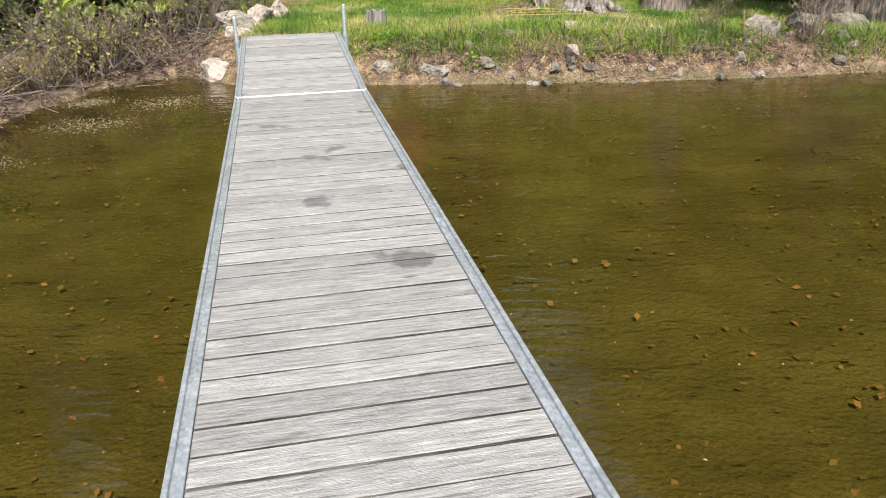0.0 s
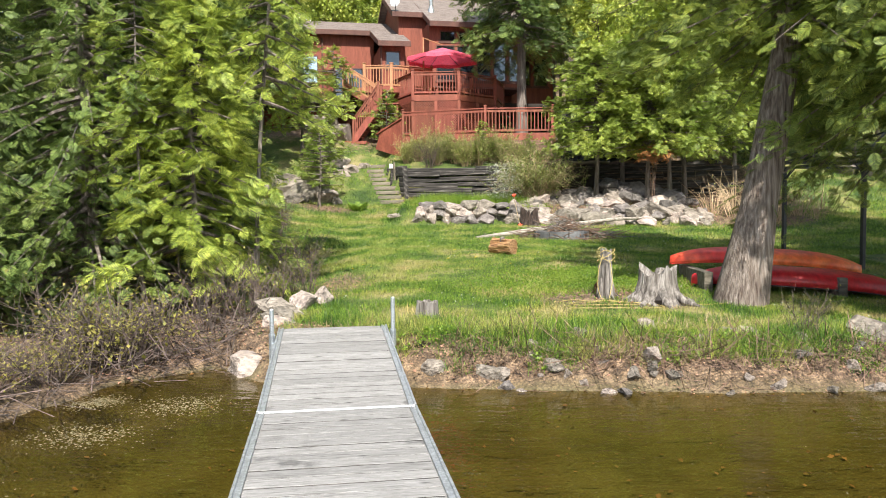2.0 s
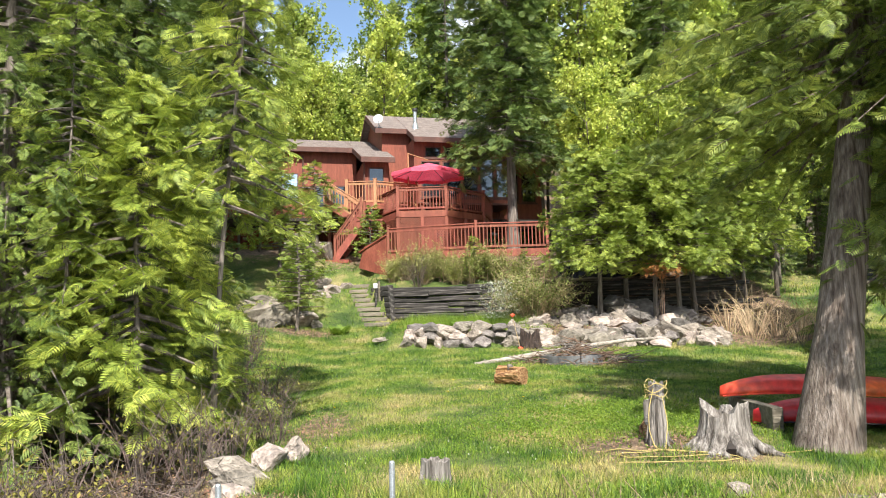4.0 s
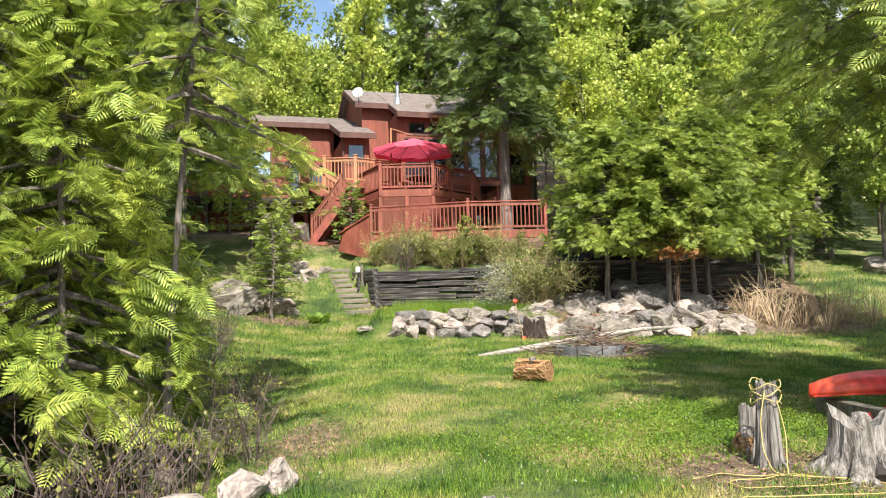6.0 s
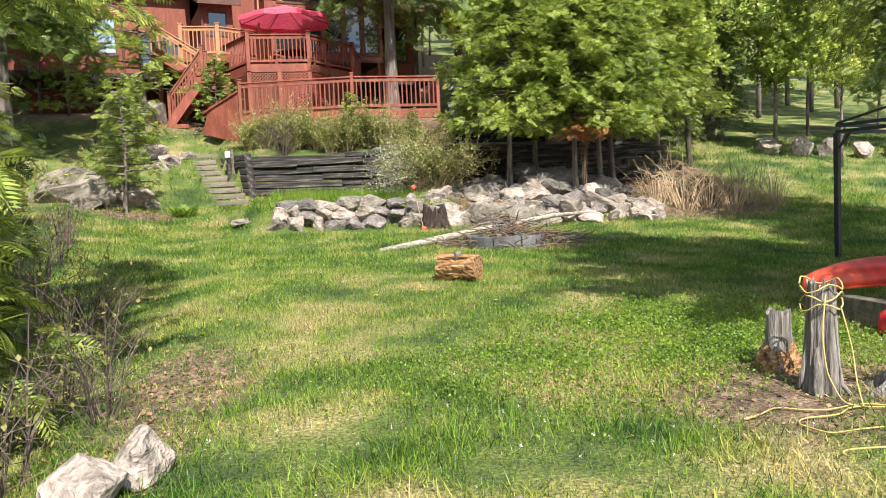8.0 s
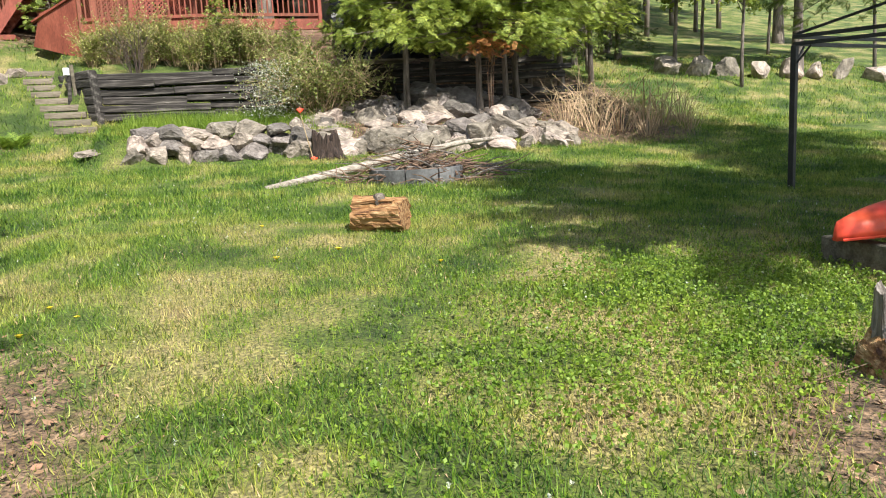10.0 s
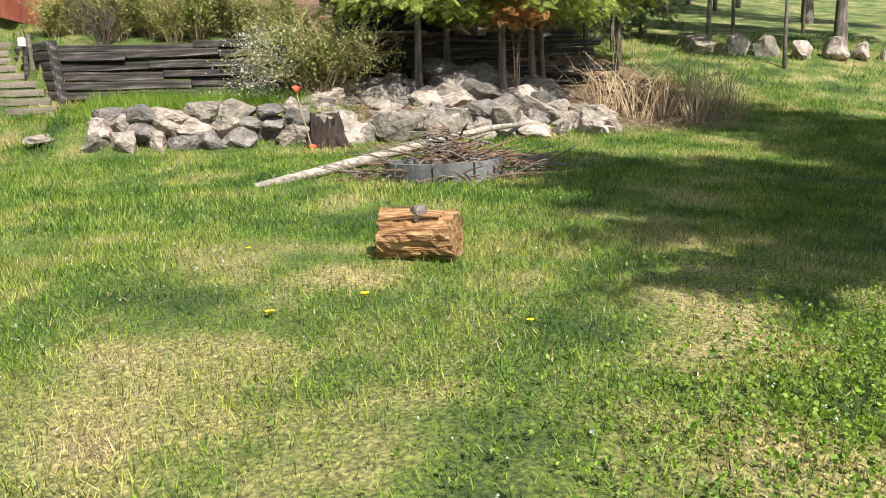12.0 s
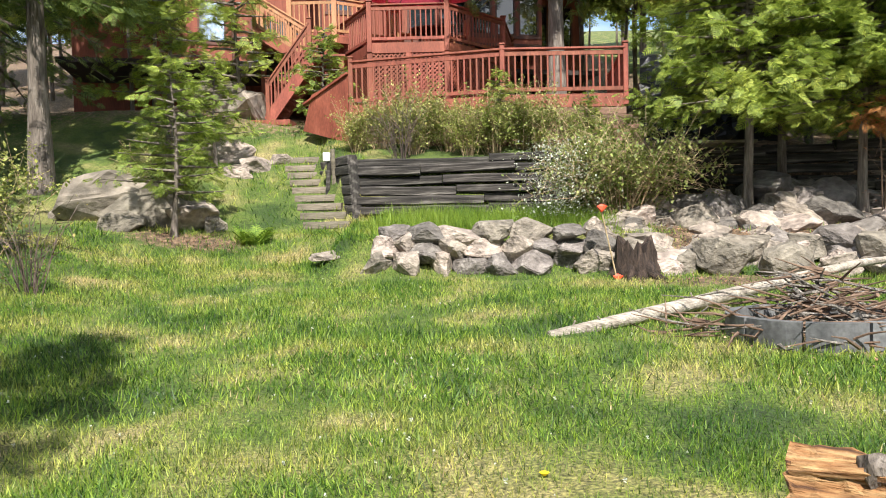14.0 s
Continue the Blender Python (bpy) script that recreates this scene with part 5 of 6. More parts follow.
def set_at(th, x, y, turn=0.0, scale=1.0, sink=0.05):
    th.matrix_basis = Matrix.Translation((x, y, gz(x, y) - sink)) @ Matrix.Rotation(turn, 4, "Z") @ Matrix.Diagonal((scale, scale, scale, 1))
    return th


def copy_at(th, x, y, turn=0.0, scale=1.0, sink=0.05):
    c = copy_thing(th, Matrix())
    return set_at(c, x, y, turn, scale, sink)


# the big leaning cedar by the kayaks, and its neighbour
big = conifer("cedar_tree", "large leaning cedar with stringy grey bark and overhanging boughs", 11.5, 3.0, 0.3, M["cedar"], M["bark_cedar"], base=0.37, branches=185, sprays=92, size=0.27, droop=0.28, power=0.5, lean=(2.2, 0.9), seed=1, fine=True)
set_at(big, 3.38, 13.75)
nb = conifer("cedar_tree", "tall cedar beside the lake with drooping boughs", 11, 3.0, 0.3, M["cedar"], M["bark_cedar"], base=0.34, branches=165, sprays=76, size=0.29, droop=0.38, power=0.6, lean=(0.7, 0.4), seed=2, fine=True)
set_at(nb, 5.75, 13.2)
copy_at(nb, 8.3, 13.0, 2.0, 1.1)
copy_at(nb, 6.5, 13.1, 3.2, 0.97)
# made-up cedar out of view, added to fill the shadow on the lawn
copy_at(nb, 9.8, 16.5, 4.4, 1.0)
copy_at(big, 11.5, 21.0, 1.6, 0.95)

# the dark group beside the dock
near_hem = conifer("hemlock_tree", "dense dark hemlock on the wooded bank", 12, 2.7, 0.14, M["spruce"], M["bark"], base=0.03, branches=240, sprays=66, size=0.23, droop=0.3, power=0.75, seed=13, fine=True, group="conifers on the bank")
set_at(near_hem, -6.9, 14.4)
copy_at(near_hem, -8.9, 12.6, 1.3, 1.0)
copy_at(near_hem, -10.9, 14.6, 4.0, 1.05)
copy_at(near_hem, -6.3, 16.4, 2.4, 0.85)
lf = conifer("hemlock_tree", "dense dark hemlock on the wooded bank", 12, 2.6, 0.2, M["spruce"], M["bark"], base=0.12, branches=120, sprays=34, size=0.36, droop=0.3, power=0.8, seed=3, group="conifers on the bank")
set_at(lf, -8.3, 17.2, 2.6, 1.0)
copy_at(lf, -12.5, 18.5, 3.0, 1.1)
copy_at(lf, -10.9, 21.5, 0.7, 1.0)
lc = conifer("cedar_sapling", "young bright-green cedar with a crooked stem", 11.2, 1.3, 0.042, M["cedar_bright"], M["bark"], base=0.3, branches=100, sprays=30, size=0.24, droop=0.3, power=0.45, lean=(0.5, -0.1), seed=4, fine=True, group="young cedars on the bank")
set_at(lc, -4.0, 14.4, 0, 1.0)
copy_at(lc, -5.6, 13.5, 2.0, 0.7)
low = conifer("cedar_sapling", "low bright-green cedar with feathery drooping sprays", 5.2, 1.55, 0.06, M["cedar_bright"], M["bark"], base=0.2, branches=84, sprays=46, size=0.3, droop=0.28, power=0.6, seed=14, fine=True, group="young cedars on the bank")
set_at(low, -4.95, 14.1)
copy_at(low, -5.9, 18.4, 4.4, 0.8)
copy_at(lc, -5.9, 16.9, 4.0, 0.85)

# small firs on the left slope by the steps
fir = conifer("fir_sapling", "small bright fir growing on the grassy slope", 2.7, 1.1, 0.05, M["cedar_bright"], M["bark"], base=0.25, branches=42, sprays=24, size=0.2, droop=0.12, power=0.8, seed=5, group="young firs on the slope")
set_at(fir, -6.3, 29.25, 0, 1.15)
copy_at(fir, -7.9, 33.6, 1.0, 1.5)
copy_at(fir, -6.6, 32.6, 2.2, 0.9)
copy_at(fir, -7.1, 36.2, 4.2, 1.5)
copy_at(fir, -4.55, 34.6, 3.0, 0.95)
copy_at(fir, -0.55, 31.75, 0.4, 0.62)
copy_at(fir, 1.2, 31.6, 2.6, 0.45)
copy_at(lf, -10.6, 27.5, 1.0, 0.85)
copy_at(lf, -13.5, 25.0, 2.0, 0.95)
copy_at(lf, -12.6, 34.5, 5.2, 1.1)
copy_at(lf, -15.5, 28.0, 0.2, 1.1)
# low hemlocks added to stand for dark undergrowth and shade behind the rocks
for x, y, a, s in ((6.9, 34.6, 0.5, 0.45), (9.0, 35.4, 1.9, 0.5), (11.2, 35.2, 3.3, 0.46), (13.4, 36.0, 4.6, 0.52), (10.4, 39.5, 0.9, 0.55), (12.7, 40.0, 3.0, 0.5), (15.2, 39.6, 4.1, 0.55)):
    copy_at(lf, x, y, a, s)

# cedars rising from the rocks
rc = conifer("cedar_tree", "rounded bright cedar with bare stems rising from the rocks", 5.4, 2.15, 0.09, M["cedar_bright"], M["bark"], base=0.36, branches=125, sprays=60, size=0.25, droop=0.18, power=0.5, seed=6, group="cedars among the rocks")
set_at(rc, 3.35, 28.9)
for x, y, a, s in ((5.0, 28.4, 1.1, 0.95), (5.8, 28.7, 2.4, 0.95), (6.5, 29.8, 3.9, 1.1), (4.4, 30.2, 5.0, 1.05), (7.6, 31.2, 0.6, 1.15), (8.9, 31.8, 2.0, 1.1)):
    copy_at(rc, x, y, a, s)

# the tall spruce beside the house
sp = conifer("spruce_tree", "tall spruce with a pale bare lower trunk beside the house", 17.5, 2.9, 0.22, M["spruce"], M["bark"], base=0.24, branches=210, sprays=66, size=0.42, droop=0.24, power=0.65, seed=7, group="tall spruces")
set_at(sp, 1.05, 35.4)
copy_at(sp, -9.5, 31.0, 3.3, 0.9)
sp_far = conifer("spruce_tree", "tall dark spruce standing in the woods", 17.5, 2.9, 0.2, M["spruce"], M["bark"], base=0.2, branches=130, sprays=26, size=0.6, droop=0.24, power=0.8, seed=17, group="tall spruces")
set_at(sp_far, -13.5, 44)
for x, y, a, s in ((9.5, 43, 4.0, 1.05), (-2.0, 58, 5.0, 1.15), (-3.4, 61, 2.2, 1.1), (0.8, 56, 0.4, 1.0), (14, 38, 0.9, 0.9), (-17, 38, 1.9, 1.0), (18.5, 33, 2.9, 0.85), (24, 40, 1.4, 1.0)):
    copy_at(sp_far, x, y, a, s)

# spring woods behind the house and up the slope
woods = []
for i, (h, s, n_) in enumerate(((13, 2.6, 1300), (15, 2.9, 1500), (11, 2.4, 1100), (14, 2.2, 900))):
    woods.append(broadleaf("broadleaf_tree", "slender spring tree in fresh yellow-green leaf", h, s, 0.13, M["leaf"], M["bark"], base=0.3, limbs=26, leaves=int(n_ * 1.9), size=0.25, seed=i, group="woods behind the house"))
spots = []
wr = random.Random(5)
while len(spots) < 100:
    x, y = wr.uniform(-34, 36), wr.uniform(45, 92)
    if abs(x + 1) > (y - 3) * 0.62 + 3:
        continue
    if -15 < x < 7 and y < 53:
        continue
    if -5 < x < 4 and y > 52 and wr.random() < 0.75:
        continue
    if all((x - a) ** 2 + (y - b_) ** 2 > 5.5 for a, b_ in spots):
        spots.append((x, y))
spots += [(-9.8, 37.5), (-11.5, 40), (-14, 36), (-12, 30.5), (-14.5, 32), (12, 36), (14, 33.5), (11, 34), (9.5, 38), (17, 36), (20, 36), (22, 33), (16, 41), (12, 46), (20, 44), (6.5, 41), (3.2, 44.5), (5.2, 43.4), (2.4, 47), (5.5, 46), (4, 49.5), (8, 47), (2, 51), (-6, 53), (-10.5, 51), (4.8, 38), (7.4, 36.8), (7.8, 39), (26, 36), (15, 31.5), (10.3, 32.6), (-17, 31), (-18, 25), (-16, 22), (29, 30), (24, 27)]
used = set()
for i, (x, y) in enumerate(spots):
    k = i % 4
    s = wr.uniform(0.75, 1.2) * (0.62 if y < 42 else 1.0)
    if k in used:
        copy_at(woods[k], x, y, wr.uniform(0, 6.28), s)
    else:
        used.add(k)
        set_at(woods[k], x, y, 0, s)


def shrub(name, label, h, spread, stems, material, leaf_n, size, twig, seed=0, group="", leaf_from=0.35, arch=0.3, twigs=6, thick=0.007):
    """Many thin stems from one root with forks, and small leaves."""
    r = np.random.default_rng(900 + seed)
    th = tree_thing(name, label, "shrub", group)
    bm = bmesh.new()
    loc = []
    for i in range(stems):
        a = r.uniform(0, 6.28)
        o = np.array((math.cos(a), math.sin(a), 0)) * spread * 0.25 * r.uniform(0, 1)
        d = np.array((math.cos(a), math.sin(a), 0)) * spread * r.uniform(0.1, 1.0)
        hh = h * r.uniform(0.55, 1.1)
        q = [o, o + d * 0.4 + (0, 0, hh * 0.55), o + d + (0, 0, hh * (1 - arch * r.uniform(0, 1)))]
        tube(bm, q, [thick, thick * 0.75, thick * 0.3], 3, cap=False)
        q = np.array(q)
        for _ in range(twigs):
            s = r.uniform(0.2, 0.95)
            o2 = np.array([np.interp(s, (0, 0.5, 1), q[:, c]) for c in range(3)])
            d2 = r.normal(0, 0.5, 3) + np.array((0, 0, 0.45))
            e2 = o2 + d2 * h * 0.28
            tube(bm, [o2, e2], [0.0035, 0.0018], 3, cap=False)
            if leaf_n:
                k = max(1, leaf_n // (stems * 5))
                loc.append(o2 + (e2 - o2) * r.uniform(0.2, 1.1, (k, 1)) + r.normal(0, 0.03, (k, 3)))
        if leaf_n:
            k = max(1, leaf_n // (stems * 5))
            s = r.uniform(leaf_from, 1, k)
            loc.append(np.stack([np.interp(s, (0, 0.5, 1), q[:, c]) for c in range(3)], 1) + r.normal(0, 0.03, (k, 3)))
    part("stem_tangle", bm, twig, th)["kind"] = "stuff"
    if leaf_n:
        loc = np.concatenate(loc)
        me = scatter("leaves", LEAF[0], LEAF[1], loc, frames_of(r.normal(0, 1, (len(loc), 3))), (size * r.uniform(0.5, 1.3, len(loc)))[:, None], material)
        add_mesh("leaves", me, th)
    return th


brush = shrub("brush_shrub", "tangled bare shoreline brush with olive-yellow buds", 0.8, 0.95, 70, M["bud"], 1000, 0.045, M["twig_grey"], 1, "shoreline brush", arch=0.8, twigs=7)
set_at(brush, -5.4, 9.2)
br = random.Random(8)
for i in range(46):
    x = br.uniform(-12.5, -4.2)
    sy = float(np.interp(x, SHORE_X, SHORE_Y))
    y = sy + br.uniform(0.25, 4.6)
    if y > 12.9 or (x > -4.6 and y < 11.4):
        continue
    copy_at(brush, x, y, br.uniform(0, 6.28), br.uniform(0.75, 1.3))
# uses the darker twig colour as painted shade below the trees
bare = shrub("bare_shrub", "leafless grey-brown shrub on the bank", 1.0, 0.6, 20, M["bud"], 140, 0.045, M["twig_grey"], 2, "bare shrubs")
set_at(bare, -3.6, 13.6)
for x, y, a, s in ((-3.3, 14.6, 1, 0.8), (-3.9, 15.7, 2, 1.1), (-4.3, 17.4, 3, 1.2), (-5.3, 19.4, 4, 1.3), (-3.7, 12.6, 5, 1.0), (-5.9, 22.5, 0.5, 1.0), (-6.5, 25, 1.5, 1.1), (-4.4, 13.0, 2.5, 1.2), (-2.5, 31.3, 0.4, 1.3), (3.2, 10.9, 2.0, 0.6), (4.4, 10.6, 3.3, 0.8)):
    copy_at(bare, x, y, a, s)
green = shrub("garden_shrub", "pale olive garden shrub in new leaf", 1.35, 0.9, 38, M["leaf_dark"], 3200, 0.055, M["twig_pale"], 3, "shrubs on the terrace")
set_at(green, -2.3, 31.8, 0, 0.85)
for x, y, a, s in ((-1.6, 32.0, 1, 0.85), (-3.0, 32.3, 2, 0.85), (-0.7, 31.6, 3, 0.9), (0.2, 31.7, 4, 0.85), (0.9, 31.5, 5, 0.7), (1.6, 31.6, 6, 0.5), (-3.5, 32.0, 0.4, 0.7), (-2.2, 32.4, 1.3, 0.95), (-1.2, 31.5, 2.2, 0.7), (-0.1, 32.0, 3.1, 0.9), (-6.8, 30.4, 2.1, 1.0), (-8.0, 26.4, 0.1, 1.2)):
    copy_at(green, x, y, a, s)
willow = shrub("flowering_shrub", "large arching shrub with silver-white blossom", 1.7, 1.45, 150, M["leaf_dark"], 9000, 0.06, M["twig_pale"], 4, arch=0.75, leaf_from=0.1)
set_at(willow, 1.3, 29.1, 0, 1.15)
rr = np.random.default_rng(44)
k = 2300
loc = np.stack([rr.normal(-0.95, 0.28, k), rr.normal(-0.45, 0.4, k), rr.uniform(0.15, 1.2, k)], 1)
add_mesh("blossom", scatter("blossom", LEAF[0], LEAF[1], loc, frames_of(rr.normal(0, 1, (k, 3))), (0.034 * rr.uniform(0.5, 1.3, k))[:, None], M["blossom"]), willow, "silver-white blossom sprays")
canes = shrub("cane_thicket", "thicket of pale dry canes", 1.7, 1.15, 26, M["bud"], 120, 0.05, M["twig_pale"], 5, "dry canes", arch=0.95, twigs=1, thick=0.012)
set_at(canes, 7.6, 27.6)
for x, y, a, s in ((8.4, 27.9, 1, 1.0), (9.2, 28.1, 2, 1.05), (8.8, 27.3, 3, 0.8), (7.0, 28.0, 4, 0.9), (9.9, 28.4, 5, 0.9), (8.0, 28.8, 0.3, 1.1), (10.8, 28.8, 2.3, 0.8), (10.2, 27.6, 1.2, 0.6)):
    copy_at(canes, x, y, a, s)
dead = shrub("dead_cedar", "small dead cedar with a rust-brown crown on a bare stem", 2.0, 0.28, 7, M["rust_leaf"], 60, 0.05, M["twig"], 6, leaf_from=0.9, twigs=3, thick=0.012)
k = 150
loc = np.stack([rr.normal(0.1, 0.28, k), rr.normal(-0.1, 0.22, k), rr.normal(1.72, 0.13, k)], 1)
way = np.stack([rr.normal(0, 1, k), rr.normal(0, 1, k), rr.normal(-0.35, 0.3, k)], 1)
add_mesh("crown", scatter("crown", FROND_FINE[0], FROND_FINE[1], loc, frames_of(way), (0.24 * rr.uniform(0.6, 1.3, k))[:, None], M["rust_leaf"]), dead, "drooping rust-brown dead sprays")
set_at(dead, 5.0, 27.9)

# ---------- lawn and litter ----------
BLADE = (np.array([(-0.5, 0, 0), (0.5, 0, 0), (0, 0.6, 1.0)]), np.array([(0, 1, 2)]))


def ground_points(k, x0, x1, y0, y1, want):
    x, y = rng.uniform(x0, x1, k), rng.uniform(y0, y1, k)
    keep = rng.uniform(0, 1, k) < want(x, y)
    x, y = x[keep], y[keep]
    return np.stack([x, y, height(x, y)], 1)


def patchy(x, y, f=1.0):
    return 0.5 + 0.28 * np.sin(x * 1.9 * f + 1.3 * np.sin(y * 1.1 * f)) + 0.28 * np.sin(y * 2.3 * f + 1.7 * np.sin(x * 0.9 * f) + 1.0)


def lawn_want(x, y):
    sy = np.interp(x, SHORE_X, SHORE_Y)
    return np.clip(1.0 - litter_at(x, y) * 0.93, 0, 1) * (y > sy + 0.5) * np.clip(0.2 + 0.8 * patchy(x, y) + rng.normal(0, 0.1, np.shape(x)), 0.38, 1)


def blades(name, pts, h, w_, material, label, lean=0.5):
    k = len(pts)
    a = rng.uniform(0, 6.28, k)
    up = np.stack([rng.normal(0, lean, k), rng.normal(0, lean, k), np.ones(k)], 1)
    up /= np.linalg.norm(up, axis=1, keepdims=True)
    x = np.stack([np.cos(a), np.sin(a), np.zeros(k)], 1)
    y = np.cross(up, x)
    rot = np.stack([x, y, up], 2)
    hh = h * rng.uniform(0.5, 1.35, k)
    sc = np.stack([np.full(k, 1.0)] * 3, 1)
    rot = rot * np.stack([np.full(k, w_), hh, hh], 1)[:, None, :]
    me = scatter(name, BLADE[0], BLADE[1], pts, rot, np.ones((k, 1)), material)
    return tagged(new(name, me), label, "grass", kind="stuff")


blades("grass", ground_points(620000, -6.5, 8.0, 10.4, 21.0, lambda x, y: lawn_want(x, y) * (1 - lush_at(x, y))), 0.05, 0.0065, M["grass"], "short patchy spring lawn with dry thatch")
blades("grass", ground_points(420000, -6.5, 8.0, 13.5, 20.8, lambda x, y: np.clip(lawn_want(x, y) * 1.2, 0, 1) * lush_at(x, y)), 0.055, 0.0075, M["grass_lush"], "thick green spring lawn")
blades("grass", ground_points(400000, -8, 14, 20.8, 30, lambda x, y: np.clip(lawn_want(x, y) * 1.2, 0, 1)), 0.07, 0.011, M["grass_lush"], "short green lawn in front of the stone wall")
blades("grass", ground_points(16000, -2.8, 1.0, 27.9, 30.5, lambda x, y: np.clip(patchy(x, y, 1.6) + 0.2, 0, 1)), 0.26, 0.014, M["fern"], "fresh green growth below the timber wall", 0.45)
blades("grass", ground_points(60000, -8, 22, 27, 36, lambda x, y: lawn_want(x, y) * ((x > 9) | (x < -3.2) | ((y > 27.4) & (y < 30.6) & (x < 0.9)))), 0.13, 0.02, M["grass"], "longer grass on the slopes and terrace")
tuft = lambda x, y: np.clip(patchy(x, y, 2.3) - 0.35, 0, 1) * (y > np.interp(x, SHORE_X, SHORE_Y) + 0.35) * (y < 14.5) * (1 - 0.5 * litter_at(x, y))
blades("tall_grass", ground_points(140000, -2.9, 8.5, 10.3, 14.5, tuft), 0.095, 0.008, M["grass"], "rank grass tufts along the bank", 0.6)
blades("dry_grass", ground_points(16000, -2.6, 7, 10.2, 12.2, lambda x, y: np.clip(patchy(x, y, 1.7) - 0.3, 0, 1) * (y > np.interp(x, SHORE_X, SHORE_Y) + 0.1)), 0.13, 0.006, M["straw"], "dead straw hanging down the bank", 1.1)
blades("dry_grass", ground_points(60000, -6.5, 8.5, 11, 27, lambda x, y: lawn_want(x, y) * np.clip(patchy(x * 1.3, y, 0.8) - 0.2, 0, 1)), 0.05, 0.009, M["straw"], "dry thatch among the lawn", 1.3)


def scatter_stuff(name, pts, size, material, label, lift=0.012, tilt=0.35, shape=LEAF):
    k = len(pts)
    way = turns(k, tilt)
    me = scatter(name, shape[0], shape[1], pts + np.array((0, 0, lift)), frames_of(way, spin=rng.normal(0, tilt, k)), (size * rng.uniform(0.5, 1.4, k))[:, None], material)
    return tagged(new(name, me), label, "ground cover", kind="stuff")


scatter_stuff("dead_leaves", ground_points(170000, -12, 12, 9.8, 31, lambda x, y: litter_at(x, y) ** 2 * (y > np.interp(x, SHORE_X, SHORE_Y) - 0.1) * 0.8), 0.04, M["litter_leaf"], "brown dead leaves on bare soil")
bank_want = lambda x, y: np.clip(patchy(x, y, 3.1) - 0.2, 0, 1) * (y > np.interp(x, SHORE_X, SHORE_Y) + 0.12) * (y < np.interp(x, SHORE_X, SHORE_Y) + 1.5) * 0.9
blades("bank_grass", ground_points(150000, -2.8, 9, 10.2, 12.6, bank_want), 0.13, 0.008, M["grass"], "green tufts hanging over the bank", 0.8)
blades("bank_grass", ground_points(90000, -1.6, 8, 10.0, 11.6, lambda x, y: np.clip(patchy(x, y, 1.3) - 0.3, 0, 1) * (y > np.interp(x, SHORE_X, SHORE_Y) + 0.3) * (y < np.interp(x, SHORE_X, SHORE_Y) + 1.3)), 0.17, 0.009, M["grass_lush"], "rank green grass in clumps on the bank", 0.7)
scatter_stuff("bank_plants", ground_points(22000, -1.5, 8, 10.2, 12.2, lambda x, y: bank_want(x, y) * np.clip(patchy(x, y, 1.9) - 0.5, 0, 1) * 2), 0.035, M["fern"], "small leafy plants on the bank", 0.06, 0.6, (CLUSTER_V, CLUSTER_F))
STICK = (np.array([(-0.012, 0, 0), (0.012, 0, 0), (0.008, 1, 0.05), (-0.008, 1, 0.05), (0, 0.5, 0.03)]), np.array([(0, 1, 4), (1, 2, 4), (2, 3, 4), (3, 0, 4)]))
scatter_stuff("shore_brushwood", ground_points(14000, -0.7, 7.5, 9.8, 12.2, lambda x, y: np.exp(-((y - np.interp(x, SHORE_X, SHORE_Y) - 0.35) / 0.28) ** 2)), 0.3, M["twig"], "tangle of dry sticks along the water's edge", 0.04, 0.5, STICK)
scatter_stuff("fallen_twigs", ground_points(9000, -12, 9, 9.9, 30, lambda x, y: litter_at(x, y) ** 2 * (y > np.interp(x, SHORE_X, SHORE_Y) - 0.15)), 0.3, M["twig"], "dry fallen twigs on the soil", 0.03, 0.12, STICK)
left_shore = ground_points(60000, -12, -3.3, -4, 12.5, lambda x, y: np.exp(-((y - np.interp(x, SHORE_X, SHORE_Y) - 0.5) / 0.6) ** 2) * (y > np.interp(x, SHORE_X, SHORE_Y) - 0.35))
left_shore[:, 2] = np.maximum(left_shore[:, 2], WATER) + rng.uniform(0, 0.22, len(left_shore))
scatter_stuff("shore_tangle", left_shore, 0.42, M["twig_grey"], "tangle of dry grey-brown twigs hanging over the water", 0.0, 0.45, STICK)
fern_want = lambda x, y: np.clip(1.25 * np.exp(-((x - 1.6) ** 2 / 2.2 + (y - 15.6) ** 2 / 1.0)) + 0.9 * np.exp(-((x - 0.2) ** 2 / 1.5 + (y - 14.6) ** 2 / 0.5)) + 0.8 * np.exp(-((x - 1.9) ** 2 / 0.2 + (y - 10.7) ** 2 / 0.1)) + 0.8 * np.exp(-((x - 0.35) ** 2 / 0.1 + (y - 10.9) ** 2 / 0.1)) + 0.7 * np.exp(-((x + 1.6) ** 2 / 2.5 + (y - 29.7) ** 2 / 0.25)), 0, 1)
scatter_stuff("ground_cover", ground_points(150000, -4, 5, 10.3, 30.5, fern_want), 0.023, M["fern"], "bright green leafy ground cover", 0.05, 0.6, (CLUSTER_V, CLUSTER_F))


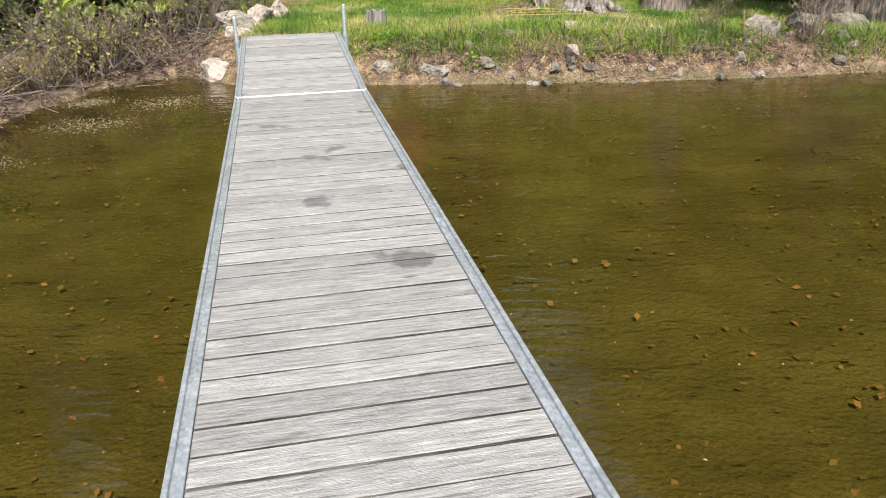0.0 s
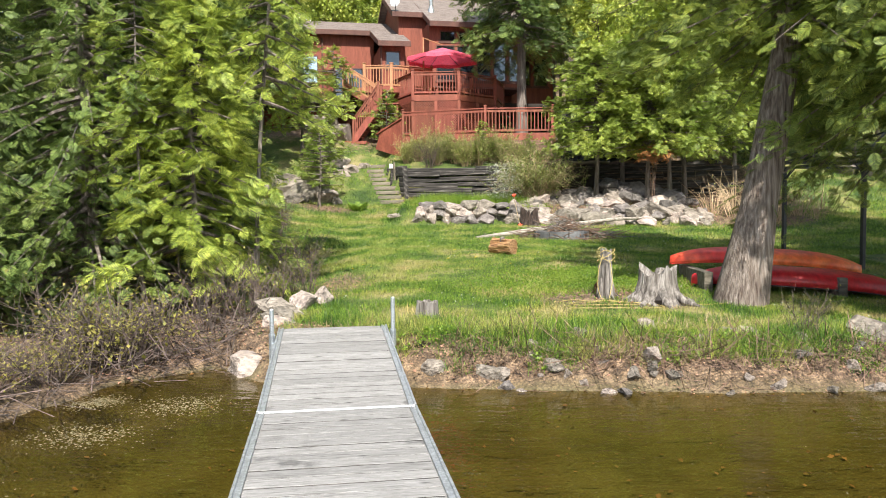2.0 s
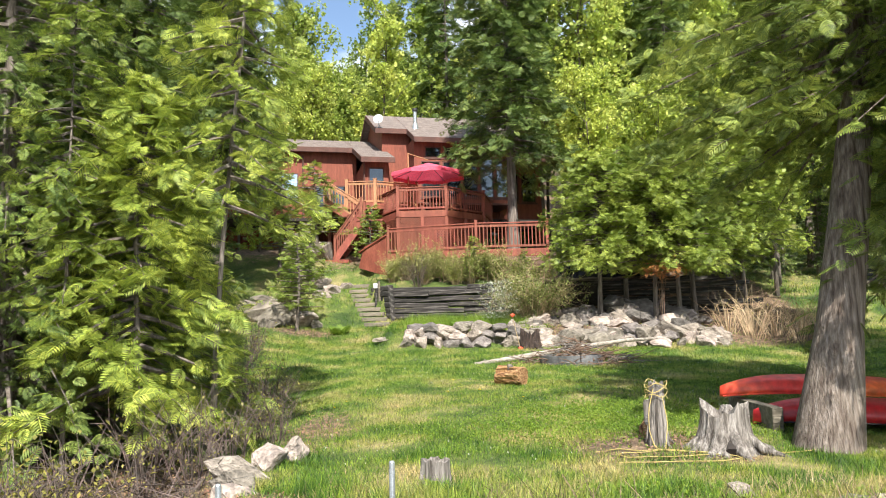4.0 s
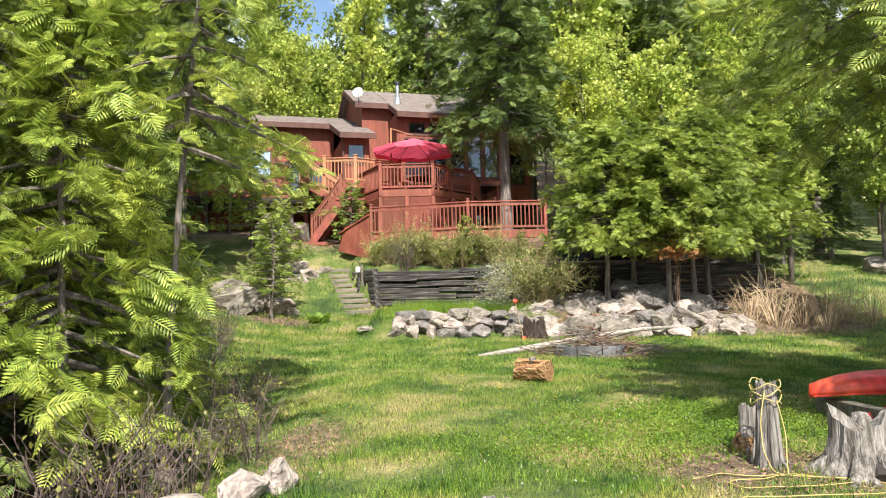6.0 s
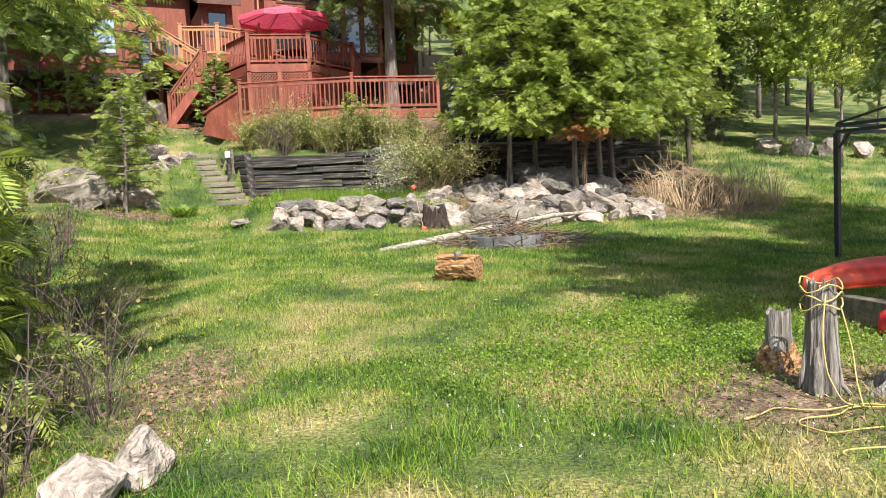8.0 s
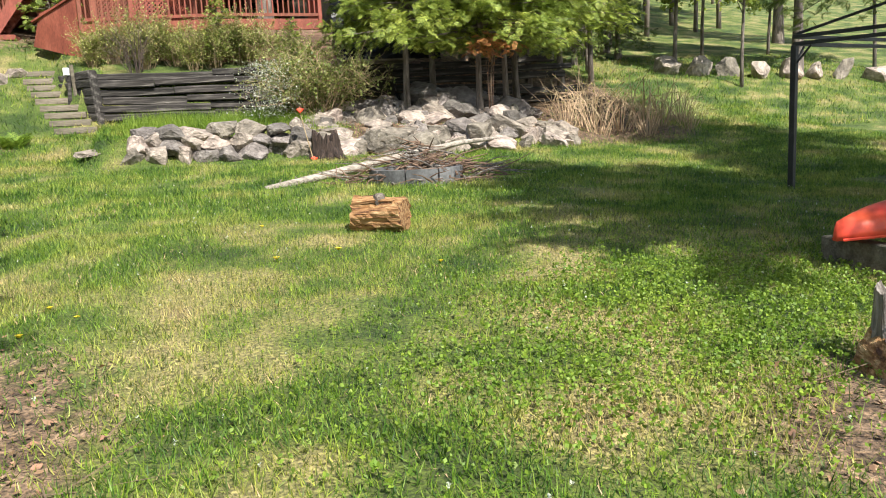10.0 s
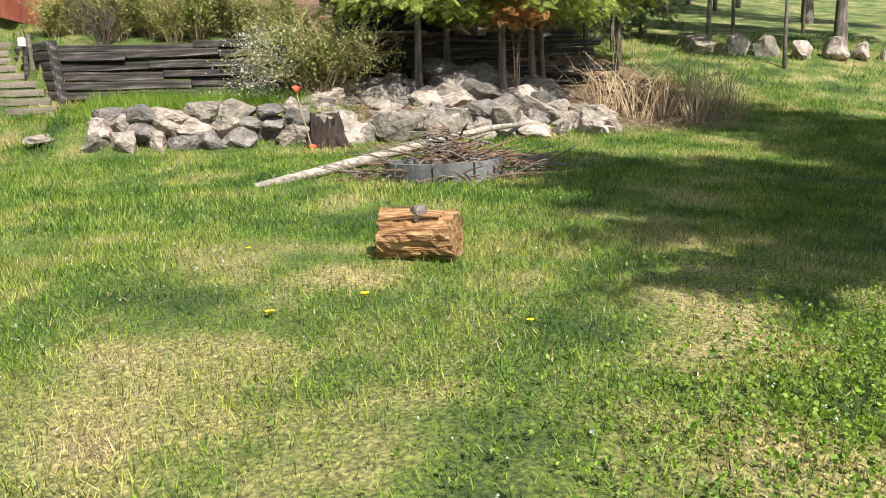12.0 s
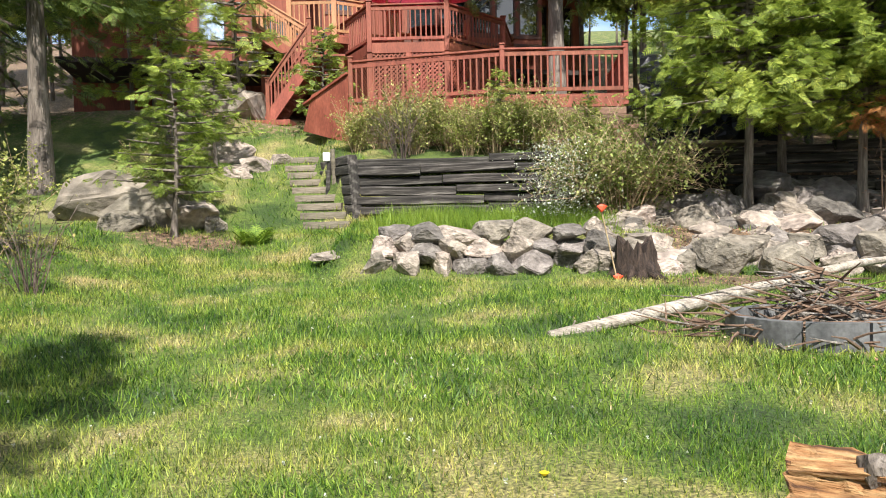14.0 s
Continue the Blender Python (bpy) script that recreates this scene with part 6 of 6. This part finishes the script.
# ---------- things on the lawn ----------
def rough_log(name, length, radius, material, seed, sides=16, rings=9, rough_=0.12, taper=0.0):
    """A knobbly cylinder along x with grooves."""
    r = random.Random(seed)
    bm = bmesh.new()
    ph = [r.uniform(0, 6.28) for _ in range(6)]
    R2 = []
    for i in range(rings + 1):
        t = i / rings
        ring = []
        for k in range(sides):
            a = 2 * math.pi * k / sides
            q = radius * (1 - taper * t) * (1 + rough_ * (0.5 * math.sin(3 * a + ph[0] + 2 * t) + 0.35 * math.sin(7 * a + ph[1] + 3 * t) + 0.25 * r.uniform(-1, 1)))
            ring.append(bm.verts.new((length * (t - 0.5) + 0.02 * r.uniform(-1, 1), q * math.cos(a), q * math.sin(a))))
        R2.append(ring)
    for p, q in zip(R2, R2[1:]):
        for k in range(sides):
            bm.faces.new((p[k], p[(k + 1) % sides], q[(k + 1) % sides], q[k]))
    bm.faces.new(R2[0][::-1])
    bm.faces.new(R2[-1])
    return bm


chunk = empty("log_chunk", Matrix.Translation((-0.02, 18.75, gz(-0.02, 18.75) + 0.155)) @ Matrix.Rotation(radians(-36), 4, "Z"), "short log with stripped orange-brown weathered wood on the lawn", "log")
part("wood", rough_log("wood", 0.52, 0.17, M["chunk"], 5, 30, 12, 0.24), M["chunk"], chunk)
kb = bmesh.new()
bmesh.ops.create_icosphere(kb, subdivisions=2, radius=0.085)
for v in kb.verts:
    v.co *= 1 + 0.3 * math.sin(v.co.x * 60) * math.sin(v.co.y * 50 + 1)
part("knot", kb, M["bark"], chunk, "dark grey knotted burl").matrix_basis = Matrix.Translation((0.03, -0.06, 0.165)) @ Matrix.Diagonal((0.75, 0.75, 0.75, 1))
for i in range(5):
    part("splinter", tube(bmesh.new(), [(-0.25, -0.1 + 0.04 * i, 0.13 + 0.008 * i), (0.0, -0.1 + 0.042 * i, 0.16), (0.18, -0.1 + 0.04 * i, 0.15)], [0.016, 0.022, 0.01], 5), M["chunk"], chunk)

pole_log = empty("fallen_pole", Matrix(), "long thin fallen trunk with knots lying across the brush pile", "log")
pts = [(-0.66, 22.9, 0.69), (0.6, 23.6, 0.84), (1.9, 24.4, 0.99), (3.4, 25.5, 1.13), (5.0, 26.7, 1.16)]
part("trunk", tube(bmesh.new(), pts, [0.06, 0.07, 0.066, 0.05, 0.03], 10), M["log"], pole_log, smooth=True)
for t in np.linspace(0.04, 0.9, 14):
    p = Vector([float(np.interp(t, (0, 0.25, 0.5, 0.75, 1), [q[c] for q in pts])) for c in range(3)])
    a = rnd.uniform(-0.5, 3.6)
    part("branch_stub", tube(bmesh.new(), [p, p + Vector((0.1 * math.cos(a), -0.1 * abs(math.cos(a)), 0.12 * math.sin(a)))], [0.016, 0.008], 5), M["log"], pole_log)

pit = empty("fire_pit", Matrix.Translation((1.6, 22.75, gz(1.6, 22.7))), "round fire pit ringed with curved grey blocks", "fire pit")
for i in range(9):
    a0, a1 = 2 * math.pi * i / 9 + 0.02, 2 * math.pi * (i + 1) / 9 - 0.02
    bm = bmesh.new()
    lo, hi = [], []
    for q in range(5):
        a = a0 + (a1 - a0) * q / 4
        for rr_, lst in ((0.72, lo), (0.62, hi)):
            lst.append((rr_ * math.cos(a), rr_ * math.sin(a)))
    outline = lo + hi[::-1]
    vb = [bm.verts.new((*p, -0.03)) for p in outline]
    vt = [bm.verts.new((*p, 0.2)) for p in outline]
    bm.faces.new(vb[::-1])
    bm.faces.new(vt)
    for q in range(len(outline)):
        s = (q + 1) % len(outline)
        bm.faces.new((vb[q], vb[s], vt[s], vt[q]))
    part("block", bm, M["steel_ring"], pit)
pile = empty("brush_pile", Matrix.Translation((1.75, 22.85, gz(1.6, 22.7))), "heap of dry sticks and twigs over the fire pit", "brush pile")
for i in range(290):
    a, rr_ = rnd.uniform(0, 6.28), rnd.uniform(0, 1.12)
    o = Vector((rr_ * math.cos(a) * 1.25, rr_ * math.sin(a) * 0.8, rnd.uniform(0.08, 0.52) * (1.2 - rr_)))
    L_ = rnd.uniform(0.25, 0.8)
    b_ = rnd.uniform(0, 6.28)
    d = Vector((math.cos(b_), math.sin(b_) * 0.7, rnd.uniform(-0.25, 0.35))) * L_
    o.z = max(o.z, 0.02)
    e = o + d
    e.z = max(e.z, 0.01)
    part("stick", tube(bmesh.new(), [o, (o + e) / 2 + Vector((0, 0, rnd.uniform(-0.03, 0.05))), e], [rnd.uniform(0.006, 0.022), 0.01, 0.004], 5), M["twig"] if i % 3 else M["dead"], pile)


def stump(name, label, h, r_top, r_base, seed, material, jag=0.06, roots=5, sides=26):
    """A weathered stump with a ragged rim and root flares."""
    r = random.Random(seed)
    th = empty(name, Matrix(), label, "stump")
    bm = bmesh.new()
    ph = [r.uniform(0, 6.28) for _ in range(4)]
    rings = []
    jags = [r.uniform(-jag, jag) for _ in range(sides)]
    for i in range(8):
        t = i / 7
        ring = []
        for k in range(sides):
            a = 2 * math.pi * k / sides
            flare = (r_base - r_top) * (1 - t) ** 2.2 * (0.7 + 0.5 * max(0, math.sin(roots * a + ph[0] + 0.9 * math.sin(2 * a + ph[3]))))
            q = r_top * (1 + 0.11 * math.sin(2 * a + ph[3] + 1.2 * t) + 0.07 * math.sin(5 * a + ph[1] + 0.9 * t) + 0.035 * math.sin(11 * a + ph[2] - 1.5 * t)) + flare
            ring.append(bm.verts.new((q * math.cos(a), q * math.sin(a), -0.06 + (h + 0.06) * t + (jags[k] if i == 7 else 0))))
        rings.append(ring)
    inner = [bm.verts.new((0.7 * v.co.x, 0.7 * v.co.y, v.co.z - r.uniform(0.02, 0.07))) for v in rings[-1]]
    mid = bm.verts.new((0, 0, h - 0.08))
    for p, q in zip(rings + [inner], rings[1:] + [inner]):
        if p is q:
            continue
        for k in range(sides):
            bm.faces.new((p[k], p[(k + 1) % sides], q[(k + 1) % sides], q[k]))
    for k in range(sides):
        bm.faces.new((rings[-1][k], rings[-1][(k + 1) % sides], inner[(k + 1) % sides], inner[k])) if not bm.faces.get((rings[-1][k], rings[-1][(k + 1) % sides], inner[(k + 1) % sides], inner[k])) else None
        bm.faces.new((inner[k], inner[(k + 1) % sides], mid))
    bmesh.ops.recalc_face_normals(bm, faces=bm.faces)
    part("wood", bm, material, th)
    for i in range(roots):
        a = i * 6.28 / roots + r.uniform(-0.3, 0.3)
        d = Vector((math.cos(a), math.sin(a), 0))
        part("root", tube(bmesh.new(), [d * r_top * 0.8 + Vector((0, 0, h * 0.45)), d * r_base * 0.85 + Vector((0, 0, h * 0.14)), d * r_base * 1.5 + Vector((0.05, 0.03, -0.03))], [r_top * 0.3, r_top * 0.22, r_top * 0.07], 7), material, th, smooth=True)
    return th


s1 = set_at(stump("tree_stump", "small grey stump in the grass near the dock", 0.26, 0.13, 0.16, 1, M["dead"], 0.015, 4), -1.1, 11.85, sink=0.02)
s2 = set_at(stump("tree_stump", "broad silvered stump with spreading roots and a hollow", 0.5, 0.24, 0.46, 2, M["dead"], 0.12, 9), 2.13, 13.4, sink=0.02)
s3 = set_at(stump("tree_stump", "tall silvered stump post wrapped with yellow rope", 0.74, 0.09, 0.15, 3, M["dead"], 0.05, 5), 1.42, 13.65, sink=0.02)
s4 = set_at(stump("tree_stump", "short rotten stump with brown decayed base", 0.45, 0.09, 0.16, 4, M["dead"], 0.03, 4), 1.48, 14.22, 1.0, sink=0.02)
rb = bmesh.new()
tube(rb, [(0, 0, -0.05), (0.01, 0, 0.06), (0.0, 0.01, 0.14), (0, 0, 0.22)], [0.2, 0.17, 0.14, 0.1], 18)
for v in rb.verts:
    v.co *= 1 + 0.16 * noise.noise(v.co * 14)
part("rotten_base", rb, M["chunk"], s4, "crumbling rust-brown rotten wood")
# no real hole: a solid near-black tube paints the shade of the opening
hollow = part("hollow", tube(bmesh.new(), [(-0.05, -0.34, 0.03), (0.0, -0.2, 0.12), (0.02, 0.0, 0.14)], [0.1, 0.1, 0.05], 8), M["dark_inside"], s2)
s5 = set_at(stump("root_clump", "dark upturned root clump against the stone wall", 0.42, 0.27, 0.36, 9, M["root"], 0.2, 9), 0.95, 26.55, sink=0.02)

rope = empty("rope", Matrix(), "yellow nylon rope tied round the stump and trailing on the soil", "rope")


def rope_run(pts):
    cu = bpy.data.curves.new("strand", "CURVE")
    cu.dimensions, cu.bevel_depth, cu.bevel_resolution = "3D", 0.0052, 2
    sp_ = cu.splines.new("NURBS")
    pts = [(p[0] + 0.12, p[1] + 0.35, p[2]) for p in pts]
    pts = [p if i == 0 or p[2] > zb + 0.1 else (p[0] + rnd.uniform(-0.06, 0.06), p[1] + rnd.uniform(-0.1, 0.1), gz(p[0], p[1]) + 0.03) for i, p in enumerate(q for a, c in zip(pts, pts[1:] + pts[-1:]) for q in (a, tuple((u + w_) / 2 for u, w_ in zip(a, c))))]
    sp_.points.add(len(pts) - 1)
    for q, p in zip(sp_.points, pts):
        q.co = (*p, 1)
    sp_.use_endpoint_u, sp_.order_u = True, 4
    cu.materials.append(M["rope"])
    ob = new("strand", cu)
    ob.parent = rope
    return ob


zb = gz(1.42, 13.55)
rope_run([(1.3 + (0.135 + 0.01 * math.sin(i)) * math.cos(i * 0.5), 13.3 + 0.135 * math.sin(i * 0.5), zb + 0.55 + 0.012 * i * 0.4 + 0.03 * math.sin(i * 1.7)) for i in range(44)])
rope_run([(1.24, 13.17, zb + 0.68), (1.16, 13.1, zb + 0.45), (1.14, 13.03, zb + 0.2), (1.2, 12.95, zb + 0.03), (1.6, 12.85, zb + 0.01), (1.9, 12.9, zb + 0.01)])
rope_run([(1.33, 13.15, zb + 0.6), (1.37, 13.08, zb + 0.3), (1.3, 12.98, zb + 0.05), (1.2, 12.9, zb + 0.012), (0.85, 12.75, zb + 0.012), (0.7, 12.6, zb + 0.012), (0.95, 12.5, zb + 0.012), (1.4, 12.6, zb + 0.01), (1.8, 12.75, zb), (2.1, 12.6, zb), (1.7, 12.35, zb), (1.0, 12.3, zb), (0.6, 12.2, zb)])
rope_run([(0.5, 12.9, zb + 0.012), (0.75, 13.0, zb + 0.012), (1.05, 12.85, zb + 0.012), (1.3, 13.0, zb + 0.012), (1.65, 12.8, zb + 0.012), (2.0, 13.0, zb + 0.01), (2.6, 12.9, zb), (3.2, 13.25, zb + 0.1), (3.45, 13.4, zb + 0.35)])


def kayak(name, label, length, beam_w, depth, material):
    """An upturned hull: pointed ends, rounded bottom up, a flat deck below."""
    th = empty(name, Matrix(), label, "kayak")
    bm = bmesh.new()
    nst, ncs = 22, 13
    rings = []
    for i in range(nst + 1):
        t = 2 * i / nst - 1
        w_ = beam_w / 2 * max(0.02, (1 - abs(t) ** 3.0)) ** 0.7
        sheer = 0.11 * abs(t) ** 3
        dd = depth * (1 - 0.45 * abs(t) ** 4)
        ring = []
        for k in range(ncs + 1):
            a = math.pi * k / ncs
            y = w_ * math.cos(a) * (1 + 0.08 * math.sin(2 * a) ** 2)
            z = dd * max(0.0, math.sin(a)) ** 0.75 + (0.02 if k == ncs // 2 or k == ncs - ncs // 2 else 0)
            ring.append(bm.verts.new((t * length / 2, y, z - sheer + 0.1)))
        rings.append(ring)
    for p, q in zip(rings, rings[1:]):
        for k in range(ncs):
            bm.faces.new((p[k], q[k], q[k + 1], p[k + 1]))
        bm.faces.new((p[ncs], q[ncs], q[0], p[0]))
    bm.faces.new(rings[0])
    bm.faces.new(rings[-1][::-1])
    bmesh.ops.recalc_face_normals(bm, faces=bm.faces)
    part("hull", bm, material, th, smooth=True)
    bm = bmesh.new()
    for s in (-1, 1):
        tube(bm, [(t * length / 2, s * (beam_w / 2 * max(0.02, (1 - abs(t) ** 3.0)) ** 0.7 + 0.004), 0.105 - 0.11 * abs(t) ** 3) for t in np.linspace(-0.98, 0.98, 19)], 0.012, 6)
    part("gunwale", bm, M["black_metal"] if "red" in label else material, th)
    return th


ky1 = kayak("kayak", "faded orange kayak lying upside down on timbers", 3.25, 0.66, 0.24, M["orange_hull"])
ky1.matrix_basis = Matrix.Translation((4.5, 15.9, 0.42)) @ Matrix.Rotation(radians(3.2), 4, "Y") @ Matrix.Rotation(radians(-2), 4, "Z")
ky2 = kayak("kayak", "scuffed red kayak lying upside down beside the cedar", 3.4, 0.68, 0.3, M["red_hull"])
ky2.matrix_basis = Matrix.Translation((4.74, 15.05, 0.1)) @ Matrix.Rotation(radians(4), 4, "Y") @ Matrix.Rotation(radians(-3), 4, "Z")
for x, zt in ((3.2, 0.47), (5.3, 0.37)):
    tb = empty("support_timber", Matrix.Translation((x, 15.4, 0)), "weathered timber carrying the kayaks", "timber", "timbers under the kayaks")
    g = gz(x, 15.4)
    part("beam", boxed((-0.07, -0.75, g - 0.05), (0.07, 0.95, max(zt, g + 0.06)), 0.01), M["step_wood"], tb)

# black gazebo frame
gaz = empty("gazebo_frame", Matrix.Translation((6.42, 20.2, 0)) @ Matrix.Rotation(radians(16.5), 4, "Z"), "black steel gazebo frame without its cover", "gazebo")
W_, D_, TOP = 3.2, -2.4, 2.47
turn_g = Matrix.Rotation(radians(16.5), 2)
for x in (0, W_):
    for y in (0, D_):
        q = turn_g @ Vector((x, y))
        g = gz(6.42 + q.x, 20.2 + q.y)
        part("post", boxed((x - 0.04, y - 0.04, g - 0.05), (x + 0.04, y + 0.04, TOP - 0.12), 0.006), M["black_metal"], gaz)
        part("foot_plate", boxed((x - 0.09, y - 0.09, g - 0.02), (x + 0.09, y + 0.09, g + 0.012), 0.003), M["black_metal"], gaz)
        part("roof_bar", beam(bmesh.new(), (x, y, TOP + 0.03), (W_ / 2, D_ / 2, TOP + 0.62), 0.04, 0.04), M["black_metal"], gaz)
        for dx, dy in ((0.24 if x == 0 else -0.24, 0), (0, -0.24 if y == 0 else 0.24)):
            part("corner_brace", beam(bmesh.new(), (x, y, TOP - 0.4), (x + dx, y + dy, TOP - 0.13), 0.022, 0.022), M["black_metal"], gaz)
for a, b_ in (((0, 0), (W_, 0)), ((0, D_), (W_, D_)), ((0, 0), (0, D_)), ((W_, 0), (W_, D_))):
    for dz in (0, -0.1):
        part("top_bar", beam(bmesh.new(), (*a, TOP + dz), (*b_, TOP + dz), 0.05, 0.05), M["black_metal"], gaz)

# tarpaulin beside the lower deck
bm = bmesh.new()
nx, ny = 14, 12
grid = [[bm.verts.new((2.45 + 2.9 * i / nx, 32.1 + 0.5 * j / ny + 0.1 * math.sin(i * 1.1 + j), 5.25 - 2.2 * (1 - (1 - j / ny) ** 1.4) * 0 - 2.05 * (1 - j / ny) - 0.28 * i / nx + 0.09 * math.sin(i * 1.7) * math.sin(j * 1.3))) for i in range(nx + 1)] for j in range(ny + 1)]
for j in range(ny):
    for i in range(nx):
        bm.faces.new((grid[j][i], grid[j][i + 1], grid[j + 1][i + 1], grid[j + 1][i]))
bmesh.ops.solidify(bm, geom=bm.faces[:], thickness=0.01)
tarp = tagged(mesh_object("tarpaulin", bm, M["tarp"]), "black plastic sheet draped over a stack beside the deck", "tarpaulin")
tarp_stack = tagged(mesh_object("covered_stack", boxed((2.8, 32.75, 3.1), (5.2, 34.2, 4.9), 0.05), M["dark_inside"]), "dark stack under the plastic sheet", "wood stack")

# marker stake with red tape
stake = empty("marker_stake", Matrix.Translation((0.55, 26.3, gz(0.55, 26.3))), "thin pale stake with red marking tape", "stake")
part("stick", tube(bmesh.new(), [(0.1, 0, -0.05), (-0.1, 0.05, 0.95)], [0.012, 0.009], 6), M["twig_pale"], stake)
for x, z in ((-0.1, 0.93), (0.1, 0.0)):
    bm = bmesh.new()
    bmesh.ops.create_icosphere(bm, subdivisions=1, radius=0.06)
    for v in bm.verts:
        v.co.x *= 1 + 0.5 * math.sin(v.co.z * 70)
        v.co.y *= 0.5
    part("tape", bm, M["flag_red"], stake, "bright red tape").matrix_basis = Matrix.Translation((x, 0, z + 0.02))

# dandelions
def dandelion():
    d = empty("dandelion", Matrix(), "small yellow dandelion in the lawn", "flower", "dandelions")
    part("stalk", tube(bmesh.new(), [(0, 0, 0), (0.005, 0, 0.07)], 0.003, 5), M["fern"], d)
    bm = bmesh.new()
    bmesh.ops.create_cone(bm, cap_ends=True, segments=12, radius1=0.008, radius2=0.024, depth=0.016, matrix=Matrix.Translation((0.005, 0, 0.078)))
    part("head", bm, M["dandelion"], d)
    return d


dn = set_at(dandelion(), -1.1, 19.5)
for x, y in ((-2.8, 17.2), (-2.6, 16.9), (-2.9, 16.6), (-0.6, 18.0), (-1.15, 17.9), (0.1, 17.3), (-4.0, 15.6)):
    copy_at(dn, x, y, rnd.uniform(0, 6), rnd.uniform(0.8, 1.2))

# white clover heads dotted over the lawn
scatter_stuff("lawn_flowers", ground_points(1500, -5, 7, 12.5, 26.5, lambda x, y: 0.5 * (1 - litter_at(x, y))), 0.015, M["blossom"], "tiny white flower heads dotted over the lawn", 0.055, 0.3, (CLUSTER_V, CLUSTER_F))

# drift on and under the water
k = 1500
x, y = rng.uniform(-7, 9, k), rng.uniform(0.5, 10.2, k)
keep = (y < np.interp(x, SHORE_X, SHORE_Y) - 0.1)
pts = np.stack([x, y, np.full(k, WATER + 0.003)], 1)[keep]
scatter_stuff("floating_debris", pts, 0.014, M["debris"], "specks and leaf bits floating on the lake", 0, 0.05)
k = 2500
x, y = rng.uniform(-7, 9, k), rng.uniform(0.5, 10.2, k)
pts = np.stack([x, y, height(x, y)], 1)
pts = pts[pts[:, 2] < WATER - 0.1]
scatter_stuff("sunken_leaves", pts, 0.05, M["litter_leaf"], "sunken leaves and sticks on the lake bed", 0.02, 0.3)

tub = kayak("upturned_boat", "small dull-blue boat upturned in the shade of the trees", 1.5, 0.75, 0.34, M["blue_paint"])
tub["category"] = "boat"
tub.matrix_basis = Matrix.Translation((-6.1, 17.2, gz(-6.1, 17.2) - 0.06)) @ Matrix.Rotation(0.25, 4, "Z")

# lamp at the head of the garden steps
lamp = empty("path_lamp", Matrix.Translation((-4.05, 31.5, gz(-4.05, 31.5))), "small white-capped lamp on a leaning dark post beside the steps", "garden lamp")
part("post", tube(bmesh.new(), [(0, 0, -0.1), (0.06, 0.02, 0.78)], [0.05, 0.04], 7), M["tie"], lamp)
part("post", tube(bmesh.new(), [(0.16, 0.05, -0.1), (0.12, 0.04, 0.95)], [0.05, 0.045], 7), M["step_wood"], lamp)
part("lamp_head", boxed((-0.06, -0.06, 0.7), (0.08, 0.06, 0.88), 0.015), M["white"], lamp, "white lamp head")

# pale scum drifting by the left bank
k = 2600
which = rng.integers(0, 4, k)
cx, cy = np.array((-3.75, -4.25, -3.3, -4.2))[which], np.array((8.3, 6.9, 9.3, 9.4))[which]
rx, ry = np.array((0.5, 0.55, 0.45, 0.3))[which], np.array((0.35, 0.28, 0.4, 0.25))[which]
x, y = cx + rng.normal(0, 0.5, k) * rx, cy + rng.normal(0, 0.5, k) * ry
keep = y < np.interp(x, SHORE_X, SHORE_Y) - 0.05
scatter_stuff("pond_scum", np.stack([x, y, np.full(k, WATER + 0.003)], 1)[keep], 0.022, M["debris"], "pale mats of scum and leaf bits on the water", 0, 0.03)
fern_clump = tree_thing("fern_clump", "bright green fern clump beside a cut stump", "fern")
rf = np.random.default_rng(3)
k = 26
a = rf.uniform(0, 6.28, k)
way = np.stack([np.cos(a), np.sin(a), rf.uniform(0.5, 1.6, k)], 1)
add_mesh("leaves", scatter("leaves", FROND_FINE[0], FROND_FINE[1], rf.normal(0, 0.05, (k, 3)) * (1, 1, 0), frames_of(way), (0.5 * rf.uniform(0.7, 1.2, k))[:, None], M["fern"]), fern_clump)
set_at(fern_clump, -4.95, 29.2)
